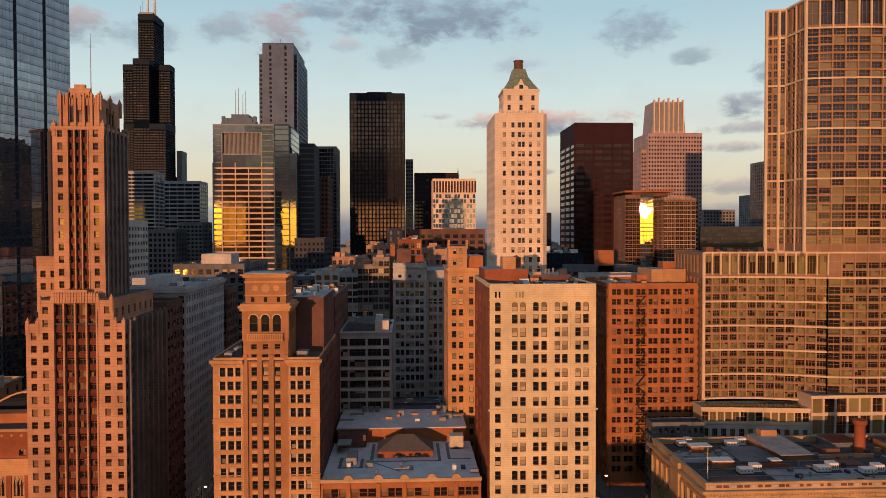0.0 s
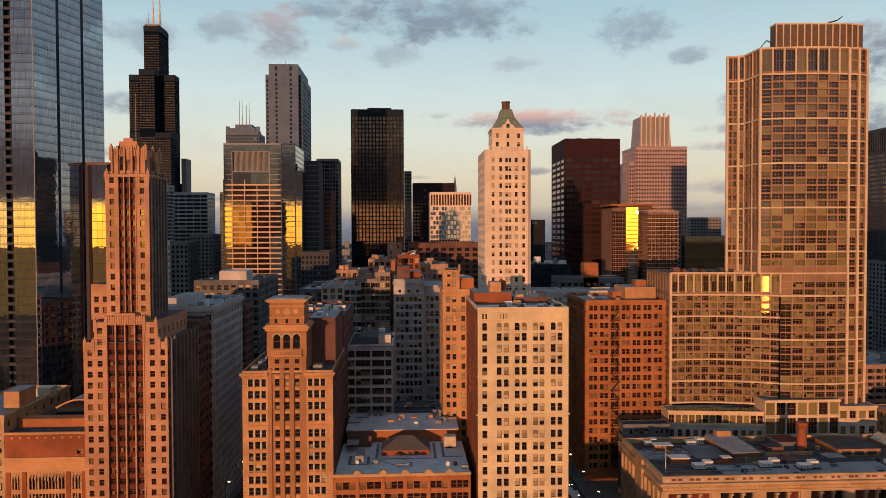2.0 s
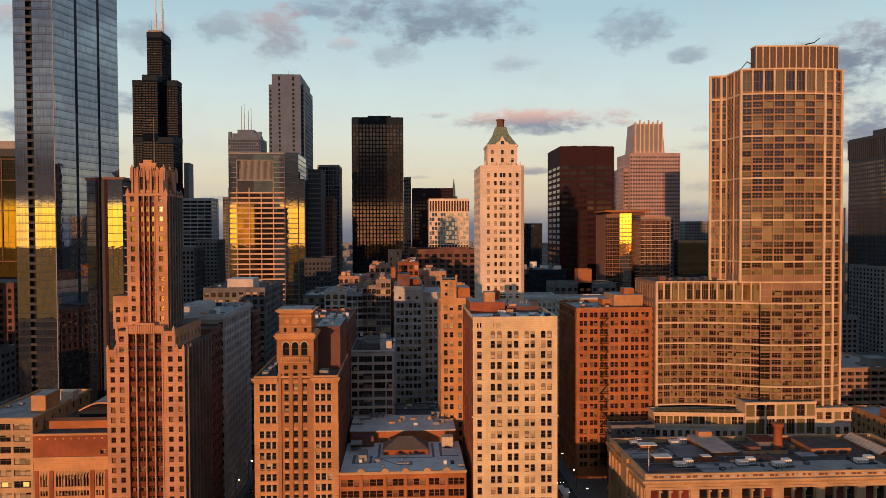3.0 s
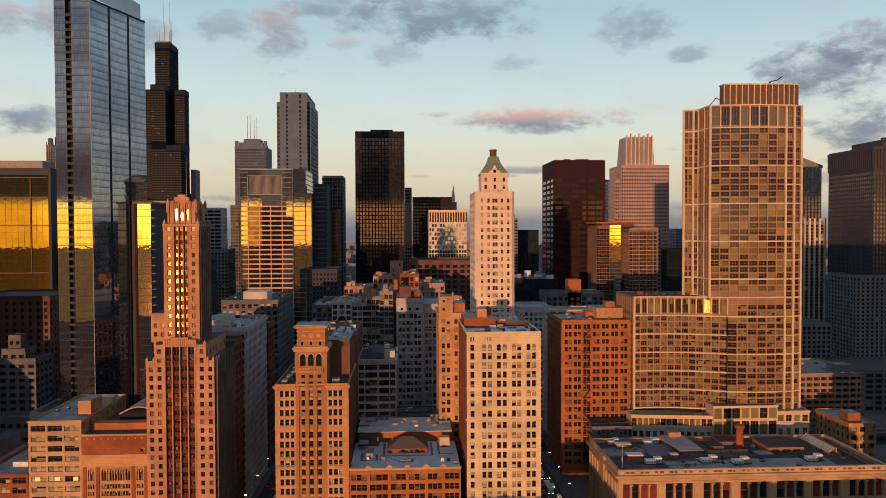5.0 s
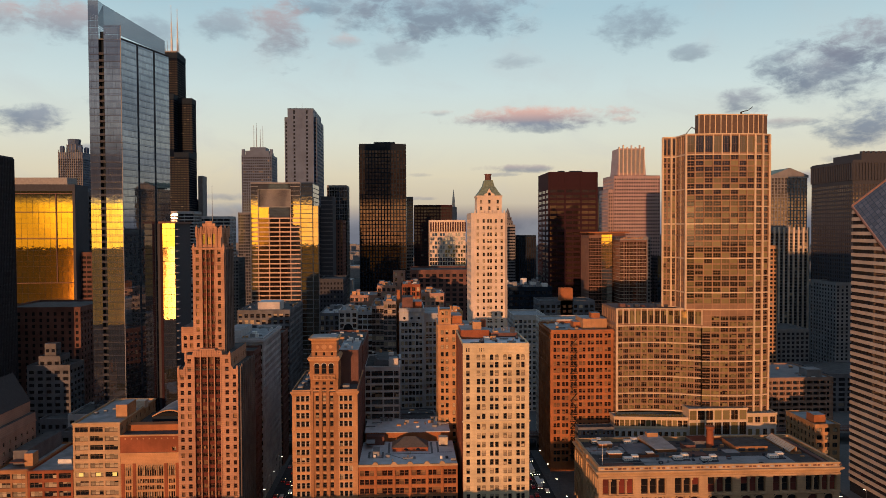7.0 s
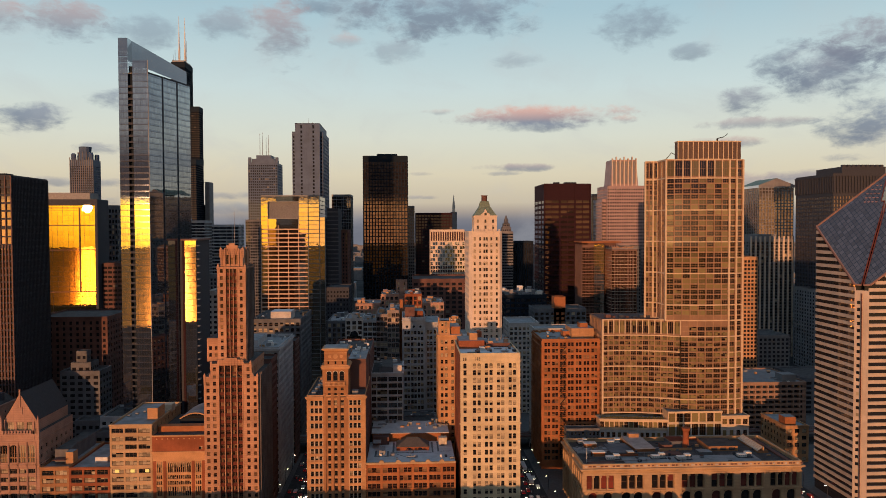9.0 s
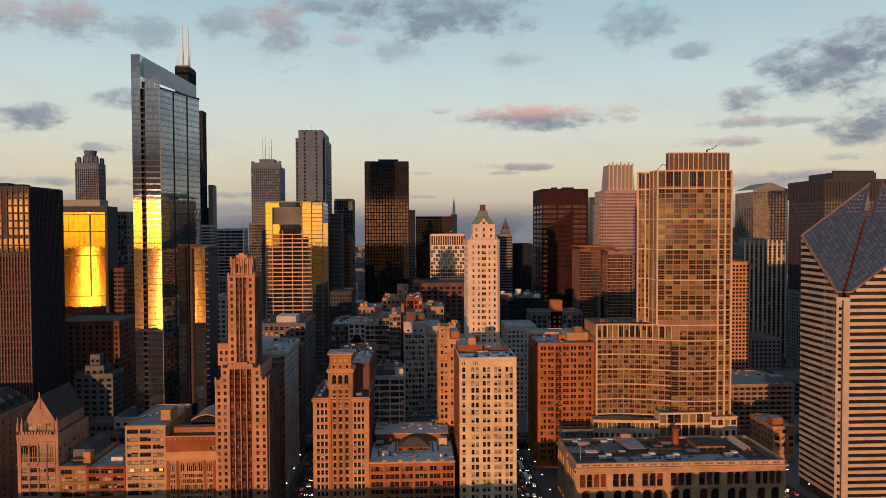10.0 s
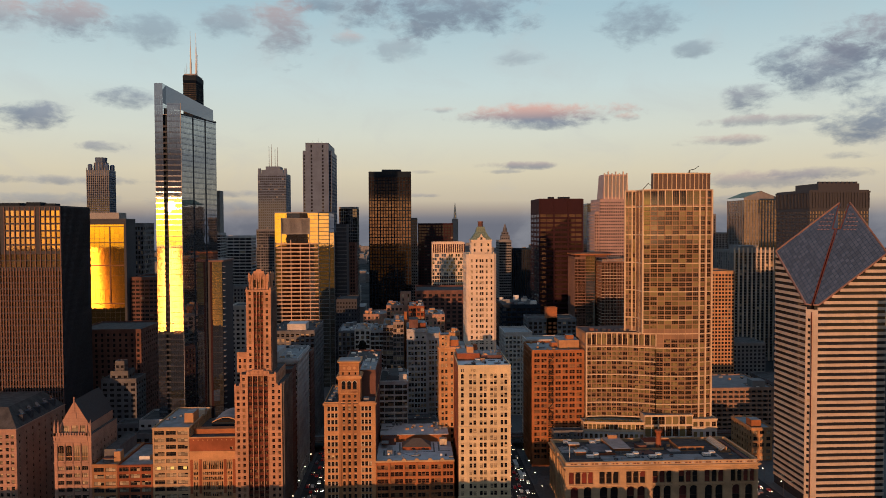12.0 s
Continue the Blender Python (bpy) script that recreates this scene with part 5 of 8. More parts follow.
    for k in range(45):
        za = z0 + k * fh
        B.part("floor_line", ribbon((upper if za > 91.6 else tow) + end[1:], za - 0.12, za + 0.12, 0.12), HER_MID)
        if za < 83:
            B.part("floor_line", ribbon(wing, za - 0.12, za + 0.12, 0.12), HER_MID)
    for p in ((187.0, 270.9), (191.6, 271.5), (196.4, 273.6), (149.8, 273.6), (142.4, 289.2), (147.0, 288.3), (113.8, 280)):
        top = 91.4 if p[0] < 120 else 187.0
        B.part("corner_pier", MB().box(p[0] - 0.5, p[0] + 0.5, p[1] - 0.45, p[1] + 0.5, 91.6 if 120 < p[0] < 160 else 0.5, top), HERITAGE)
    # crown: ribbed plant screen
    crown = [(157.6, 275.8), (187.4, 274.2), (196.0, 276.2), (196.0, 281), (157.6, 281)]
    B.part("crown", MB().prism(crown, 187.0, 198.0), CROWN_SCREEN, "brown ribbed plant screen")
    for p, q in zip(crown[:2], crown[1:3]):
        L = math.dist(p, q)
        for k in range(int(L / 3) + 1):
            t = k * 3 / L
            x, y = p[0] + (q[0] - p[0]) * t, p[1] + (q[1] - p[1]) * t
            B.part("rib", MB().box(x - 0.22, x + 0.22, y - 0.35, y + 0.1, 187.0, 198.3), HERITAGE)
    B.part("coping", MB().ring(inset(crown, -0.2), 197.7, 198.3, 0.6), HERITAGE)
    B.part("roof_crane", MB().bar((184, 282, 198), (184, 282, 200.5), 0.8).bar((184, 282, 200.5), (188, 282, 201.5), 0.5).bar((188, 282, 201.5), (190.5, 282, 203.4), 0.35).box(182.5, 189.5, 280.5, 283.5, 197.9, 198.9), IRON, "window-cleaning crane")
    B.part("roof_crane", MB().bar((151, 279, 187), (154.5, 278, 191.5), 0.4).bar((154.5, 278, 191.5), (156.8, 277.5, 190.0), 0.35), IRON)
    rnd = random.Random(2)
    for k in range(9):
        x = 118 + k * 4.2
        B.box("roof_unit", x, x + rnd.uniform(1.2, 3), 288, 292, 91.4, 91.4 + rnd.uniform(0.8, 2.2), rnd.choice((BROWNBRICK, DARKMETAL)))
    # podium: a lower block with an attic of small windows, and a taller glazed bay
    P = [(110.2, 272.4), (149.4, 267.6), (149.4, 281.0), (110.2, 281.0)]
    Q = [(149.4, 266.5), (181.5, 266.5), (181.5, 281.0), (149.4, 281.0)]
    V = [(181.5, 267.0), (198.0, 267.0), (198.0, 281.0), (181.5, 281.0)]
    for F, top, parts in ((P, 33.4, ((12, [(6, 10), (13, 17), (22.6, 25.6)], 0, 27.6, 1, 1.9), (14, [(28.4, 31.9)], 27.6, 33.4, 0, 2.3))),
                          (Q, 38.4, ((7, [(8, 14), (17, 23), (24.2, 31.0)], 0, 31.6, 1, 3.9), (7, [(32.3, 37.5)], 31.6, 38.4, 0, 3.9))),
                          (V, 35.4, ((4, [(8, 14), (22, 27)], 0, 29.6, 1, 2.4), (4, [(30.4, 33.6)], 29.6, 35.4, 0, 2.9)))):
        for n, rows, za, zb, wm, w in parts:
            for k in range(4):
                L = math.dist(F[k], F[(k + 1) % 4])
                B.face(F[k], F[(k + 1) % 4], za, zb, even(L, n, w) if k == 0 else (), rows if k == 0 else (), "triple" if wm else "double", False, depth=0.6, wm=2 if wm else 1)
        B.part("podium_roof", MB().prism(inset(F, 0.3), top - 0.9, top - 0.5), GREYROOF)
        B.part("podium_band", MB().ring(inset(F, -0.35), top - 0.7, top + 0.3, 0.7).ring(inset(F, -0.25), parts[1][2] - 0.4, parts[1][2] + 0.3, 0.3), HERITAGE)
    hedge = MB()
    for k in range(36):
        x = 112 + k
        hedge.cyl(x, 274.2 - (x - 112) * 0.115 + rnd.uniform(-0.4, 0.4), 33.2, 34.2 + rnd.uniform(0, 0.8), 0.8, 0.3, n=6)
    B.part("roof_planting", hedge, LEAF, kind="stuff")
    B.done([HERITAGE, PODIUM])


def ribbon(pts, z0, z1, out):
    """A band that follows a wall line, proud by out."""
    b = MB()
    o = []
    for i, p in enumerate(pts):
        a = pts[max(0, i - 1)]
        c = pts[min(len(pts) - 1, i + 1)]
        d = Vector((c[0] - a[0], c[1] - a[1])).normalized()
        o.append((p[0] + d.y * out, p[1] - d.x * out))
    for i in range(len(pts) - 1):
        b.quad((*o[i], z0), (*o[i + 1], z0), (*o[i + 1], z1), (*o[i], z1))
        b.quad((*o[i], z1), (*o[i + 1], z1), (*pts[i + 1], z1), (*pts[i], z1))
        b.quad((*pts[i], z0), (*pts[i + 1], z0), (*o[i + 1], z0), (*o[i], z0))
    b.quad((*pts[0], z0), (*o[0], z0), (*o[0], z1), (*pts[0], z1))
    b.quad((*o[-1], z0), (*pts[-1], z0), (*pts[-1], z1), (*o[-1], z1))
    return b


def white_pyramid_tower():
    """White terra cotta shaft with a green mansard and lantern."""
    x0, x1, y0, y1, z = 33.2, 53.2, 281.0, 312.0, 144.0
    B = Building("skyscraper", "white terra cotta skyscraper with a green copper mansard and lantern", "skyscraper", 43, 296, WHITETC, 0.4)
    ch = 1.6
    F = [(x0 + ch, y0), (x1 - ch, y0), (x1, y0 + ch), (x1, y1), (x0, y1), (x0, y0 + ch)]
    rows = [(140.4 - 3.66 * k - 1.0, 140.4 - 3.66 * k + 1.0) for k in range(17)][::-1]
    L = x1 - x0 - 2 * ch
    cs = cols_at([1.9, 5.2, 7.75, 9.15, 11.9, 15.1], 1.2)
    B.face(F[0], F[1], 0, z, cs, rows)
    B.face(F[1], F[2], 0, z)
    B.face(F[2], F[3], 0, z, even(29.4, 8, 1.3), rows, "hung", False)
    B.face(F[3], F[4], 0, z)
    B.face(F[4], F[5], 0, z, even(29.4, 8, 1.3), rows, "hung", False)
    B.face(F[5], F[0], 0, z)
    B.roof(F, z, 0.9, GREYROOF)
    for u in (0.4, 3.55, 6.5, 10.55, 13.5, 16.5):
        B.part("pier", MB().box(x0 + ch + u - 0.35, x0 + ch + u + 0.35, y0 - 0.25, y0 + 0.05, 82, 145.6), WHITETC)
    for k in range(8):
        u = x0 + ch + 0.4 + k * 2.3
        B.part("finial", MB().box(u - 0.3, u + 0.3, y0 - 0.2, y0 + 0.4, 144, 146.2), WHITETC)
    for zz in (131.0, 85.6):
        B.part("belt_course", MB().box(x0 + ch, x1 - ch, y0 - 0.3, y0 + 0.1, zz, zz + 0.4), WHITETC)
    # upper stage
    U = rect(36.6, 50.2, 283.0, 297.0)
    for k in range(4):
        B.face(U[k], U[(k + 1) % 4], z, 154.2, cols_at([2.2, 6.8, 11.4], 1.25), [(146.4, 148.4), (150.0, 152.0)], "hung", k == 0)
    B.part("cornice", MB().ring(inset(U, -0.35), 153.6, 154.4, 0.4), WHITETC)
    # copper mansard, curved in two slopes, with dormer gables
    cx, cy = 43.4, 290.0
    man = MB()
    prof = [(7.0, 154.2), (5.0, 157.0), (3.3, 159.8), (2.4, 163.0), (2.0, 163.2)]
    for (ra, za), (rb, zb) in zip(prof, prof[1:]):
        A = [(cx - ra, cy - ra, za), (cx + ra, cy - ra, za), (cx + ra, cy + ra, za), (cx - ra, cy + ra, za)]
        D = [(cx - rb, cy - rb, zb), (cx + rb, cy - rb, zb), (cx + rb, cy + rb, zb), (cx - rb, cy + rb, zb)]
        for i in range(4):
            j = (i + 1) % 4
            man.quad(A[i], A[j], D[j], D[i])
    B.part("mansard_roof", man, COPPER, "green copper mansard")
    gab = MB()
    gab.poly([(40.6, 282.9, 152.5), (46.2, 282.9, 152.5), (46.2, 282.9, 155.2), (44.6, 282.9, 156.0), (43.4, 282.9, 158.4), (42.2, 282.9, 156.0), (40.6, 282.9, 155.2)])
    gab.quad((43.4, 282.9, 158.4), (42.2, 282.9, 156.0), (42.2, 286, 156.0), (43.4, 288, 158.4))
    gab.quad((44.6, 282.9, 156.0), (43.4, 282.9, 158.4), (43.4, 288, 158.4), (44.6, 286, 156.0))
    B.part("gable", gab, WHITETC)
    B.part("gable_window", MB().box(42.7, 44.1, 282.8, 282.95, 153.6, 156.0), PANES_DARK)
    B.part("lantern", MB().cyl(cx, cy, 163.0, 166.2, 1.75, n=8).cyl(cx, cy, 166.2, 166.7, 2.0, n=8), BROWNBRICK, "dark lantern")
    # lower neighbours round its foot
    B.box("lower_wing", 27.6, 52.4, 262.0, 281.0, 0, 79.6, PALESTONE, "", PALEROOF)
    B.box("lower_wing", 29.0, 37.0, 264.0, 280.0, 79.4, 84.0, PALESTONE, "", PALEROOF)
    B.box("roof_unit", 31, 34, 266, 270, 84.0, 86.2, TAN)
    B.box("lower_wing", 53.2, 57.2, 283, 312, 0, 79.0, PALESTONE, "", GREYROOF)
    B.box("lower_wing", 26.2, 33.2, 283, 312, 0, 82.0, PALESTONE, "", GREYROOF)
    clutter(B, 38, 52, 263, 280, 79.6, 12, 9)
    clutter(B, 34, 52, 298, 311, z, 8, 10)
    B.done()


cream_office()
clock_tower_office()
low_brick_block()
gothic_tower()
cultural_hall()
brick_corner_block()
heritage_tower()
white_pyramid_tower()

# ---------------- glass towers to the south ----------------


def legacy_tower():
    """Slender mirror-glass tower with slanted top, balcony slot and punched slots on its flank."""
    B = Building("glass_tower", "slender mirrored glass skyscraper with a slanted top and dark balcony slots", "skyscraper", -155, 290, DARKMETAL, 0.25, None, MIRROR, DARKMETAL)
    a, b, c, d = (-167.0, 272.9), (-150.6, 273.0), (-138.6, 313.0), (-167.0, 313.0)
    fh = 3.5
    n = 66
    zl, zr = 248.0, 237.0
    S0, S1 = (-161.8, 272.93), (-159.2, 272.95)

    def curtain(p, q, top_p, top_q, bays, skipcols=(), z0=0.0):
        L = math.dist(p, q)
        ux, uy = (q[0] - p[0]) / L, (q[1] - p[1]) / L
        nx, ny = uy, -ux
        for j in range(n + 6):
            za, zb = z0 + j * fh, z0 + (j + 1) * fh
            for i in range(bays):
                if i in skipcols:
                    continue
                u0, u1 = L * i / bays, L * (i + 1) / bays
                top = min(top_p + (top_q - top_p) * u0 / L, top_p + (top_q - top_p) * u1 / L)
                if za >= top:
                    continue
                t = min(zb, top)
                g = 0.03
                zs = min(za + 1.0, t)
                spans.quad((p[0] + ux * (u0 + g), p[1] + uy * (u0 + g), za + 0.14), (p[0] + ux * (u1 - g), p[1] + uy * (u1 - g), za + 0.14), (p[0] + ux * (u1 - g), p[1] + uy * (u1 - g), zs - 0.05), (p[0] + ux * (u0 + g), p[1] + uy * (u0 + g), zs - 0.05))
                if t < zs + 0.3:
                    continue
                B.glass.quad((p[0] + ux * (u0 + g), p[1] + uy * (u0 + g), zs), (p[0] + ux * (u1 - g), p[1] + uy * (u1 - g), zs), (p[0] + ux * (u1 - g), p[1] + uy * (u1 - g), t - 0.04), (p[0] + ux * (u0 + g), p[1] + uy * (u0 + g), t - 0.04))

    spans = MB()
    curtain(a, S0, zl, zl, 4)
    curtain(S1, b, 243.0, 243.0, 6)
    curtain(b, c, 236.0, 236.0, 26, (8, 17))
    curtain(c, d, zr, zr, 10)
    curtain(d, a, zl + 6, zl, 14)
    B.part("core", MB().prism([(-166.9, 273.1), (S0[0], 273.1), (S0[0], 275.6), (S1[0], 275.6), (S1[0], 273.1), (-150.7, 273.1), (-138.75, 312.9), (-166.9, 312.9)], 0, 235.4), DARKMETAL)
    B.part("spandrel_glass", spans, SPANDREL_GLASS, kind="stuff")
    # balcony slot
    B.part("balcony_slot", MB().box(S0[0], S1[0], 275.2, 275.4, 0, 240), BLACKSTEEL)
    for j in range(66):
        B.part("balcony", MB().box(S0[0], S1[0], 272.9, 275.3, j * fh, j * fh + 0.3).box(S0[0], S1[0], 272.9, 273.0, j * fh + 0.3, j * fh + 1.25), DARKMETAL)
    for i in (8, 17):
        L = math.dist(b, c)
        ux, uy = (c[0] - b[0]) / L, (c[1] - b[1]) / L
        u0, u1 = L * i / 26, L * (i + 1) / 26
        p, q = (b[0] + ux * u0 + uy * 0.02, b[1] + uy * u0 - ux * 0.02), (b[0] + ux * u1 + uy * 0.02, b[1] + uy * u1 - ux * 0.02)
        # flat black quads stand in for the shade of balcony recesses
        for j in range(56):
            if j % 8 != 7:
                B.part("balcony_recess", MB().quad((*p, j * fh + 0.5), (*q, j * fh + 0.5), (*q, j * fh + fh - 0.2), (*p, j * fh + fh - 0.2)), BLACKSTEEL)
    # slanted screen on top
    top = MB()
    top.quad((-167.0, 273.0, 248), (-161.8, 273.0, 248), (-161.8, 273.0, 255.6), (-167.0, 273.0, 255.6))
    top.quad((-161.8, 280, 243), (-139.5, 309.5, 236), (-139.5, 309.5, 244), (-161.8, 280, 255.6))
    top.quad((-161.8, 273.0, 243), (-161.8, 280, 243), (-161.8, 280, 255.6), (-161.8, 273.0, 255.6))
    B.part("crown", top, MIRROR)
    B.part("roof", MB().prism([(-166.9, 273.1), (-150.7, 273.1), (-138.8, 312.9), (-166.9, 312.9)], 235.4, 235.9), GREYROOF)
    B.part("corner_trim", MB().box(-150.75, -150.45, 272.9, 273.15, 0, 243), MIDMETAL)
    B.part("crown_band", MB().bar((-150.6, 272.95, 236.0), (-138.6, 312.95, 236.0), 0.7), DARKMETAL)
    # lower wing against the flank, with a narrow mirrored end
    s = MB()
    for j in range(38):
        for i in range(3):
            xa, za = -139.2 + 2.27 * i, j * 3.7
            s.quad((xa, 299.8, za + 0.1), (xa + 2.2, 299.8, za + 0.1), (xa + 2.2, 299.8, za + 3.6), (xa, 299.8, za + 3.6))
    B.part("lower_glass", s, MIRROR, kind="stuff")
    B.part("lower_body", MB().prism([(-142.2, 300.05), (-132.4, 300.05), (-132.4, 330), (-138.2, 330), (-138.2, 313.3)], 0, 139.8), DARKMETAL)
    B.part("lower_roof", MB().box(-141.5, -131.6, 299.5, 330.4, 139.8, 140.9), FIN)
    B.part("corner_strip", MB().box(-140.6, -139.3, 299.6, 300.05, 0, 139.8), RUSTSTEEL)
    for j in range(34):
        B.part("balcony", MB().box(-132.4, -131.0, 300.6, 304.0, j * 4.1 + 1.0, j * 4.1 + 1.5), MIDMETAL)
    B.done()


def dark_slab():
    """Dark tower of close-set vertical fins."""
    x0, x1, y0, y1, z = -292.0, -223.6, 265.0, 307.0, 178.6
    B = Building("office_tower", "broad dark bronze office tower with close vertical fins", "skyscraper", -258, 290, DARKMETAL, 0.3, None, WARMGLASS, DARKMETAL)
    F = rect(x0, x1, y0, y1)
    rows = rows_of(6, 34, 3.85, 0.5, 3.3)
    cf = even(x1 - x0, 40, 1.15)
    B.face(F[0], F[1], 0, 138, cf, rows, "fixed", False)
    B.face(F[0], F[1], 138, 176, even(x1 - x0, 22, 2.5), [(139.0, 142.6), (143.4, 147.0)] + rows_of(148.5, 6, 4.4, 0.6, 3.9), "fixed", False, skip=lambda i, j: i in (9, 10, 17) and j > 1)
    B.face(F[1], F[2], 0, 176, even(42, 26, 1.0), rows_of(6, 44, 3.85, 0.5, 3.3), "fixed", False)
    B.face(F[2], F[3], 0, 176)
    B.face(F[3], F[0], 0, 176)
    for k in range(41):
        x = x0 + (x1 - x0) * k / 40
        B.part("fin", MB().box(x - 0.3, x + 0.3, y0 - 0.5, y0 + 0.05, 4, 138.5), FIN)
    for k in range(23):
        x = x0 + (x1 - x0) * k / 22
        B.part("fin", MB().box(x - 0.25, x + 0.25, y0 - 0.5, y0 + 0.05, 138.5, 176.5), FIN)
    for k in range(27):
        y = y0 + (y1 - y0) * k / 26
        B.part("fin", MB().box(x1 - 0.05, x1 + 0.4, y - 0.15, y + 0.15, 4, 176.5), DARKMETAL)
    B.roof(F, 176, 1.4, DARKROOF)
    for k, (x, w, h) in enumerate(((-286, 5, 3.5), (-270, 14, 2.2), (-252, 9, 2.6), (-240, 6, 1.8))):
        B.box("roof_unit", x, x + w, 280, 288, 176, 177.5 + h, BLACKSTEEL)
    B.done()


def gold_glass_block():
    x0, x1, y0, y1, z = -315.0, -254.8, 455.0, 478.0, 166.0
    B = Building("office_tower", "dark office tower with a wide mirror-glass front in a thin frame", "skyscraper", -280, 470, DARKMETAL, 0.2, None, GOLDGLASS, RUSTSTEEL)
    F = [(x0, y0 - 2.8), (x1, y0 + 0.3), (x1, y1), (x0, y1)]
    rows = rows_of(2, 40, 4.1, 0.05, 4.05)
    B.face(F[0], (-256.6, y0 + 0.2), 0, 166.5, even(58.4, 14, 4.1), rows, "fixed", False, depth=0.15)
    B.face((-256.6, y0 + 0.2), F[1], 0, 166.5, depth=0.2)
    B.face(F[1], F[2], 0, 166.5)
    B.face(F[2], F[3], 0, 166.5)
    B.face(F[3], F[0], 0, 166.5)
    B.roof(F, 166.5, 4.5, DARKROOF)
    B.box("plant_house", -302, -262, 459, 476, 166, 176.5, MIDMETAL)
    for x in (-306.0, -268.5):
        yy = y0 - 2.8 + (x - x0) * 0.05
        B.part("frame_bar", MB().box(x - 0.3, x + 0.3, yy - 0.5, yy, 96, 164), FIN)
    for zz in (96, 130, 150, 164):
        B.part("frame_bar", MB().bar((-314, y0 - 3.0, zz), (-257, y0 - 0.1, zz), 0.6), FIN)
    B.done()
    tower("office_tower", "grey office tower with punched windows beside the mirrored block", -268.9, -255.7, 500, 530, 166, DARKSTONE, 5, 10, 36).done()


def willis_tower():
    """Black bundled-tube tower with setbacks and twin antennas."""
    B = Building("skyscraper", "black bundled-tube skyscraper with setbacks and white antennas", "skyscraper", -415, 1220, FARSTEEL, 0.4, None, PANES_SMOKED, FARSTEEL)
    x0, y0, s = -452.4, 1182.5, 24.5
    tops = {(0, 0): 190, (1, 0): 371, (2, 0): 270, (0, 1): 367, (1, 1): 447, (2, 1): 367, (0, 2): 262, (1, 2): 447, (2, 2): 190}
    for (i, j), z in tops.items():
        F = rect(x0 + i * s, x0 + (i + 1) * s, y0 + j * s, y0 + (j + 1) * s)
        rows = [r for r in rows_of(8, 108, 4.05, 0.9, 2.8) if r[1] < z - 11 and not (262 < r[0] < 274)]
        for k in range(4):
            vis = (k == 0 and (j == 0 or tops[(i, j - 1)] < z)) or (k == 1 and (i == 2 or tops[(i + 1, j)] < z))
            lo = tops[(i, j - 1)] if k == 0 and j else (tops[(i + 1, j)] if k == 1 and i < 2 else 120)
            B.face(F[k], F[(k + 1) % 4], 0, z, even(s, 5, s / 5 * 0.86) if vis else (), [r for r in rows if r[0] > lo] if vis else (), "fixed", False)
        B.part("roof", MB().prism(F, z - 0.3, z), BLACKSTEEL)
        B.part("louvre_band", MB().ring(inset(F, -0.25), z - 9.5, z - 0.6, 0.3), BLACKSTEEL, "black louvred plant storey")
    B.part("louvre_band", MB().ring(inset(rect(x0, x0 + 3 * s, y0 + s, y0 + 2 * s), -0.3), 262, 273, 0.35), BLACKSTEEL)
    for px, py, h in ((-418.5, 1225, 534), (-408, 1225, 530)):
        B.part("antenna", MB().cyl(px, py, 447, 474, 1.9, 1.6, n=10).cyl(px, py, 474, 504, 1.2, 0.9, n=8).cyl(px, py, 504, h, 0.6, 0.3, n=6), WHITEPAINT, "white antenna mast")
    for px, h in ((-426, 462), (-422.5, 470), (-413.5, 478), (-405, 466), (-402, 486)):
        B.part("antenna", MB().cyl(px, 1214, 447, h, 0.45, 0.25, n=5), MIDMETAL)
    B.part("roof_rail", MB().ring(inset(rect(x0 + s, x0 + 2 * s, y0 + s, y0 + 3 * s), 1.5), 447, 450, 0.4), MIDMETAL)
    B.box("lower_block", -376, -368, 1228, 1256, 0, 232, CONCRETE, "grey neighbour at its foot", GREYROOF)
    B.done()


def stepped_spire_tower():
    """Distant tower with corner turrets and a drum on top."""
    x0, x1, y0, y1, z = -579.5, -541.0, 1140.0, 1172.0, 263.0
    B = Building("skyscraper", "hazy grey stone skyscraper with corner turrets and a crowning drum", "skyscraper", -560, 1156, SHADEGRANITE, 0.6, None, PANES_FAR, SHADEGRANITE)
    F = rect(x0, x1, y0, y1)
    rows = rows_of(4, 62, 4.05, 0.9, 3.1)
    B.face(F[0], F[1], 0, z, even(38.5, 11, 2.0), rows, "fixed", False)
    B.face(F[1], F[2], 0, z, even(32, 9, 2.0), rows, "fixed", False)
    B.face(F[2], F[3], 0, z)
    B.face(F[3], F[0], 0, z)
    B.roof(F, z, 2.0, GREYROOF)
    for k in range(12):
        x = x0 + 38.5 * k / 11
        B.part("pier", MB().box(x - 0.5, x + 0.5, y0 - 0.8, y0 + 0.05, 0, z + (6 if k % 3 == 0 else 2)), CONCRETE)
    for x in (x0 + 4.5, x1 - 4.5):
        for y in (y0 + 4, y1 - 4):
            B.part("turret", MB().cyl(x, y, z, z + 11, 4.2, n=8).cyl(x, y, z + 11, z + 13, 4.2, 2.5, n=8), SHADEGRANITE)
    cx, cy = (x0 + x1) / 2, (y0 + y1) / 2
    B.part("crown", MB().cyl(cx, cy, z, z + 15, 11.5, n=12).cyl(cx, cy, z + 15, z + 25, 9.5, 10.5, n=12), SHADEGRANITE, "round crowning drum")
    for k in range(12):
        a = 6.28319 * k / 12
        B.part("drum_rib", MB().bar((cx + 11.6 * math.cos(a), cy + 11.6 * math.sin(a), z), (cx + 11.6 * math.cos(a), cy + 11.6 * math.sin(a), z + 16), 1.0), CONCRETE)
    B.done()
    tower("office_tower", "pale stone base block below the crowned tower", -545, -500, 1100, 1140, 158, CONCRETE, 12, 8, 36).done()


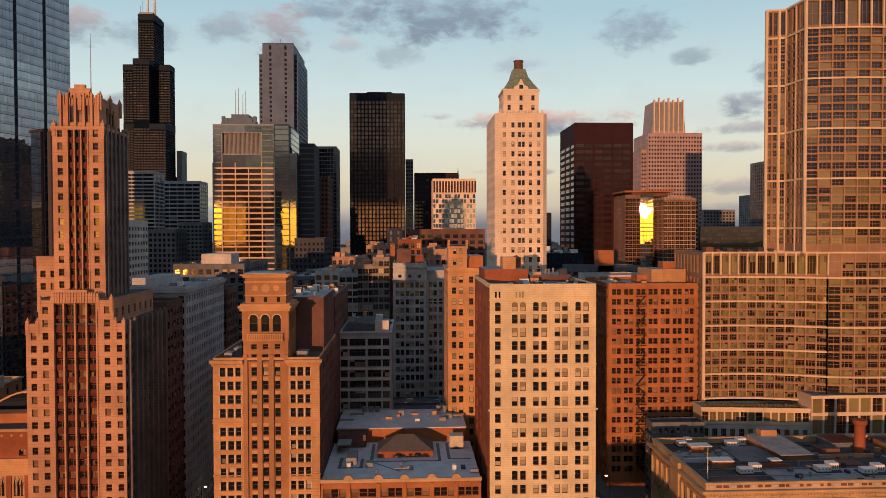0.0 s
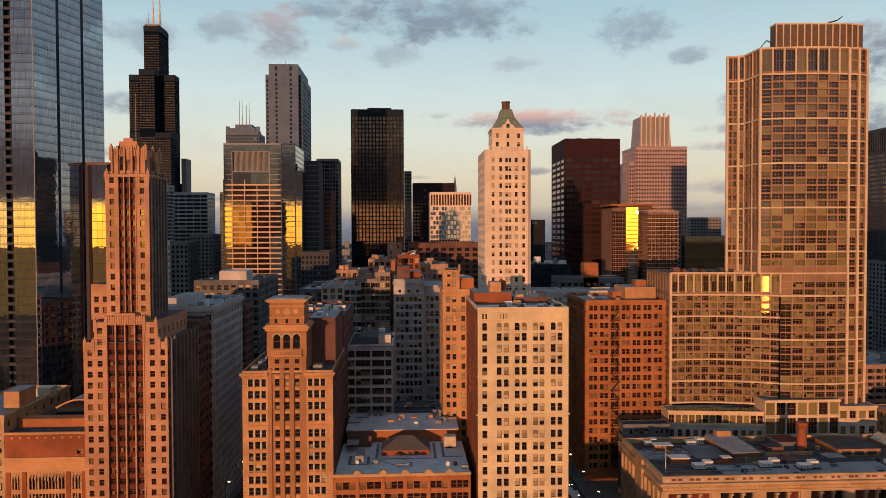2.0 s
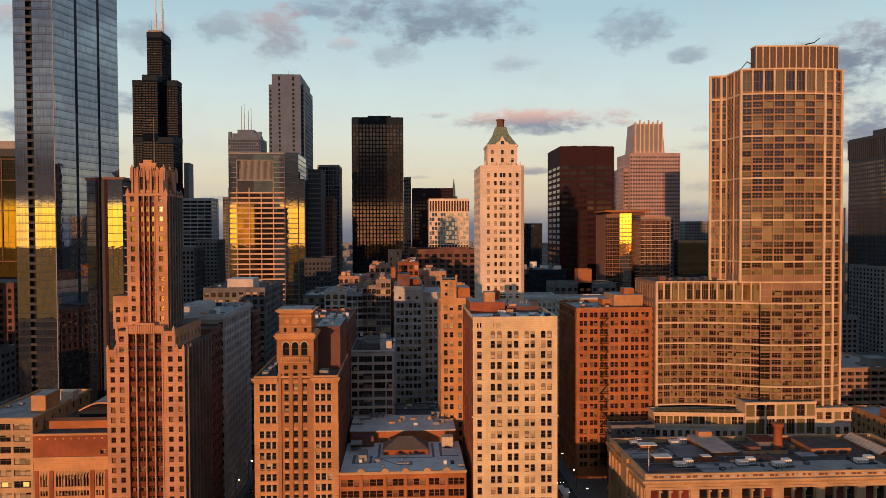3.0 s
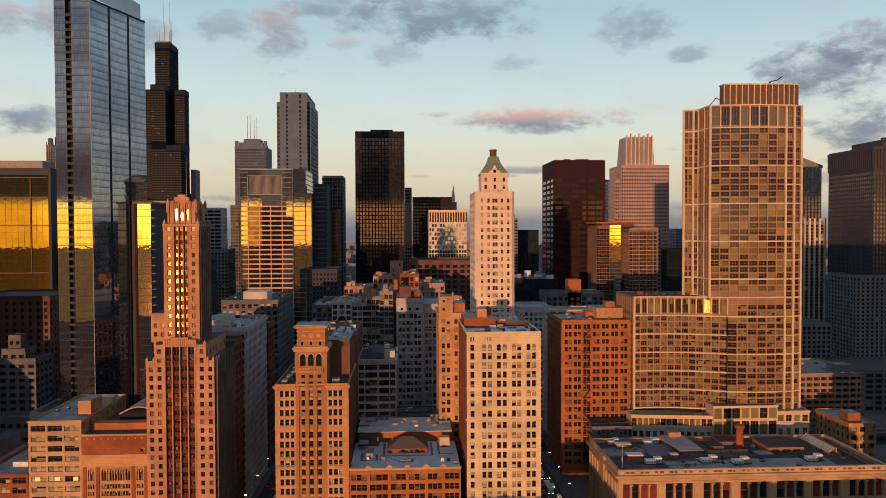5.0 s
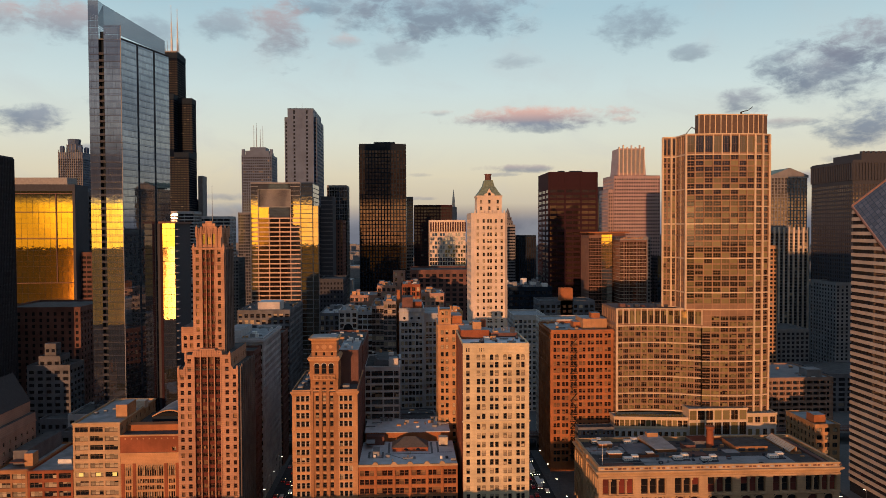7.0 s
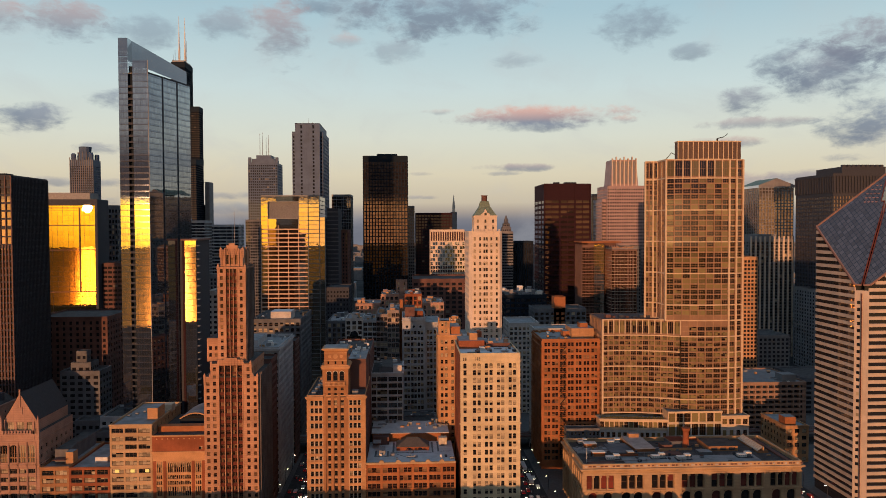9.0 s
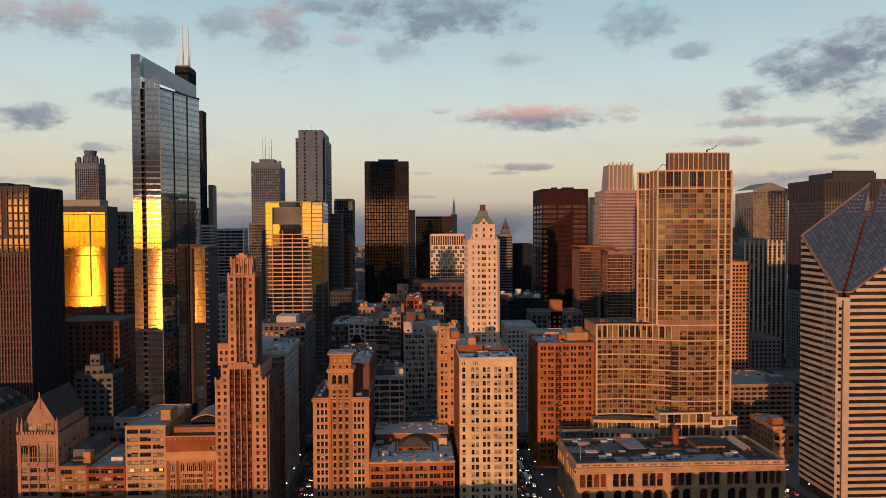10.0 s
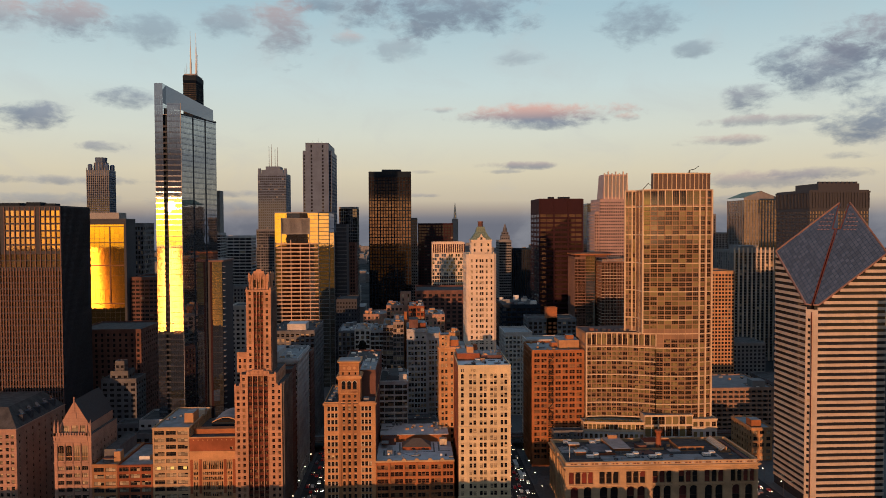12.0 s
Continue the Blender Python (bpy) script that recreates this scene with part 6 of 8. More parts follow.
def glass_fronted_hall():
    """Office slab: mirror glass behind a grid of pale stone bands and posts."""
    y0, y1, fh = 543.0, 592.0, 4.05
    xs = [-140.5, -134.0, -124.5, -115.1, -105.6, -96.5, -85.9, -80.7]
    B = Building("office_tower", "office tower of mirror glass behind pale stone floor bands and posts", "skyscraper", -111, 565, DARKMETAL, 0.3, None, HALLGLASS, HALLSTONE)
    zb0 = 145.9
    middle = MB()
    for i in range(7):
        xa, xb = xs[i] + 0.06, xs[i + 1] - 0.06
        top = 177.0 if i < 6 else 157.0
        for j in range(-8, 36):
            za, zb = zb0 - (j + 1) * fh, min(top, zb0 - j * fh)
            if za > top - 1 or (1 <= i <= 3 and j < 0):
                continue
            n = 1 if i in (0, 6) else 2
            for k in range(n):
                p, q = xa + (xb - xa) * k / n, xa + (xb - xa) * (k + 1) / n
                if 1 <= i <= 3:
                    middle.quad((p, y0, max(0.5, za)), (q - 0.04, y0, max(0.5, za)), (q - 0.04, y0, zb - 0.04), (p, y0, zb - 0.04))
                else:
                    B.glass.quad((p, y0, max(0.5, za)), (q - 0.04, y0, max(0.5, za)), (q - 0.04, y0, zb - 0.04), (p, y0, zb - 0.04), 0)
    B.part("ribbon_glass", middle, COPPERGLASS, "copper-tinted ribbon windows", kind="stuff")
    for j in range(-7, 36):
        z = zb0 - j * fh
        if j >= 0:
            B.part("floor_band", MB().box(xs[0] - 0.2, xs[5], y0 - 0.9, y0 - 0.01, z - 0.55, z + 0.6), HALLSTONE)
        else:
            B.part("floor_band", MB().box(xs[0] - 0.1, xs[1], y0 - 0.2, y0 - 0.01, z - 0.16, z + 0.16), MIDMETAL)
            B.part("floor_band", MB().box(xs[4], xs[5], y0 - 0.2, y0 - 0.01, z - 0.2, z + 0.2), MIDMETAL)
        B.part("floor_band", MB().box(xs[5], xs[6], y0 - 0.3, y0 - 0.01, z - 0.26, z + 0.26), MIDMETAL)
        if z < 156:
            B.part("floor_band", MB().box(xs[6], xs[7], y0 - 0.12, y0 - 0.01, z - 0.1, z + 0.1), MIDMETAL)
    for i, x in enumerate(xs):
        top = (149.9, 149.9, 149.9, 146.0, 149.9, 177.3, 177.3, 157.2)[i]
        B.part("post", MB().box(x - 0.3, x + 0.3, y0 - 0.95, y0 - 0.01, 0, top), HALLSTONE if i < 5 else MIDMETAL)
    # plant louvre and the glass field below it
    B.part("louvre_panel", MB().box(xs[1], xs[4], y0 + 2.0, y0 + 3.0, 155, 173), DARKSTONE, "recessed grey louvre panel")
    for k in range(30):
        x = xs[1] + 0.3 + k * (xs[4] - xs[1] - 0.6) / 30
        B.part("louvre", MB().box(x, x + 0.35, y0 + 1.5, y0 + 2.0, 156.4, 171.6), MIDMETAL)
    for za, zb in ((171.8, 177.0), (146.4, 155.9)):
        for k in range(6):
            p = xs[1] + (xs[4] - xs[1]) * k / 6
            B.glass.quad((p, y0 + 0.02, za), (p + 4.7, y0 + 0.02, za), (p + 4.7, y0 + 0.02, zb), (p, y0 + 0.02, zb), 0)
    B.part("panel_frame", MB().box(xs[1], xs[4], y0 - 0.3, y0 + 0.3, 155.6, 156.4).box(xs[1], xs[4], y0 - 0.3, y0 + 0.3, 171.4, 172.0).box(xs[1] - 0.3, xs[1] + 0.3, y0 - 0.3, y0 + 2.5, 146, 172).box(xs[4] - 0.3, xs[4] + 0.3, y0 - 0.3, y0 + 2.5, 146, 172), MIDMETAL)
    B.part("core", MB().prism(rect(xs[0] + 0.1, xs[6] - 0.1, y0 + 0.12, y0 + 1.4), 0, 155.4).prism(rect(xs[0] + 0.1, xs[6] - 0.1, y0 + 3.1, y1), 0, 176.8).prism(rect(xs[6] - 0.1, xs[7], y0 + 0.12, y1), 0, 156.8), DARKMETAL)
    B.part("cheek", MB().box(xs[0] + 0.1, xs[1] - 0.3, y0 + 0.12, y0 + 3.1, 155, 176.8).box(xs[4] + 0.3, xs[6] - 0.1, y0 + 0.12, y0 + 3.1, 155, 176.8), DARKMETAL)
    side = MB()
    for j in range(43):
        for k in range(10):
            ya, z = y0 + 2 + 4.6 * k, 2 + j * fh
            if z < 152:
                side.quad((xs[7] + 0.02, ya, z), (xs[7] + 0.02, ya + 4.3, z), (xs[7] + 0.02, ya + 4.3, z + 3.7), (xs[7] + 0.02, ya, z + 3.7))
            elif z < 173:
                side.quad((xs[6] + 0.02, ya, z + 1.2), (xs[6] + 0.02, ya + 4.3, z + 1.2), (xs[6] + 0.02, ya + 4.3, z + 4.6), (xs[6] + 0.02, ya, z + 4.6))
    B.part("side_glass", side, MIRROR_DARK, kind="stuff")
    B.part("coping", MB().ring(rect(xs[0], xs[6], y0 - 0.2, y1), 176.8, 177.8, 0.6), MIDMETAL)
    # lower dark flank
    B.box("flank", xs[7] + 0.1, -70.0, 560, 592, 0, 166, DARKMETAL, "dark flank", DARKROOF)
    for k in range(40):
        B.part("flank_band", MB().box(xs[7] + 0.1, -69.9, 559.8, 560.1, 4 + 4.05 * k, 5.0 + 4.05 * k), DARKSTONE)
    B.done()


def sawtooth_tower():
    """Tall concrete tower with stepped corners."""
    # wall colour carries the shade; the sun still reaches this front
    B = Building("skyscraper", "tall pinkish concrete skyscraper with narrow slots and stepped corners", "skyscraper", -110, 640, SHADEGRANITE, 0.4, None, PANES_FAR, DARKMETAL)
    rows = rows_of(6, 62, 3.85, 0.7, 2.9)
    for (x0, x1, y0, y1, z, n, m) in ((-120.2, -94.6, 624.0, 690.0, 256.5, 2, 16), (-124.2, -92.0, 630.0, 690.0, 248.5, 0, 15)):
        F = rect(x0, x1, y0, y1)
        B.face(F[0], F[1], 0, z, cols_at([6.5, 19.0], 1.9) if n else cols_at([1.6, 30.6], 1.6), [r for r in rows if r[1] < z - 2] + ([(246, 249), (251, 254.6)] if n else []), "fixed", False)
        B.face(F[1], F[2], 0, z, even(y1 - y0, m, 2.6), [r for r in rows if r[1] < z - 2], "fixed", False, depth=0.9)
        B.face(F[2], F[3], 0, z)
        B.face(F[3], F[0], 0, z, even(y1 - y0, m, 2.6), [r for r in rows if r[1] < z - 2], "fixed", False)
        B.part("roof", MB().prism(F, z - 0.3, z), DARKROOF)
    for x, h in ((-114, 261), (-108, 264), (-104, 260)):
        B.part("antenna", MB().cyl(x, 640, 256, h, 0.25, 0.1, n=5), MIDMETAL)
    B.done()


def antenna_tower():
    B = tower("skyscraper", "dark stone skyscraper with notched crown and four thin antennas", -257.3, -211, 1040, 1090, 250, SHADEGRANITE, 14, 14, 58, panes=PANES_FAR)
    B.box("crown", -252, -216, 1044, 1086, 251, 258, SHADEGRANITE)
    B.box("crown", -246, -222, 1050, 1080, 258, 264, SHADEGRANITE)
    for x in (-256, -213):
        B.box("turret", x - 1.2, x + 3.2, 1041, 1046, 251, 260, SHADEGRANITE)
    for x, h in ((-242, 300), (-238, 303), (-232, 294), (-228, 298)):
        B.part("antenna", MB().cyl(x, 1060, 262, h, 0.55, 0.25, n=5), MIDMETAL)
    B.done()


def black_grid_tower():
    B = Building("skyscraper", "black steel office tower with a dense grid of windows", "skyscraper", -28, 725, BLACKSTEEL, 0.5, None, COPPERGLASS, BLACKSTEEL)
    F = rect(-54.2, -2.9, 702, 755)
    rows = [(223 - 4.12 * k - 3.2, 223 - 4.12 * k) for k in range(53)][::-1]
    B.face(F[0], F[1], 0, 228.6, even(51.3, 15, 2.3), [r for r in rows if r[0] > 3], "fixed", False)
    B.face(F[1], F[2], 0, 228.6, even(53, 15, 2.3), [r for r in rows if r[0] > 3], "fixed", False)
    B.face(F[2], F[3], 0, 228.6)
    B.face(F[3], F[0], 0, 228.6)
    for k in range(16):
        x = -54.2 + 51.3 * k / 15
        B.part("mullion", MB().box(x - 0.4, x + 0.4, 701.3, 702.05, 2, 229.4), BLACKSTEEL)
    B.roof(F, 228.6, 1.6, DARKROOF)
    B.box("plant_house", -39, -15, 715, 745, 228.5, 233.6, BLACKSTEEL)
    B.done()


def red_top_block():
    B = Building("office_tower", "pale office block with mirrored windows and a dark red louvred top", "office building", 39, 650, WHITETC, 0.2, None, MIRROR, WHITETC)
    F = rect(20.9, 57.6, 630, 665)
    rows = rows_of(90, 10, 4.2, 0.5, 3.6)
    B.face(F[0], F[1], 0, 144.0, even(36.7, 14, 2.1), rows, "fixed", False, skip=lambda i, j: (i * 7 + j * 5) % 3 == 0 and j > 3)
    for k in (1, 2, 3):
        B.face(F[k], F[(k + 1) % 4], 0, 144.0)
    lou = MB()
    for k in range(15):
        x = 21.6 + k * 2.5
        lou.box(x, x + 1.5, 629.6, 629.98, 133, 142.6)
    B.part("louvre", lou, LOUVRE, "dark red louvres")
    B.roof(F, 144, 0.8, GREYROOF)
    B.done()
    B = tower("office_building", "broad dark red brick block below the pale tower", 1.0, 52.0, 500, 560, 100.0, BROWNBRICK, 9, 6, 24, panes=PANES_FAR, ww=0.6)
    B.done()


def rust_steel_tower():
    """Weathered-steel court tower with wide bays."""
    B = Building("skyscraper", "dark rust-coloured steel courthouse tower with very wide window bays", "skyscraper", 170, 670, RUSTSTEEL, 0.4, None, COPPERGLASS, RUSTSTEEL)
    F = rect(145.6, 195.8, 641, 704)
    rows = rows_of(12, 31, 5.5, 1.6, 4.6)
    B.face(F[0], F[1], 0, 193.4, even(50.2, 6, 7.6), [r for r in rows if r[1] < 178], "triple", False)
    B.face(F[1], F[2], 0, 193.4, even(63, 3, 19), [r for r in rows if r[1] < 178], "fixed", False)
    B.face(F[2], F[3], 0, 193.4)
    B.face(F[3], F[0], 0, 193.4, even(63, 3, 19), [r for r in rows if r[1] < 178], "triple", False)
    for k in range(4):
        x = 145.6 + 50.2 * k / 3
        B.part("column", MB().box(x - 0.9, x + 0.9, 640.2, 641.1, 0, 194), RUSTSTEEL)
    B.roof(F, 193.4, 1.0, DARKROOF)
    for x in (160, 172, 179):
        B.box("roof_unit", x, x + 6, 660, 668, 193, 197, BLACKSTEEL)
    B.done()


def pink_granite_tower():
    B = Building("skyscraper", "pink granite skyscraper with a set-back finned crown", "skyscraper", 255, 740, PINKGRANITE, 0.4, None, PANES_FAR, PINKGRANITE)
    rows = rows_of(6, 47, 4.0, 1.1, 3.0)
    for x0, x1, y0, y1, z in ((237.0, 291.0, 722, 770, 196.5), (232.0, 237.0, 728, 770, 181)):
        F = rect(x0, x1, y0, y1)
        B.face(F[0], F[1], 0, z, even(x1 - x0, round((x1 - x0) / 2.9), 1.7), [r for r in rows if r[1] < z - 1], "fixed", False)
        B.face(F[1], F[2], 0, z, even(y1 - y0, 14, 1.8), [r for r in rows if r[1] < z - 1], "fixed", False)
        B.face(F[2], F[3], 0, z)
        B.face(F[3], F[0], 0, z, even(y1 - y0, 14, 1.8), [r for r in rows if r[1] < z - 1], "fixed", False)
        B.part("roof", MB().prism(F, z - 0.3, z), GREYROOF)
    C = [(241.5, 724), (275.0, 724), (275.0, 755), (241.5, 755)]
    D = inset(C, 2.0)
    cr = MB()
    for i in range(4):
        j = (i + 1) % 4
        cr.quad((*C[i], 196), (*C[j], 196), (*D[j], 228), (*D[i], 228))
    cr.poly([(*p, 228) for p in D])
    B.part("crown", cr, PINKGRANITE)
    for k in range(7):
        x = 243.5 + k * 4.8
        B.part("fin", MB().box(x - 0.5, x + 0.5, 722.6, 726.5, 196, 231.5 if k % 2 else 229.5), WHITETC)
    for k in range(6):
        x = 244.6 + k * 4.8
        B.part("louvre", MB().box(x, x + 2.4, 723.6, 725.0, 199, 226), MIDMETAL)
    B.done()


def amber_condo_tower():
    """Brown glass apartment tower: a left block with one facet turned to the low sun, and a gridded right block."""
    B = Building("apartment_tower", "brown glass apartment tower with pale floor lines and orange roof", "apartment tower", 200, 590, CONDOFRAME, 0.25, None, BRONZE, CONDOFRAME)
    fh = 3.4
    rows = rows_of(4, 37, fh, 0.45, 3.1)
    left = [(175.5, 591.5), (187.6, 591.0), (187.9, 600.0), (187.9, 625.0), (175.5, 625.0)]
    B.face(left[0], left[1], 0, 129, even(12.1, 4, 2.7), rows, "double", False)
    B.face(left[4], left[0], 0, 129, even(33, 10, 2.7), rows, "double", False)
    # mirrored facet
    p, q = Vector((187.6, 591.0)), Vector((197.3, 587.95))
    facet = MB()
    for j in range(37):
        for i in range(4):
            a, b = p.lerp(q, i / 4 + 0.01), p.lerp(q, (i + 1) / 4 - 0.01)
            facet.quad((a.x, a.y, 4.4 + j * fh), (b.x, b.y, 4.4 + j * fh), (b.x, b.y, 7.2 + j * fh), (a.x, a.y, 7.2 + j * fh))
        B.part("floor_line", MB().bar((p.x, p.y - 0.1, 4 + j * fh), (q.x, q.y - 0.1, 4 + j * fh), 0.25), CONDOFRAME)
    B.part("mirror_facet", facet, HALLGLASS, "narrow mirrored glass bay", kind="stuff")
    B.part("left_body", MB().prism([(175.7, 592.0), (187.6, 591.4), (197.4, 588.3), (201.2, 600.0), (201.2, 625.0), (175.7, 625.0)], 0, 128.5), CONDOFRAME)
    B.part("roof_slab", MB().prism([(174.5, 590.0), (187.6, 589.6), (198.0, 586.4), (214.0, 586.4), (214.0, 626.0), (174.5, 626.0)], 131.0, 132.4, bottom=True), ORANGEBRICK, "orange overhanging roof slab")
    B.box("plant_house", 182, 212, 596, 620, 128, 131, BROWNBRICK)
    R = rect(201.3, 226.9, 575.0, 612.0)
    for k in range(4):
        L = math.dist(R[k], R[(k + 1) % 4])
        B.face(R[k], R[(k + 1) % 4], 0, 124.6, even(L, round(L / 3.1), 2.6), [r for r in rows if r[1] < 124], "double", False, depth=0.4)
    B.part("roof", MB().prism(inset(R, -0.3), 124.6, 125.4), GREYROOF)
    for j in range(35):
        B.part("floor_line", MB().ring(inset(R, -0.3), 3.85 + j * fh, 4.2 + j * fh, 0.32), PALEFRAME)
    for k in range(7):
        x = 201.3 + 25.6 * k / 6
        B.part("post", MB().box(x - 0.16, x + 0.16, 574.6, 575.05, 0, 125.6), CONDOFRAME)
    for k in range(9):
        B.box("roof_unit", 203 + 2.5 * k, 204.4 + 2.5 * k, 578, 580, 125.3, 126.6 + 0.4 * (k % 3), TAN)
    B.done()


def diamond_tower():
    """White-banded office tower cut by a slanting diamond of glass, split by a slot."""
    B = Building("skyscraper", "white and dark banded office tower with a slanting glass diamond roof", "skyscraper", 250, 226, BLACKSTEEL, 0.3, None, SLOPEGLASS, BLACKSTEEL)
    x0, x1, y0, y1 = 225.8, 271.0, 205.0, 246.0

    def top(x, y):
        return 113.5 + (x - x0) / (x1 - x0) * 33.5 + (y - y0) / (y1 - y0) * 33.5

    ch = 4.6
    fh = 3.62
    # two halves either side of a diagonal slot, each a dark glass prism under sloping glass
    X, Y = x1 - x0, y1 - y0
    left = [(0.0, 0.115), (0.047, 0.062), (0.70, 0.716), (0.67, 0.745), (0.905, 1.0), (0.0, 1.0)]
    for half in range(2):
        R = [(x0 + X * a, y0 + Y * b) for a, b in (left if half == 0 else [(b, a) for a, b in reversed(left)])]
        body = MB()
        I = inset(R, 0.4)
        for i in range(6):
            p, q = I[i], I[(i + 1) % 6]
            body.quad((*p, 0), (*q, 0), (*q, top(*q) - 0.6), (*p, top(*p) - 0.6))
        B.part("glass_body", body, MIRROR_DARK)
        B.part("roof_grid", MB().poly([(*p, top(*p) - 0.12) for p in R]), BLACKSTEEL)
        g = MB()
        n = 22
        for i in range(n):
            for j in range(n):
                a, b = (i + 0.5) / n, (j + 0.5) / n
                gap = 0.09 if a + b > 1.40 else 0.03
                d = b - a if half == 0 else a - b
                if d < gap or a + b < 0.13:
                    continue
                c = [(x0 + X * (i + u) / n, y0 + Y * (j + v) / n) for u, v in ((0.06, 0.06), (0.94, 0.06), (0.94, 0.94), (0.06, 0.94))]
                g.quad(*[(*p, top(*p)) for p in c])
        B.part("sloped_glazing", g, SLOPEGLASS, "slanting dark glass roof")
        ed = MB()
        for i in range(6):
            p, q = R[i], R[(i + 1) % 6]
            if i in (1, 2, 3):
                B.part("slot_edge", MB().bar((*p, top(*p) + 0.1), (*q, top(*q) + 0.1), 0.45), SPANDREL)
            else:
                ed.bar((*p, top(*p) + 0.1), (*q, top(*q) + 0.1), 0.85)
        B.part("roof_edge", ed, EDGESTONE)
        for k in range(5):
            for m in range(4):
                t, o = 0.845 - k * 0.035, 0.075 + m * 0.03
                a, b = (t - o, t + o) if half == 0 else (t + o, t - o)
                if max(a, b) < 0.97:
                    x, y = x0 + X * a, y0 + Y * b
                    B.part("roof_window", MB().box(x - 0.45, x + 0.45, y - 0.45, y + 0.45, top(x, y) - 0.4, top(x, y) + 0.2), EDGESTONE)
    B.part("slot_wall", MB().prism([(x0 + X * a, y0 + Y * b) for a, b in ((0.03, 0.03), (0.74, 0.70), (0.70, 0.74))], 0, 113).prism([(x0 + X * a, y0 + Y * b) for a, b in ((0.62, 0.60), (0.80, 0.72), (0.72, 0.80), (0.60, 0.62))], 100, 150), SPANDREL, "dark red slot wall")
    # white spandrel bands floor by floor
    for j in range(48):
        za, zb = 5.5 + j * fh, 5.5 + j * fh + 1.75
        for side in range(2):
            b = MB()
            if side == 0:      # east front: from where the slope lets the floor begin
                u0 = max(x0 + ch, x0 + (zb - 113.5) / 33.5 * (x1 - x0))
                if u0 < x1 - 0.5:
                    b.box(u0, x1, y0 - 0.05, y0 + 0.5, za, zb)
            else:
                v0 = max(y0 + ch, y0 + (zb - 113.5) / 33.5 * (y1 - y0))
                if v0 < y1 - 0.5:
                    b.box(x0 - 0.05, x0 + 0.5, v0, y1, za, zb)
            if b.f:
                B.part("spandrel_band", b, BANDSTONE)
        # mullions in the glass strip would be too fine to tell apart
    corner = MB().prism([(x0 + ch, y0 - 0.06), (x0 + ch + 0.5, y0 + 0.6), (x0 + 0.6, y0 + ch + 0.5), (x0 - 0.06, y0 + ch)], 0, 114.5)
    B.part("chamfer_wall", corner, BANDSTONE)
    cw = MB()
    for j in range(29):
        z = 6.2 + j * fh
        for k in (0.72,):
            x, y = x0 + ch * (1 - k), y0 + ch * k
            cw.quad((x - 0.5, y + 0.5 - 0.09, z), (x + 0.5, y - 0.5 - 0.09, z), (x + 0.5, y - 0.5 - 0.09, z + 1.6), (x - 0.5, y + 0.5 - 0.09, z + 1.6))
    B.part("chamfer_windows", cw, PANES_DARK, kind="stuff")
    B.done()


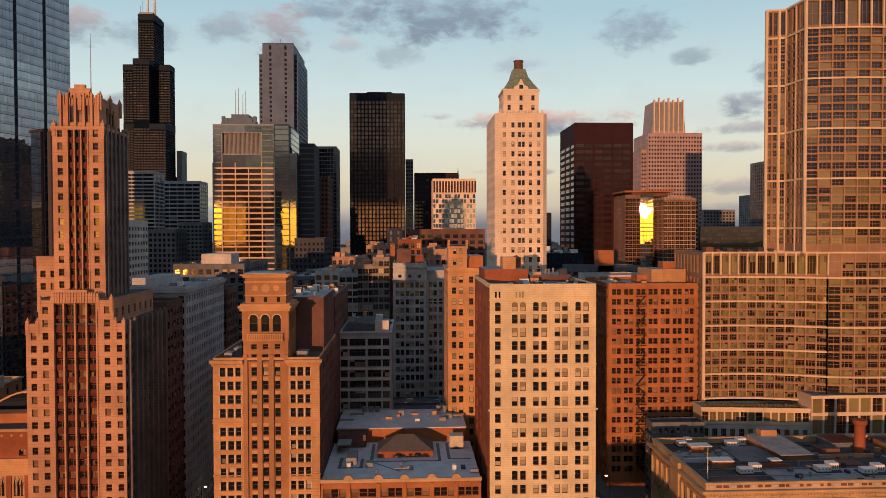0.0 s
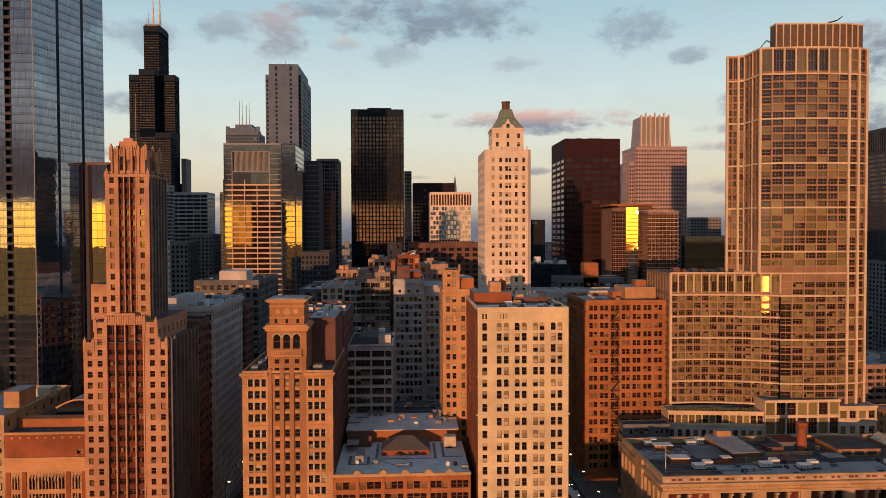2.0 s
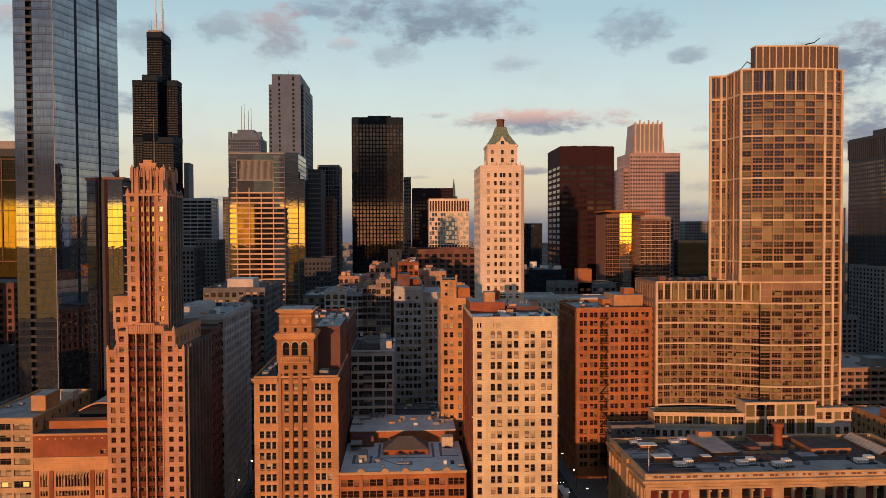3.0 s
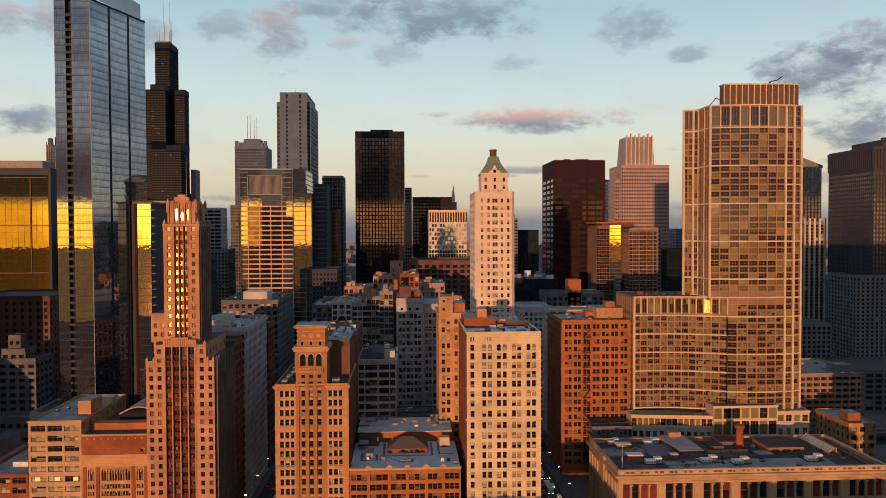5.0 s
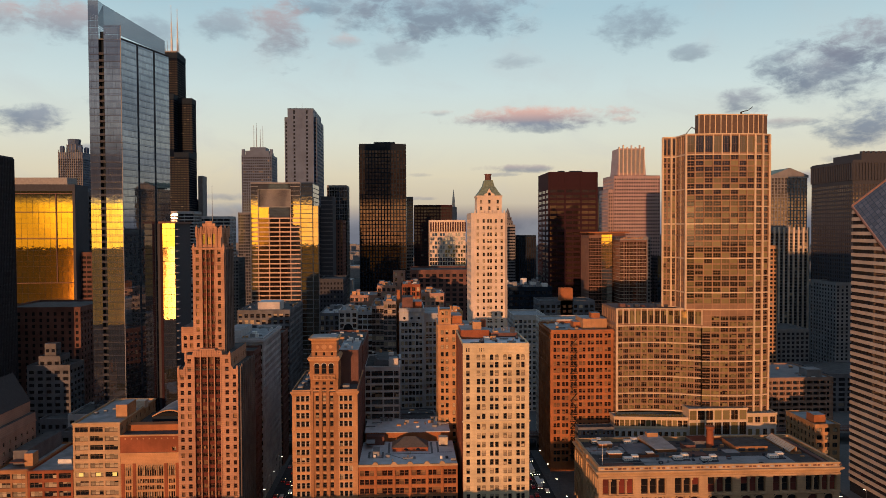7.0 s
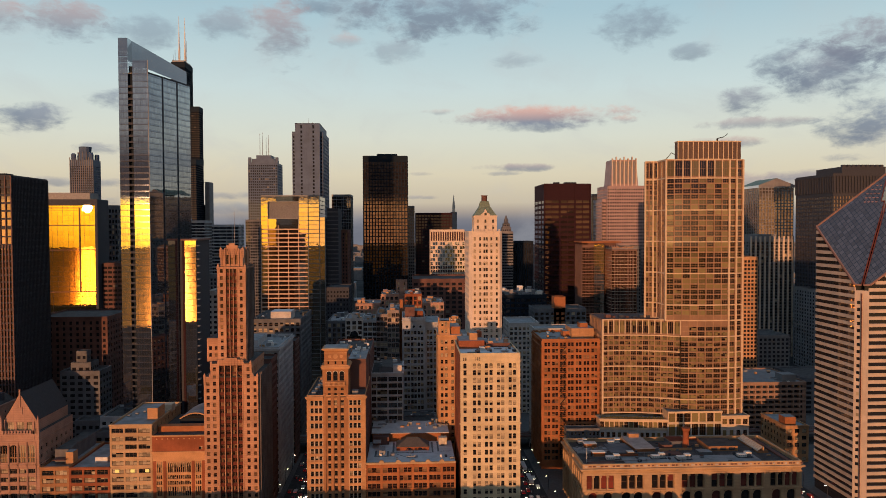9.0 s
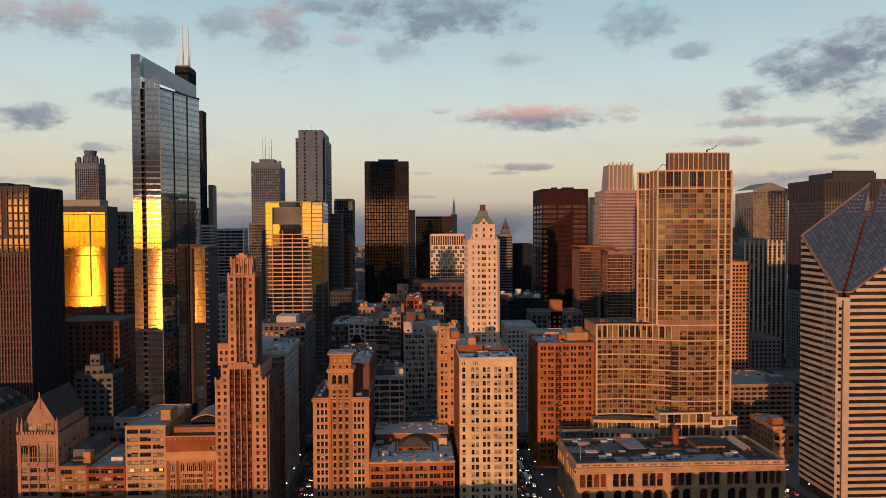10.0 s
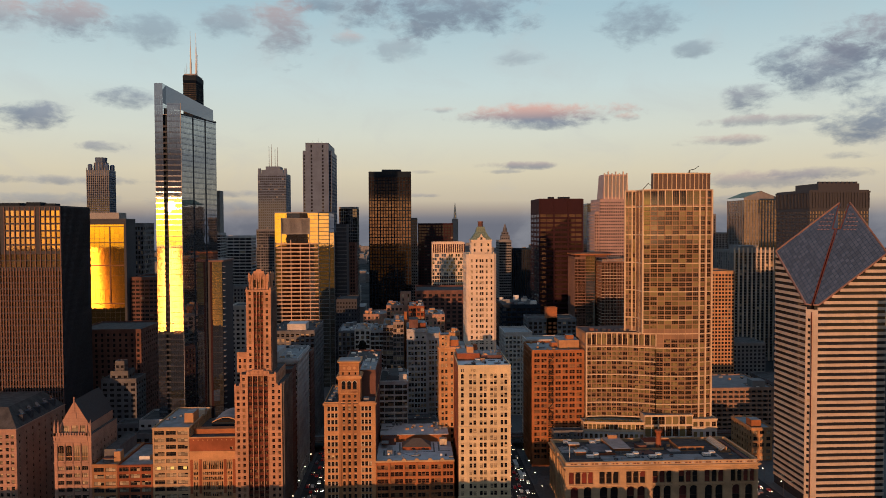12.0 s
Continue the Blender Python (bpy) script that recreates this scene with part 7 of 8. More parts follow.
def gabled_club():
    """Narrow Gothic club house with steep gable and pinnacles."""
    x0, x1, y0, y1, z = -201.4, -181.2, 204.0, 240.0, 49.0
    B = Building("club_house", "narrow gothic stone club house with a steep gable and pinnacles", "club house", -190, 220, ROSE, 0.4)
    B.split = True
    F = rect(x0, x1, y0, y1)
    L = x1 - x0
    bays = cols_at([3.6, 7.95, 12.3, 16.6], 3.3)
    B.face(F[0], F[1], 0, 33.6, bays, rows_of(0, 8, 4.05, 1.1, 3.3), "triple")
    B.face(F[0], F[1], 33.6, z, bays, [(34.8, 43.2)], "arch")
    for a, b in bays:
        for u in (a - 0.35, b + 0.35):
            B.part("buttress", MB().box(x0 + u - 0.22, x0 + u + 0.22, y0 - 0.3, y0 + 0.05, 0.3, 44.5), ROSE)
        for u in (a + (b - a) / 3, a + 2 * (b - a) / 3):
            B.part("mullion", MB().box(x0 + u - 0.09, x0 + u + 0.09, y0 + 0.12, y0 + 0.3, 34.8, 42.6), TAN)
        B.part("transom", MB().box(x0 + a, x0 + b, y0 + 0.12, y0 + 0.32, 36.9, 37.3), TAN)
    B.face(F[1], F[2], 0, z, even(36, 7, 1.6), rows_of(0, 11, 3.9, 1.2, 3.0), "hung", False)
    B.face(F[2], F[3], 0, z)
    B.face(F[3], F[0], 0, z, even(36, 7, 1.6), rows_of(0, 11, 3.9, 1.2, 3.0), "hung", False)
    g = MB()
    gy0, gy1 = y0 + 3.0, y1
    xa, xb = x0 + 2.4, x1 - 2.4
    mid = (xa + xb) / 2
    B.face((xa, gy0), (xb, gy0), 48.8, 54.6, cols_at([2.9, 7.7, 12.5], 3.6), [(49.6, 53.6)], "triple")
    g.poly([(xa, gy0, 54.6), (xb, gy0, 54.6), (mid, gy0, 67.6)])
    g.poly([(xb, gy1, 54.6), (xa, gy1, 54.6), (mid, gy1, 67.6)])
    g.quad((xb, gy0, 48.8), (xb, gy1, 48.8), (xb, gy1, 54.6), (xb, gy0, 54.6))
    g.quad((xa, gy1, 48.8), (xa, gy0, 48.8), (xa, gy0, 54.6), (xa, gy1, 54.6))
    B.part("gable", g, ROSE)
    r = MB()
    r.quad((xb + 0.3, gy0 - 0.2, 54.3), (xb + 0.3, gy1, 54.3), (mid, gy1, 68.0), (mid, gy0 - 0.2, 68.0))
    r.quad((xa - 0.3, gy1, 54.3), (xa - 0.3, gy0 - 0.2, 54.3), (mid, gy0 - 0.2, 68.0), (mid, gy1, 68.0))
    B.part("pitched_roof", r, plain("slates", (0.045, 0.042, 0.045), 0.7))
    B.part("roof", MB().prism(inset(F, 0.1), 48.4, 48.9), DARKROOF)
    B.part("gable_panel", MB().box(mid - 1.2, mid + 1.2, gy0 - 0.25, gy0, 57.5, 61.0).box(mid - 0.3, mid + 0.3, gy0 - 0.4, gy0, 61, 69.6), ROSE)
    bal = MB().box(x0 - 0.3, x1 + 0.3, y0 - 0.4, y0 + 0.3, 47.8, 48.6)
    for k in range(14):
        bal.box(x0 + k * 1.45, x0 + k * 1.45 + 0.8, y0 - 0.3, y0 + 0.2, 48.6, 50.4)
    B.part("parapet", bal, ROSE)
    for x in (x0 + 0.4, xa, xb, x1 - 0.4):
        B.part("pinnacle", MB().box(x - 0.5, x + 0.5, y0 - 0.3, y0 + 0.7, 46, 54.0).cyl(x, y0 + 0.2, 54.0, 57.6, 0.6, 0.06, n=6), ROSE)
    B.band(F, 33.4, 0.5, 0.3, name="belt_course")
    B.band(F, 44.6, 0.6, 0.3, name="belt_course")
    B.done()


def small_front(name, label, x0, x1, y1, z, wall, bays, per, rows, ww, y0=204.0, roof=None, style="double", depth=0.35):
    B = Building(name, label, "commercial building", (x0 + x1) / 2, (y0 + y1) / 2, wall, depth)
    F = rect(x0, x1, y0, y1)
    L = x1 - x0
    cs = []
    for a, b in even(L, bays, L / bays * 0.86, 0.5):
        s = (b - a) / per
        cs += [(a + s * i + s * (1 - ww) / 2, a + s * (i + 1) - s * (1 - ww) / 2) for i in range(per)]
    B.face(F[0], F[1], 0, z, cs, rows, style)
    B.face(F[1], F[2], 0, z, even(y1 - y0, 8, 1.6), rows, "hung", False)
    B.face(F[2], F[3], 0, z)
    B.face(F[3], F[0], 0, z, even(y1 - y0, 8, 1.6), rows, "hung", False)
    B.roof(F, z, 0.9, roof or GREYROOF, cornice=0.4)
    return B


def south_row():
    B = small_front("commercial_building", "low tan terra cotta commercial building with wide windows", -181.1, -167.4, 246, 31.6, TAN_DARK, 2, 1, rows_of(0, 8, 3.9, 0.9, 3.2), 0.94, style="triple")
    B.box("roof_house", -177.5, -171, 212, 244, 31.4, 38.5, DARKSTONE, "", DARKROOF)
    B.box("roof_house", -171.0, -167.4, 209, 214, 31.4, 38.0, TAN, "tan lift house", GREYROOF)
    B.box("canopy", -176.5, -170.5, 207, 211, 34.4, 34.9, BROWNBRICK)
    B.done()
    B = small_front("commercial_building", "small dark red brick commercial building with wide windows", -167.3, -148.0, 246, 31.0, BRICK, 3, 1, rows_of(0, 8, 3.9, 0.9, 3.2), 0.94, style="triple")
    B.box("roof_unit", -159, -153, 214, 219, 30.9, 33.6, WHITEPAINT, "white roof unit", GREYROOF)
    B.done()
    B = small_front("commercial_building", "pale stone loft building with three wide window bays", -147.8, -127.7, 250, 51.6, LIME, 3, 1, rows_of(0, 13, 3.95, 0.9, 3.1), 0.96, style="triple")
    B.box("roof_house", -133.5, -128.5, 215, 226, 51.4, 57.6, TAN, "tan stair house", GREYROOF)
    B.box("roof_unit", -132, -127, 233, 238, 51.4, 55.0, PALEFRAME)
    for u in (2.2, 9.6, 16.6):
        B.box("lit_window", -147.8 + u, -147.8 + u + 1.9, 204.2, 204.3, 3.95 * 7 + 1.2, 3.95 * 7 + 2.7, LITROOM, "lit window")
    for k in range(5):
        B.box("roof_unit", -146 + 2.6 * k, -144.6 + 2.6 * k, 222 + 4 * k, 224 + 4 * k, 51.4, 52.6, MIDMETAL)
    B.done()
    # terra cotta front with pointed tracery and a brick attic
    B = Building("commercial_building", "terra cotta commercial front with gothic tracery windows and a brick attic", "commercial building", -115, 225, TAN, 0.5)
    x0, x1, y0, y1 = -127.6, -102.3, 204.0, 246.0
    F = rect(x0, x1, y0, y1)
    groups = [(2.0, 4.6, 3), (7.2, 18.4, 11), (20.6, 23.4, 3)]
    cs = []
    for a, b, n in groups:
        s = (b - a) / n
        cs += [(a + s * i + 0.12, a + s * (i + 1) - 0.12) for i in range(n)]
    B.face(F[0], F[1], 0, 38.6, cs, rows_of(0, 4, 4.2, 0.8, 3.2) + [(17.0, 21.6), (22.6, 24.4), (25.4, 27.2), (28.6, 33.4)], "arch")
    B.face(F[0], F[1], 38.6, 46.6, [(22.3, 24.0)], [(39.6, 41.2)], "double", wm=1)
    B.face(F[1], F[2], 0, 46.6)
    B.face(F[2], F[3], 0, 46.6)
    B.face(F[3], F[0], 0, 46.6)
    for u in (1.0, 5.9, 19.5, 24.4):
        B.part("pier", MB().box(x0 + u - 0.7, x0 + u + 0.7, y0 - 0.25, y0 + 0.05, 15, 34.2), BRICK)
    for a, b, n in groups:
        s = (b - a) / n
        for i in range(n):
            xx = x0 + a + s * i
            B.part("tracery", MB().bar((xx, y0 - 0.05, 31.4), (xx + s / 2, y0 - 0.05, 34.0), 0.18).bar((xx + s, y0 - 0.05, 31.4), (xx + s / 2, y0 - 0.05, 34.0), 0.18), LIME)
    B.part("cornice", MB().box(x0 - 0.2, x1 + 0.2, y0 - 0.7, y0 + 0.1, 38.2, 39.0).box(x0, x1, y0 - 0.35, y0 + 0.1, 37.4, 38.2).box(x0, x1, y0 - 0.3, y0 + 0.4, 46.2, 46.9), TAN)
    for k in range(9):
        cx = x0 + 2.2 + k * 2.6
        n = 8
        B.part("rosette", MB().poly([(cx + 0.35 * math.cos(6.28319 * i / n), y0 - 0.06, 45.1 + 0.35 * math.sin(6.28319 * i / n)) for i in range(n)]), TAN)
    B.part("roof", MB().prism(inset(F, 0.1), 46.2, 46.6), DARKROOF)
    B.part("attic", MB().box(x0 + 0.5, x1, 211, 216, 46.6, 49.4), ORANGEBRICK)
    vault = MB()
    n = 10
    vx0, vx1 = -119.5, -103.5
    pts = [(vx0 + (vx1 - vx0) * i / n, 50.6 + 2.8 * math.sin(math.pi * i / n)) for i in range(n + 1)]
    for (xa, za), (xb, zb) in zip(pts, pts[1:]):
        vault.quad((xa, 221, za), (xb, 221, zb), (xb, 244, zb), (xa, 244, za))
    vault.poly([(vx0, 221, 50.6)] + [(x, 221, z) for x, z in reversed(pts)][:-1], 1)
    B.part("vaulted_roof", vault, [GREYROOF, PANES_DARK], "grey barrel-vaulted penthouse roof")
    rim = MB()
    for (xa, za), (xb, zb) in zip(pts, pts[1:]):
        rim.bar((xa, 220.9, za), (xb, 220.9, zb), 0.5)
    B.part("vault_rim", rim, TAN)
    B.part("penthouse_wall", MB().box(vx0, vx1, 221.1, 244, 46.4, 50.6), BLACKSTEEL)
    B.done([BRICK])
    # hotel with mansard at the southern end
    B = small_front("hotel_building", "pale brick hotel with a dark mansard roof and dormers", -272.0, -221.6, 262, 52.0, ROSE, 8, 2, rows_of(0, 14, 3.6, 1.0, 2.9), 0.62, style="hung")
    mz = MB()
    C = rect(-272.0, -221.6, 204.5, 262)
    D = inset(C, 9.0)
    for i in range(4):
        j = (i + 1) % 4
        mz.quad((*C[i], 52.6), (*C[j], 52.6), (*D[j], 63.0), (*D[i], 63.0))
    mz.poly([(*p, 63.0) for p in D])
    B.part("mansard_roof", mz, DARKROOF, "dark mansard roof")
    for k in range(5):
        yy = 214 + 9 * k
        B.part("dormer", MB().box(-228.0, -223.0, yy, yy + 3, 53, 58.4), DARKMETAL)
        sk = MB()
        sk.quad((-224.6, yy + 4, 56.4), (-224.6, yy + 7, 56.4), (-227.6, yy + 7, 59.9), (-227.6, yy + 4, 59.9))
        B.part("rooflight", sk, MIRROR)
    B.done()


legacy_tower()
dark_slab()
gold_glass_block()
willis_tower()
stepped_spire_tower()
glass_fronted_hall()
sawtooth_tower()
antenna_tower()
black_grid_tower()
red_top_block()
rust_steel_tower()
pink_granite_tower()
amber_condo_tower()
diamond_tower()
gabled_club()
south_row()

# ---------------- second row and mid distance ----------------


def second_row():
    # south side of the first street
    B = tower("office_building", "dark brown brick office block in shade", -100, -75.6, 235.4, 251.6, 77.0, BROWNBRICK, 7, 5, 20, category="office building", style="hung", parapet=1.0)
    B.done()
    B = tower("office_building", "long grey stone office block with close rows of windows", -104, -74.6, 252, 303, 80.4, GREYSTONE, 9, 17, 21, category="office building", style="hung", parapet=1.4, roof=GREYROOF, ww=0.55)
    B.band(rect(-104, -74.6, 252, 303), 79.6, 1.4, 0.8)
    clutter(B, -102, -76, 254, 301, 80.4, 24, 20)
    B.box("roof_house", -96, -88, 262, 290, 80.4, 84.0, GREYSTONE, "", GREYROOF)
    B.done()
    B = tower("office_building", "dark brick office block beyond the grey stone one", -104, -73.5, 304, 322, 76, BROWNBRICK, 9, 6, 20, category="office building", style="hung", parapet=1.0, roof=DARKROOF)
    B.done()
    B = tower("office_building", "dark stone office block west of the elevated railway", -110, -77, 352, 410, 84, DARKSTONE, 9, 15, 21, category="office building", style="hung", parapet=1.0, roof=DARKROOF)
    clutter(B, -108, -79, 354, 408, 84, 26, 21)
    B.box("roof_house", -98, -84, 356, 372, 84, 89.5, PALESTONE, "pale roof house", PALEROOF)
    B.done()
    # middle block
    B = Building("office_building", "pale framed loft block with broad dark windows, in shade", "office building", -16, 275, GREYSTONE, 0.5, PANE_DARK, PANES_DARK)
    F = rect(-24.6, -6.4, 263, 300)
    rr = rows_of(25, 10, 3.75, 0.7, 3.2)
    B.face(F[0], F[1], 0, 63.6, [(0.5, 3.0), (3.6, 9.3), (10.1, 14.9), (15.4, 17.8)], rr, "triple")
    for k in (1, 2, 3):
        B.face(F[k], F[(k + 1) % 4], 0, 63.6)
    for k in range(10):
        B.part("floor_band", MB().box(-24.8, -6.2, 262.6, 263.05, 25 + 3.75 * k - 0.35, 25 + 3.75 * k + 0.25), PALESTONE)
    B.roof(F, 63.6, 0.9, DARKROOF, cornice=0.5)
    clutter(B, -23, -8, 265, 298, 66.4, 12, 22)
    B.box("roof_house", -20, -8, 270, 296, 63.5, 66.4, DARKSTONE, "", DARKROOF)
    B.box("roof_house", -12, -7, 266, 272, 63.5, 68.0, PALESTONE, "", GREYROOF)
    B.done()
    B = Building("office_building", "grey stone office block with round attic windows and many sash windows", "office building", 3, 370, GREYSTONE, 0.4)
    F = rect(-7.3, 8.8, 353, 392)
    rows = [(74.4 - 4.03 * k - 1.25, 74.4 - 4.03 * k + 1.25) for k in range(15)][::-1]
    B.face(F[0], F[1], 0, 83.8, cols_at([2.2, 4.4, 6.95, 9.1, 11.5, 13.75], 1.75), rows)
    for k in (1, 2, 3):
        B.face(F[k], F[(k + 1) % 4], 0, 83.8)
    for u in (3.3, 8.0, 12.6):
        B.part("round_window", MB().poly([(-7.3 + u + 0.85 * math.cos(6.28319 * i / 12), 352.94, 78.6 + 0.85 * math.sin(6.28319 * i / 12)) for i in range(12)]), PANES_DARK)
    for zz, o in ((76.6, 0.3), (82.6, 0.6), (60.2, 0.25)):
        B.part("belt_course", MB().box(-7.3 - o, 8.8, 353 - o, 353.1, zz, zz + 0.5), GREYSTONE)
    for u in (0.6, 5.65, 10.3, 15.4):
        B.part("pier", MB().box(-7.3 + u - 0.35, -7.3 + u + 0.35, 352.75, 353.05, 10, 76.5), GREYSTONE)
    B.roof(F, 83.8, 1.2, GREYROOF)
    B.box("roof_house", -5.5, 1.5, 360, 376, 83.7, 91.4, BROWNBRICK, "", DARKROOF)
    B.box("roof_house", 1.5, 7.5, 366, 382, 83.7, 88.0, BRICK, "", GREYROOF)
    clutter(B, -6, 7, 354, 358, 83.8, 6, 31)
    G = rect(8.8, 18.5, 356, 392)
    B.face(G[0], G[1], 0, 81.3, cols_at([2.0, 4.15, 6.75], 1.6), rows, "hung")
    B.face(G[3], G[0], 0, 81.3)
    B.part("roof", MB().prism(G, 80.9, 81.3), GREYROOF)
    B.band(G, 66.0, 0.5, 0.4)
    B.band(G, 80.4, 0.9, 0.6)
    B.done()
    # narrow sunlit block with fire escape
    B = Building("office_building", "narrow tan terra cotta block with a fire escape beside it", "office building", 20, 270, TAN, 0.4)
    F = rect(13.6, 26.6, 253, 281)
    rows = [(83.4 - 3.75 * k - 1.1, 83.4 - 3.75 * k + 1.1) for k in range(16)][::-1]
    B.face(F[0], F[1], 0, 87.4, cols_at([2.1, 4.5, 8.0, 10.6], 1.5), rows)
    B.face(F[1], F[2], 0, 87.4)
    B.face(F[2], F[3], 0, 87.4)
    B.face(F[3], F[0], 0, 87.4, even(28, 6, 1.3), rows, "hung", False)
    T = rect(13.8, 20.2, 253.4, 262)
    for k in range(4):
        B.face(T[k], T[(k + 1) % 4], 87.0, 95.4, cols_at([2.2, 4.2], 1.2), [(88.4, 90.6), (92.2, 94.2)] if k == 0 else (), "hung", k == 0)
    B.part("roof", MB().prism(T, 95.0, 95.4).prism(inset(F, 0.05), 87.0, 87.4), GREYROOF)
    B.band(F, 86.4, 1.0, 0.5)
    B.band(T, 90.9, 0.4, 0.3)
    for x in (13.9, 20.1):
        B.part("finial", MB().box(x - 0.4, x + 0.4, 253, 253.8, 94, 97), TAN)
    B.box("roof_house", 20.4, 26.0, 256, 272, 87.3, 91.5, ORANGEBRICK, "", GREYROOF)
    for k in range(14):
        zz = 82 - 3.75 * k
        b = MB().box(24.2, 26.4, 251.8, 252.95, zz - 0.1, zz).box(24.2, 26.4, 251.78, 251.84, zz + 0.9, zz + 0.98).bar((24.3, 252.3, zz), (26.3, 252.3, zz - 3.75), 0.22)
        B.part("fire_escape_flight", b, IRON)
    B.done()
    B = tower("office_building", "dark low roofs with plant between taller blocks", -24.3, 13.4, 301, 322, 27.0, DARKSTONE, 8, 4, 7, category="office building", parapet=0.8)
    clutter(B, -22, 12, 302, 320, 27.0, 18, 23)
    B.done()
    B = tower("office_building", "low dark building behind the brick block", -6.3, 13.2, 263, 300, 29.5, DARKSTONE, 5, 6, 8, category="office building", parapet=0.8)
    B.box("roof_house", 8.0, 11.0, 266, 270, 29.5, 34.0, TAN)
    B.done()
    # brick and stone row along the next street, with sunlit tops
    rnd = random.Random(8)
    for x0, x1, y0, y1, z, wall, nf, lab in ((-50.8, -37.6, 405, 440, 77.6, PALESTONE, 3, "pale stone block with a tall arched window, in shade"), (-37.4, -27.0, 405, 440, 76.4, GREYSTONE, 3, "grey framed loft block in shade"),
                                             (-27.0, -18.5, 396, 440, 81.5, LOFTSTONE, 3, "grey-brown loft block in shade"), (-18.3, -9.7, 382, 430, 86.0, LOFTSTONE, 3, "grey-brown loft block with sunlit upper wall"),
                                             (-46.5, -26.0, 454, 490, 83.8, ROSE, 6, "rose stone block with sunlit top storeys"), (-26.0, -11.0, 462, 492, 90.6, ROSE, 4, "rose brick block with sunlit top storeys"),
                                             (-5.8, 7.6, 420, 460, 94.6, BRICK, 4, "red brick office block with sunlit top"), (8.0, 24.0, 400, 440, 89.6, ROSE, 5, "rose stone block with sunlit top"),
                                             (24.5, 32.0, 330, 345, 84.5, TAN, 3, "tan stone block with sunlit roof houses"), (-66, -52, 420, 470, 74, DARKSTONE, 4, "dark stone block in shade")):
        B = tower("office_building", lab, x0, x1, y0, y1, z, wall, nf, 8, round(z / 3.8), category="office building", style="double", parapet=0.9, ww=0.84 if wall in (GREYSTONE, LOFTSTONE) else 0.62, wh=0.68, roof=GREYROOF)
        clutter(B, x0 + 1, x1 - 2, y0 + 1, y1 - 3, z, 12, int(z * 10))
        for k in range(4):
            xx, yy = rnd.uniform(x0 + 1, x1 - 5), rnd.uniform(y0 + 3, y1 - 8)
            B.box("roof_house", xx, xx + rnd.uniform(2, 4.5), yy, yy + rnd.uniform(3, 6), z, z + rnd.uniform(1.5, 4), rnd.choice((wall, TAN, MIDMETAL)), "", GREYROOF)
        if wall is PALESTONE:
            arch = [(x0 + 6.6 + 3.2 * math.cos(math.pi * i / 10), y0 - 0.1, 66.0 + 3.2 * math.sin(math.pi * i / 10)) for i in range(11)]
            B.part("arched_window", MB().poly([(x0 + 3.4, y0 - 0.1, 55.0), (x0 + 9.8, y0 - 0.1, 55.0)] + arch), PANES_DARK, "tall dark arched window")
            hood = MB()
            for p, q in zip(arch, arch[1:]):
                hood.bar(p, q, 0.7)
            B.part("arch_hood", hood, PALESTONE)
        B.done()
    B = Building("brick_shaft", "tall sunlit orange brick shaft between roofs", "chimney", -8.2, 398, ORANGEBRICK)
    B.part("shaft", MB().box(-9.5, -7.0, 396, 400, 0, 93.1), ORANGEBRICK)
    B.part("cap", MB().box(-9.7, -6.8, 395.7, 400.3, 93.1, 93.7), BROWNBRICK)
    B = tower("stair_tower", "rose stone water-tank tower on a roof", -13.5, -3.7, 477, 487, 101.4, ROSE, 2, 2, 26, category="roof tower", z0=90, ww=0.25, parapet=0.6)
    B.done()
    # north of the second street
    tower("office_building", "grey stone block behind the brick corner building", 76.6, 100.4, 420, 460, 70.4, PALESTONE, 7, 8, 18, category="office building", style="hung", roof=GREYROOF).done()
    tower("office_building", "pale office block behind the brick corner building", 80.0, 118, 324, 345, 79.5, PALESTONE, 9, 5, 20, category="office building", style="hung", roof=GREYROOF, parapet=1.0).done()
    B = tower("department_store", "broad dark glass store block with a cluttered roof", 88.0, 127, 530, 600, 82.5, BLACKSTEEL, 8, 10, 16, category="office building", panes=MIRROR_DARK, ww=0.8)
    for k in range(14):
        x = rnd.uniform(90, 120)
        y = rnd.uniform(535, 590)
        B.box("roof_unit", x, x + rnd.uniform(2, 6), y, y + rnd.uniform(2, 5), 82.4, 84 + rnd.uniform(0, 4), rnd.choice((MIDMETAL, WHITEPAINT, DARKMETAL)))
    B.done()
    tower("roof_tower", "brick lift tower on a low roof", 122, 132, 470, 480, 86, ORANGEBRICK, 2, 2, 22, category="roof tower", z0=200).done()
    tower("office_building", "dark low block beside the courthouse", 105, 150, 470, 500, 76, DARKSTONE, 10, 6, 19, category="office building").done()


second_row()

# ---------------- further towers between the main ones ----------------
def far_tower(name, label, x0, x1, y0, y1, z, wall, nf, ns, floors, ww, wh):
    """A plain high-rise of the middle distance."""
    panes = MIRROR_DARK if wall in (BLUEGLASS, BLACKSTEEL, MIDMETAL) else PANES_FAR
    tower(name, label, x0, x1, y0, y1, z - 1.2, wall, nf, ns, floors, ww=ww, wh=wh, panes=panes, parapet=1.2).done()


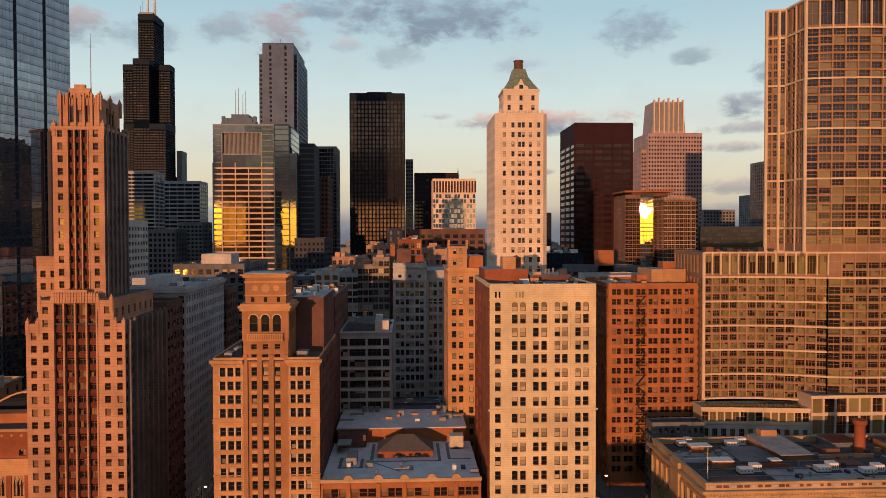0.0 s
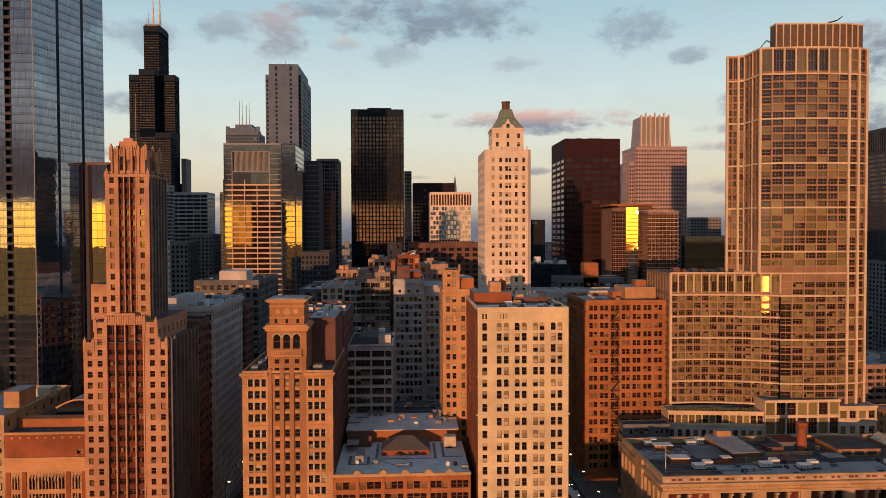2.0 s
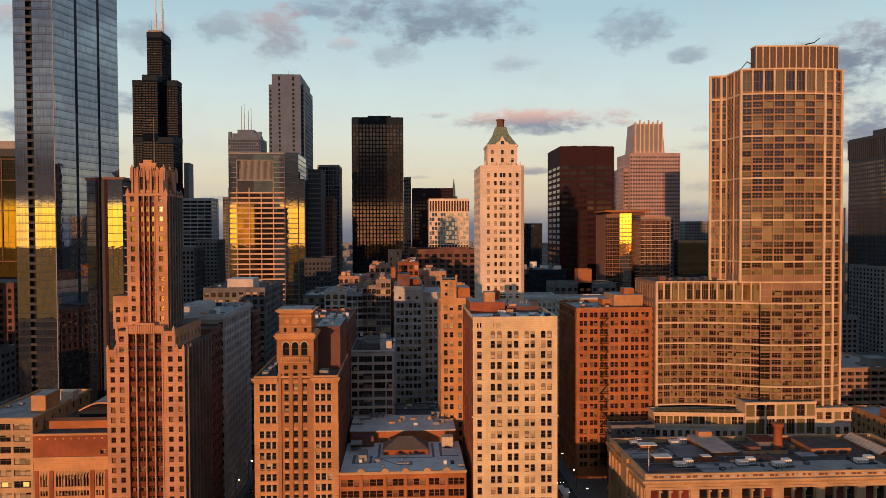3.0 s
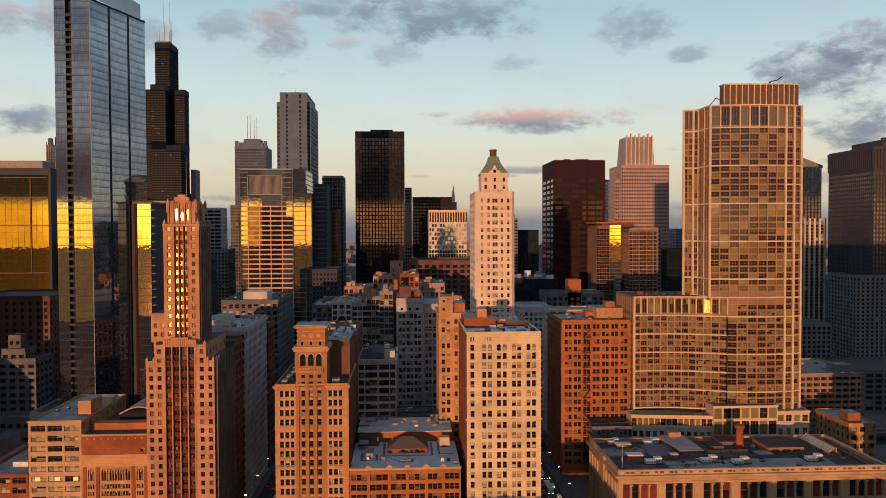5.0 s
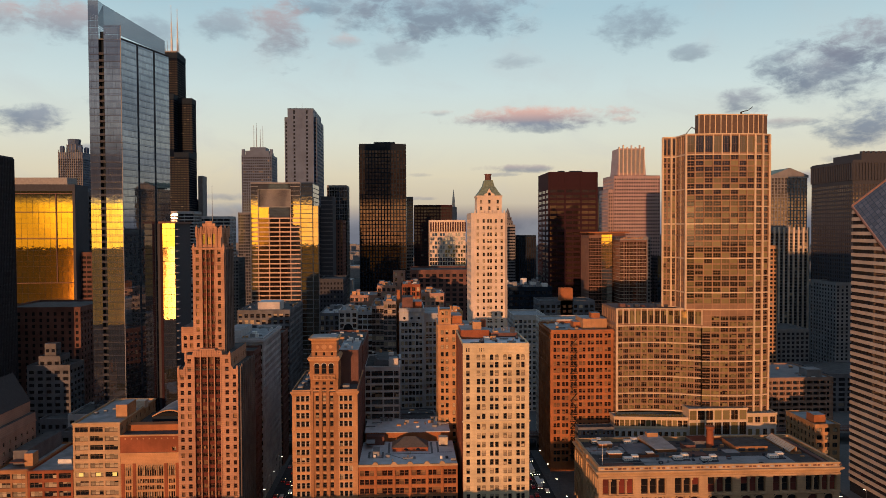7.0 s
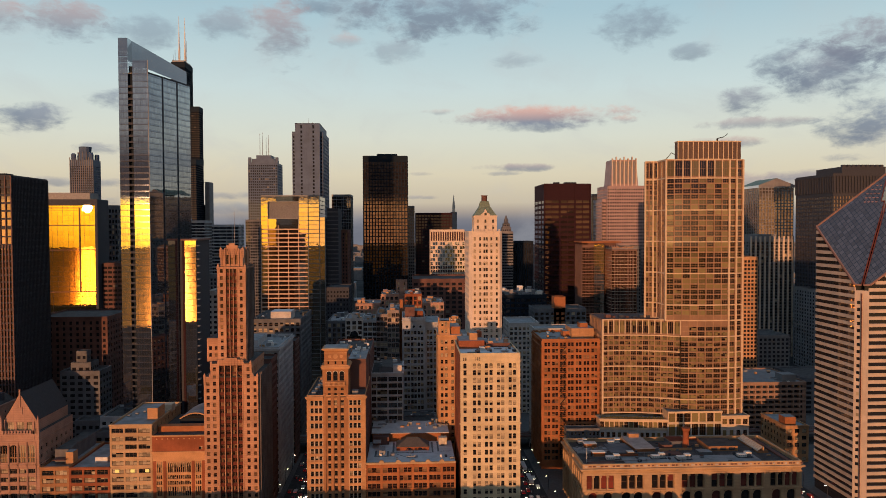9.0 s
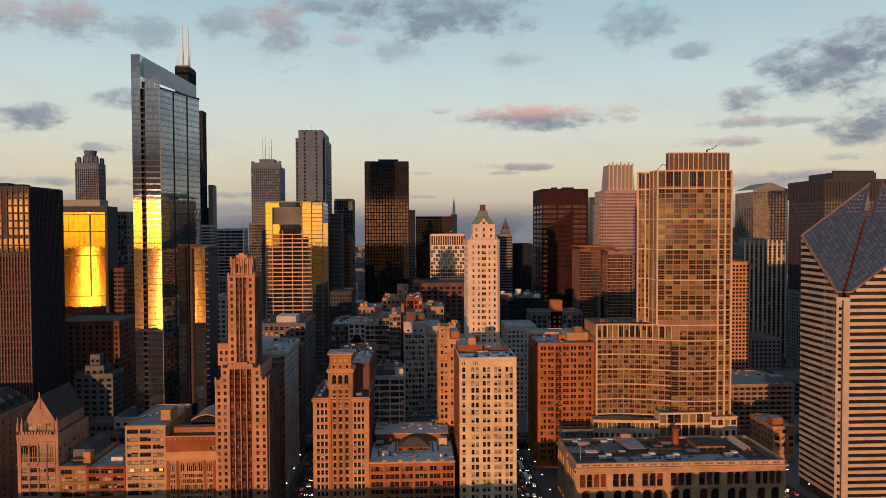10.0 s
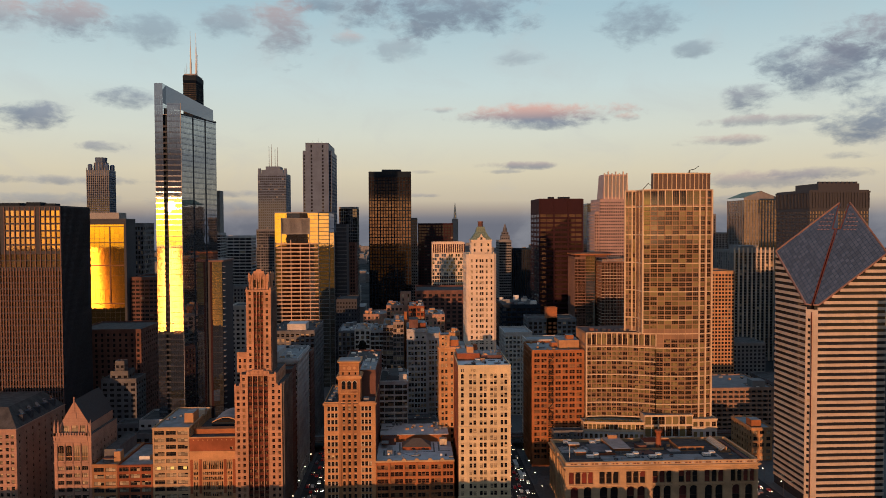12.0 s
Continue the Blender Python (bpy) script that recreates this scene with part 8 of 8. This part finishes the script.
far_tower("office_tower", "grey office tower with pale floor bands and posts", -248, -210, 760, 790, 151.5, GREYSTONE, 5, 4, 36, 0.95, 0.62)
far_tower("office_tower", "grey glass office tower with pale floor bands", -262, -232, 690, 720, 156, GREYSTONE, 3, 8, 44, 0.97, 0.62)
far_tower("office_tower", "dark office tower with pale floor lines", -232, -193, 900, 950, 159, DARKSTONE, 12, 10, 38, 0.8, 0.6)
far_tower("office_building", "grey office block with pale frames", -193, -173, 560, 590, 102, CONCRETE, 6, 8, 26, 0.6, 0.6)
far_tower("office_building", "grey concrete apartment block", -186, -167, 610, 640, 108, CONCRETE, 6, 8, 32, 0.6, 0.5)
far_tower("office_building", "pale concrete block with balconies", -137.2, -126.2, 341, 366, 105.5, PALESTONE, 3, 7, 30, 0.6, 0.5)
far_tower("office_tower", "blue-grey glass tower with gold reflections", -98.5, -74.5, 780, 820, 189, MIDMETAL, 8, 10, 45, 0.85, 0.85)
far_tower("office_building", "reddish brown stone tower in shade", -81.5, -64.5, 602, 640, 145, BROWNBRICK, 6, 8, 38, 0.5, 0.55)
# dark metal walls stand in for a shadow that nothing casts here
far_tower("office_building", "office block with small windows, shade put into its dark grey walls", -73, -54, 480, 520, 96, DARKMETAL, 7, 9, 26, 0.5, 0.5)
far_tower("office_tower", "grey tower with light floor bands", -2.4, 5.5, 762, 800, 174, CONCRETE, 3, 8, 44, 0.7, 0.55)
far_tower("office_tower", "brown office block with glowing window bands", 7.5, 57.7, 850, 890, 167, RUSTSTEEL, 12, 10, 40, 0.75, 0.6)
far_tower("office_tower", "grey tower with horizontal window bands", 130, 148.5, 900, 940, 141, CONCRETE, 6, 10, 34, 0.95, 0.5)
far_tower("office_tower", "dark tower with pale vertical piers", 162, 195, 1000, 1040, 125, BLACKSTEEL, 9, 8, 30, 0.7, 0.9)
far_tower("office_tower", "blue glass tower beyond the courthouse", 288, 306, 1000, 1040, 199, BLUEGLASS, 6, 8, 50, 0.85, 0.8)
far_tower("office_building", "grey office block below the pink tower", 225, 240, 602, 640, 127, CONCRETE, 5, 9, 33, 0.6, 0.6)
far_tower("office_building", "long low grey office block with blue glass", 281, 345, 700, 740, 104, BLUEGLASS, 16, 8, 27, 0.9, 0.5)
far_tower("office_building", "brown roofed block beyond the low offices", 365, 405, 900, 950, 126, CONCRETE, 10, 8, 32, 0.6, 0.5)
far_tower("apartment_tower", "tan brick apartment tower with close windows", 255, 288.3, 444, 480, 122, TAN, 11, 12, 37, 0.7, 0.6)
far_tower("office_building", "dark grey office tower", 408, 470, 565, 610, 83, CONCRETE, 14, 9, 22, 0.5, 0.6)
far_tower("office_building", "grey office block with square windows", 300, 336, 482, 520, 50.5, CONCRETE, 9, 8, 13, 0.6, 0.6)
far_tower("office_building", "dark low office block", 306, 400, 402, 450, 28.6, DARKSTONE, 14, 8, 7, 0.7, 0.6)
far_tower("office_tower", "hazy dark tower beside the gabled tower", 400, 420, 800, 850, 178, DARKSTONE, 6, 10, 46, 0.6, 0.6)
far_tower("office_tower", "hazy grey tower far off", 478, 530, 1000, 1050, 150, CONCRETE, 10, 8, 38, 0.6, 0.6)
far_tower("office_building", "red brick block in shade with stone bands", -246, -199, 332, 380, 90, BROWNBRICK, 11, 11, 23, 0.4, 0.55)
# dark stone puts the club's shade into its walls, which the sun reaches
for i, (ax0, ax1, ay0, ay1, az, n) in enumerate(((-214, -190.5, 298, 316, 62.5, 5), (-208.5, -196.6, 300, 312, 67.3, 3), (-206, -199.8, 302, 308, 74.0, 2))):
    far_tower("stepped_club", ("stepped grey stone club block, lowest tier", "set-back tier of the stepped club block", "top tier of the stepped club block")[i], ax0, ax1, ay0, ay1, az - 1.5, DARKSTONE, n, 4, round(az / 3.9), 0.6, 0.5)
far_tower("office_building", "arched-roof brown office block", -254, -230, 462, 500, 119, BROWNBRICK, 6, 9, 31, 0.85, 0.5)
# dark stone in place of grey stone: shade put into the wall colour
far_tower("office_building", "low grey stone building, shade put into its dark walls", -190.0, -176.0, 262, 274, 40.0, DARKSTONE, 4, 3, 9, 0.6, 0.5)
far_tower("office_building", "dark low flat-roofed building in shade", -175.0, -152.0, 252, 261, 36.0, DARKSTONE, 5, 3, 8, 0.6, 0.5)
far_tower("office_building", "grey service block beside the club", -176, -150, 262, 290, 42, GREYSTONE, 6, 6, 11, 0.5, 0.5)
far_tower("office_building", "low brick block behind the lofts", -148, -104, 262, 300, 33, BROWNBRICK, 10, 8, 8, 0.5, 0.5)


def far_spires():
    B = Building("church_spire", "slender white steeple above far roofs", "steeple", 87.8, 1300, WHITETC)
    x = 87.8
    B.part("tower_base", MB().box(x - 6, x + 6, 1294, 1306, 0, 177.0), CONCRETE)
    B.part("belfry", MB().cyl(x, 1300, 177.0, 189.0, 3.2, 2.8, n=8), WHITETC)
    B.part("steeple", MB().cyl(x, 1300, 189.0, 211.6, 2.8, 0.1, n=8), WHITETC)
    B = Building("skyscraper", "dark stepped skyscraper with a pointed crown, far off", "skyscraper", 151.5, 1000, DARKSTONE, 0.4, None, PANES_FAR)
    x = 151.5
    for r, za, zb in ((7.0, 0, 146.9), (5.2, 146.9, 152.9)):
        F = rect(x - r, x + r, 1000 - r, 1000 + r)
        for k in range(4):
            B.face(F[k], F[(k + 1) % 4], za, zb, even(2 * r, 4, 1.6), [w for w in rows_of(4, 60, 3.9, 0.8, 2.8) if w[0] > za], "fixed", False)
        B.part("roof", MB().prism(F, zb - 0.3, zb), DARKROOF)
    B.part("crown", MB().cyl(x, 1000, 152.9, 157.9, 4.0, 3.2, n=8).cyl(x, 1000, 157.9, 167.2, 3.2, 0.1, n=8), DARKSTONE)
    B.done()


def concrete_pier_tower():
    B = Building("apartment_tower", "grey concrete tower with arched-top vertical piers", "apartment tower", 405, 690, CONCRETE, 0.8, None, PANES_DARK, CONCRETE)
    F = rect(382, 430, 655, 715)
    rows = rows_of(4, 38, 3.4, 0.6, 3.0)
    for k in range(4):
        L = math.dist(F[k], F[(k + 1) % 4])
        B.face(F[k], F[(k + 1) % 4], 0, 132, even(L, 9, 3.2), rows, "fixed", False)
    B.roof(F, 132, 1.0, GREYROOF)
    for k in range(10):
        x = 382 + 48 * k / 9
        B.part("pier", MB().box(x - 0.9, x + 0.9, 654, 655.1, 0, 136), WHITETC)
    B.box("plant_house", 395, 416, 665, 700, 132, 138, CONCRETE)
    B.done()


def gabled_granite_tower():
    B = Building("skyscraper", "grey concrete and glass skyscraper with a green gabled roof", "skyscraper", 462, 790, CONCRETE, 0.4, None, WARMGLASS, MIDMETAL)
    F = rect(440, 485, 757, 810)
    rows = rows_of(4, 48, 4.0, 0.5, 3.6)
    for k in range(4):
        L = math.dist(F[k], F[(k + 1) % 4])
        B.face(F[k], F[(k + 1) % 4], 0, 196, even(L, 11, 2.8), rows, "fixed", False)
    g = MB()
    g.poly([(439, 756, 196), (486, 756, 196), (486, 756, 199), (462.5, 756, 208), (439, 756, 199)])
    g.quad((486, 756, 199), (486, 811, 199), (462.5, 811, 208), (462.5, 756, 208), 1)
    g.quad((439, 811, 199), (439, 756, 199), (462.5, 756, 208), (462.5, 811, 208), 1)
    B.part("gabled_roof", g, [CONCRETE, COPPER])
    B.done()


def dark_grid_tower():
    B = Building("skyscraper", "broad dark granite office tower with small windows and colonnaded top", "skyscraper", 470, 600, DARKMETAL, 0.4, None, WARMGLASS, DARKMETAL)
    F = [(425.0, 568.0), (490.5, 568.0), (490.5, 640), (425.0, 640)]
    rows = rows_of(4, 43, 4.05, 0.7, 3.2)
    for k in range(4):
        L = math.dist(F[k], F[(k + 1) % 4])
        B.face(F[k], F[(k + 1) % 4], 0, 199, even(L, round(L / 3.1), 1.7), rows, "fixed", False)
    B.roof(F, 199, 1.5, DARKROOF)
    B.band(F, 197.5, 1.8, 1.0)
    for k in range(22):
        x = 425.5 + 64.5 * k / 21
        B.part("column", MB().box(x - 0.6, x + 0.6, 566.9, 568.05, 181, 197.5), DARKMETAL)
    for k in range(24):
        y = 568.6 + 71 * k / 23
        B.part("column", MB().box(423.9, 425.05, y - 0.6, y + 0.6, 181, 197.5), DARKMETAL)
    B.box("plant_house", 441, 487, 580, 628, 199, 208, DARKMETAL)
    for k in range(9):
        B.box("roof_unit", 443 + 5 * k, 446 + 5 * k, 582, 586, 208, 210.2, DARKMETAL)
    B.done()


GARAGE = masonry("garage_concrete", (0.30, 0.19, 0.14), 0.12, 0.0)


def parking_structure():
    # black steel sheets behind the openings stand in for the shade inside
    B = Building("parking_garage", "open concrete parking structure with cars on its roof", "parking garage", 240, 360, GARAGE, 2.5, None, BLACKSTEEL, BLACKSTEEL)
    F = rect(199.0, 276.4, 346.0, 398)
    rows = rows_of(0, 10, 3.6, 1.3, 3.3)
    B.face(F[0], F[1], 0, 37.0, even(77.4, 17, 3.7), rows, "fixed", False)
    B.face(F[1], F[2], 0, 37.0, even(52, 10, 4.2), rows, "fixed", False)
    B.face(F[2], F[3], 0, 37.0)
    B.face(F[3], F[0], 0, 37.0)
    B.roof(F, 37.0, 1.1, CONCRETE)
    clutter(B, 202, 270, 350, 394, 37, 10, 24)
    B.box("stair_house", 262, 272, 352, 362, 37, 42, CONCRETE)
    B.done()


def loft_corner():
    B = small_front("loft_building", "old brick and stone loft building with arched windows", 231.2, 246, 320, 22.4, TAN, 3, 1, rows_of(0, 5, 4.4, 1.0, 3.5), 0.7, y0=287.7)
    B.box("roof_house", 233, 240, 292, 300, 22.4, 27.5, ORANGEBRICK, "orange brick roof house", GREYROOF)
    B.done()


far_spires()
concrete_pier_tower()
gabled_granite_tower()
dark_grid_tower()
parking_structure()
loft_corner()


def shade_trees():
    """Two dense rows of unseen trees east of the avenue, added to keep the low sun off the lowest storeys."""
    rnd = random.Random(4)
    kinds = []
    for v in range(4):
        t = MB().cyl(0, 0, 0, 0.3, 0.020, 0.012, n=7)
        for i in range(5):
            a = 6.283 * i / 5
            t.bar((0, 0, 0.27), (0.14 * math.cos(a), 0.14 * math.sin(a), 0.62), 0.011)
        c = MB()
        for i in range(560):
            a, u = rnd.uniform(0, 6.283), rnd.random() ** 0.8
            r = 0.27 * math.sqrt(max(0.25, 1 - (2 * u - 0.95) ** 2 * 0.7)) * math.sqrt(rnd.random())
            d = [Vector((rnd.uniform(-1, 1), rnd.uniform(-1, 1), rnd.uniform(-1, 1))).normalized() * rnd.uniform(0.03, 0.06) for _ in range(2)]
            o = Vector((r * math.cos(a), r * math.sin(a), 0.24 + 0.73 * u))
            c.quad(tuple(o - d[0]), tuple(o - d[1]), tuple(o + d[0]), tuple(o + d[1]))
        kinds.append((t.mesh("trunk", [BARK]), c.mesh("crown", [LEAF])))
    for row in range(2):
        for k in range(78):
            x = -370 + k * 7.0 + row * 3.5 + rnd.uniform(-0.6, 0.6)
            # nearer, taller stretch set so its shadow falls across the civic hall
            y = (108 if not 104 <= x < 172 else 88) + row * 9 + rnd.uniform(-1.5, 1.5)
            h = (16.5 if 50 < x < 104 else 26.4 if 104 <= x < 172 else 21.8) + rnd.uniform(-0.4, 0.4)
            root = tagged(new("shade_tree"), "unseen autumn tree in a row, added to shade the lowest storeys", "tree", "park trees")
            root.location, root.scale = (x, y, 0), (h, h, h)
            root.rotation_euler = (0, 0, rnd.uniform(0, 6.28))
            for nm, me in zip(("trunk", "crown"), kinds[rnd.randrange(4)]):
                ob = new(nm, me)
                ob.parent = root


shade_trees()
# out of view; added so its shadow falls on the diamond tower's right edge
tower("office_tower", "unseen pale tower east of the avenue, added to shade the diamond tower", 236, 292, 60, 108, 121.3, LIME, 18, 14, 30, ww=0.4, wh=0.6, panes=PANES_DARK).done()

# far low city out to the horizon
far = MB()
frnd = random.Random(11)
for k in range(1500):
    x, y = frnd.uniform(-2600, 2600), frnd.uniform(620, 4800)
    if abs(x) > y * 0.75 + 250:
        continue
    w, d, h = frnd.uniform(18, 60), frnd.uniform(18, 60), frnd.choice((8, 12, 14, 18, 25, 34, 46))
    far.box(x, x + w, y, y + d, 0, h)
tagged(new("far_city", far.mesh("far_city", [CONCRETE])), "hazy low city blocks far off towards the horizon", "city blocks", kind="stuff")

# ---------------- streets: cars, lamps, elevated railway, sign ----------------


def car(x, y, heading, paint):
    """A small saloon: body, cabin, four wheels, lamps."""
    root = tagged(new("car"), "saloon car with lit lamps in street traffic", "car", "cars in the streets")
    c, s = math.cos(heading), math.sin(heading)
    root.matrix_world = Matrix(((c, -s, 0, x), (s, c, 0, y), (0, 0, 1, 0.03), (0, 0, 0, 1)))

    def sub(name, mb, mat):
        ob = new(name, mb.mesh(name, [mat]))
        ob.parent = root
    body = MB()
    prof = [(-2.2, 0.35), (2.2, 0.35), (2.25, 0.75), (1.2, 0.95), (0.6, 1.42), (-1.2, 1.45), (-1.9, 0.98), (-2.25, 0.9)]
    for (xa, za), (xb, zb) in zip(prof, prof[1:] + prof[:1]):
        body.quad((xa, -0.88, za), (xa, 0.88, za), (xb, 0.88, zb), (xb, -0.88, zb))
    body.poly([(a, -0.88, b) for a, b in prof])
    body.poly([(a, 0.88, b) for a, b in reversed(prof)])
    sub("body", body, paint)
    for xx in (-1.4, 1.4):
        for yy in (-0.8, 0.8):
            w = MB()
            n = 8
            w.poly([(xx + 0.33 * math.cos(6.283 * i / n), yy * 1.12, 0.33 + 0.33 * math.sin(6.283 * i / n)) for i in range(n)])
            for i in range(n):
                p, q = 6.283 * i / n, 6.283 * (i + 1) / n
                w.quad((xx + 0.33 * math.cos(p), yy * 0.85, 0.33 + 0.33 * math.sin(p)), (xx + 0.33 * math.cos(q), yy * 0.85, 0.33 + 0.33 * math.sin(q)), (xx + 0.33 * math.cos(q), yy * 1.12, 0.33 + 0.33 * math.sin(q)), (xx + 0.33 * math.cos(p), yy * 1.12, 0.33 + 0.33 * math.sin(p)))
            sub("wheel", w, BLACKSTEEL)
    for yy in (-0.6, 0.6):
        sub("headlight", MB().box(2.2, 2.32, yy - 0.2, yy + 0.2, 0.55, 0.78), HEADLAMP)
        sub("tail_light", MB().box(-2.33, -2.22, yy - 0.2, yy + 0.2, 0.65, 0.82), REDLAMP)


PAINTS = [plain("white_car_paint", (0.5, 0.5, 0.5), 0.3), plain("black_car_paint", (0.02, 0.02, 0.02), 0.3), plain("grey_car_paint", (0.15, 0.15, 0.16), 0.3), plain("red_car_paint", (0.25, 0.02, 0.02), 0.3)]
crnd = random.Random(21)
for mid in (65.0, -64.5, 210.5):
    for lane, head in ((-4.8, math.pi / 2), (-1.7, math.pi / 2), (1.7, -math.pi / 2), (4.8, -math.pi / 2)):
        y = 226 + crnd.uniform(0, 10)
        while y < 420:
            car(mid + lane + crnd.uniform(-0.2, 0.2), y, head, crnd.choice(PAINTS))
            y += crnd.uniform(8, 26)


def bus(x, y):
    root = tagged(new("bus"), "white city bus with a red stripe in the street", "bus")
    root.location = (x, y, 0.03)
    for name, mb, mat in (("body", MB().box(-1.28, 1.28, -6, 6, 0.5, 3.1), PAINTS[0]), ("stripe", MB().box(-1.3, 1.3, -6.02, 6.02, 0.9, 1.3), PAINTS[3]), ("window_band", MB().box(-1.3, 1.3, -5.6, 6.03, 1.6, 2.6), BLACKSTEEL)):
        ob = new(name, mb.mesh(name, [mat]))
        ob.parent = root
    for yy in (-4, 3.6):
        for xx in (-1.2, 1.2):
            w = MB()
            n = 10
            w.poly([(xx * 1.07, yy + 0.5 * math.cos(6.283 * i / n), 0.5 + 0.5 * math.sin(6.283 * i / n)) for i in range(n)])
            ob = new("wheel", w.mesh("wheel", [BLACKSTEEL]))
            ob.parent = root
    for xx in (-0.9, 0.9):
        ob = new("headlight", MB().box(xx - 0.2, xx + 0.2, -6.08, -6.0, 0.7, 1.0).mesh("headlight", [HEADLAMP]))
        ob.parent = root


bus(66.6, 262)
bus(66.5, 285)


def pavement_at(y):
    return any(a < y < b for a, b in ((198.0, 324.0), (348.0, 446.0), (470.0, 570.0)))


def street_lamp(x, y, side):
    root = tagged(new("street_lamp"), "tall street lamp with a glowing head on the pavement", "street lamp", "street lamps")
    root.location = (x, y, 0.17 if pavement_at(y) else 0.0)
    p = new("pole", MB().cyl(0, 0, 0, 8.6, 0.12, 0.08, n=6).bar((0, 0, 8.5), (1.6 * side, 0, 8.9), 0.1).mesh("pole", [DARKMETAL]))
    p.parent = root
    h = new("lamp_head", MB().box(1.3 * side - 0.35, 1.3 * side + 0.55, -0.16, 0.16, 8.72, 8.86).mesh("lamp_head", [HEADLAMP]))
    h.parent = root


for mid in (65.0, -64.5, 210.5):
    for k in range(4):
        street_lamp(mid - 9.5, 214 + k * 26, 1)
        street_lamp(mid + 9.5, 222 + k * 24, -1)


def elevated_railway():
    """Steel viaduct over the second street, running north and south."""
    root = tagged(new("elevated_railway"), "grey steel elevated railway viaduct over the street", "railway viaduct")
    root.location = (0, 336, 0)

    def sub(name, mb, mat):
        ob = new(name, mb.mesh(name, [mat]))
        ob.parent = root
    for yy in (-5.0, 5.0):
        sub("girder", MB().box(-260, 320, yy - 0.25, yy + 0.25, 5.4, 6.9), MIDMETAL)
    sub("deck", MB().box(-260, 320, -5.6, 5.6, 6.9, 7.2), BROWNBRICK)
    for yy in (-3.2, -1.7, 1.7, 3.2):
        sub("rail", MB().box(-260, 320, yy - 0.04, yy + 0.04, 7.2, 7.36), MIDMETAL)
    for yy in (-5.6, 5.6):
        sub("walkway_rail", MB().box(-260, 320, yy - 0.04, yy + 0.04, 8.1, 8.2), MIDMETAL)
    for k in range(37):
        x = -258 + 16 * k
        for yy in (-5.0, 5.0):
            sub("column", MB().box(x - 0.25, x + 0.25, yy - 0.25, yy + 0.25, 0, 5.4), MIDMETAL)
    sub("platform_canopy", MB().box(-90, -20, -8.2, -5.7, 10.4, 10.7), GREYROOF)
    sub("platform", MB().box(-90, -20, -8.2, -5.7, 7.0, 7.5), CONCRETE)


elevated_railway()
sign = tagged(new("neon_sign"), "red glowing vertical sign on a building side", "sign")
sign.location = (-75.4, 287, 5.6)
for nm, mb, mt in (("sign_box", MB().box(-0.1, 0.75, -0.3, 0.3, 0, 4), DARKMETAL), ("sign_face", MB().box(0.05, 0.6, -0.34, -0.31, 0.3, 3.7), REDLAMP)):
    so = new(nm, mb.mesh(nm, [mt]))
    so.parent = sign


def small_tree(x, y, h, seed):
    rnd = random.Random(seed)
    root = tagged(new("street_tree"), "small autumn tree in a planted square", "tree", "street trees")
    root.location = (x, y, 0.1)
    t = MB().cyl(0, 0, 0, h * 0.5, 0.25, 0.14, n=6)
    for i in range(5):
        a = 6.283 * i / 5 + rnd.random()
        t.bar((0, 0, h * 0.4), (h * 0.25 * math.cos(a), h * 0.25 * math.sin(a), h * 0.8), 0.12)
    ob = new("trunk", t.mesh("trunk", [BARK]))
    ob.parent = root
    c = MB()
    for i in range(240):
        a, u, v = rnd.uniform(0, 6.283), rnd.random() ** 0.5, rnd.uniform(-1, 1)
        r = h * 0.36 * u * math.sqrt(max(0.0, 1 - v * v * 0.8))
        o = Vector((r * math.cos(a), r * math.sin(a), h * (0.66 + 0.32 * v * u)))
        d = [Vector((rnd.uniform(-1, 1), rnd.uniform(-1, 1), rnd.uniform(-1, 1))).normalized() * rnd.uniform(0.25, 0.55) for _ in range(2)]
        c.quad(tuple(o - d[0]), tuple(o - d[1]), tuple(o + d[0]), tuple(o + d[1]))
    ob = new("crown", c.mesh("crown", [AUTUMN]))
    ob.parent = root


for k, (x, y, h) in enumerate(((-183, 262, 11), (-179, 268, 12), (-176, 276, 10), (-124, 276, 12), (-120, 283, 11), (-116, 279, 12), (-112, 288, 10), (-128, 284, 11), (-172, 284, 9))):
    small_tree(x, y, h, k)
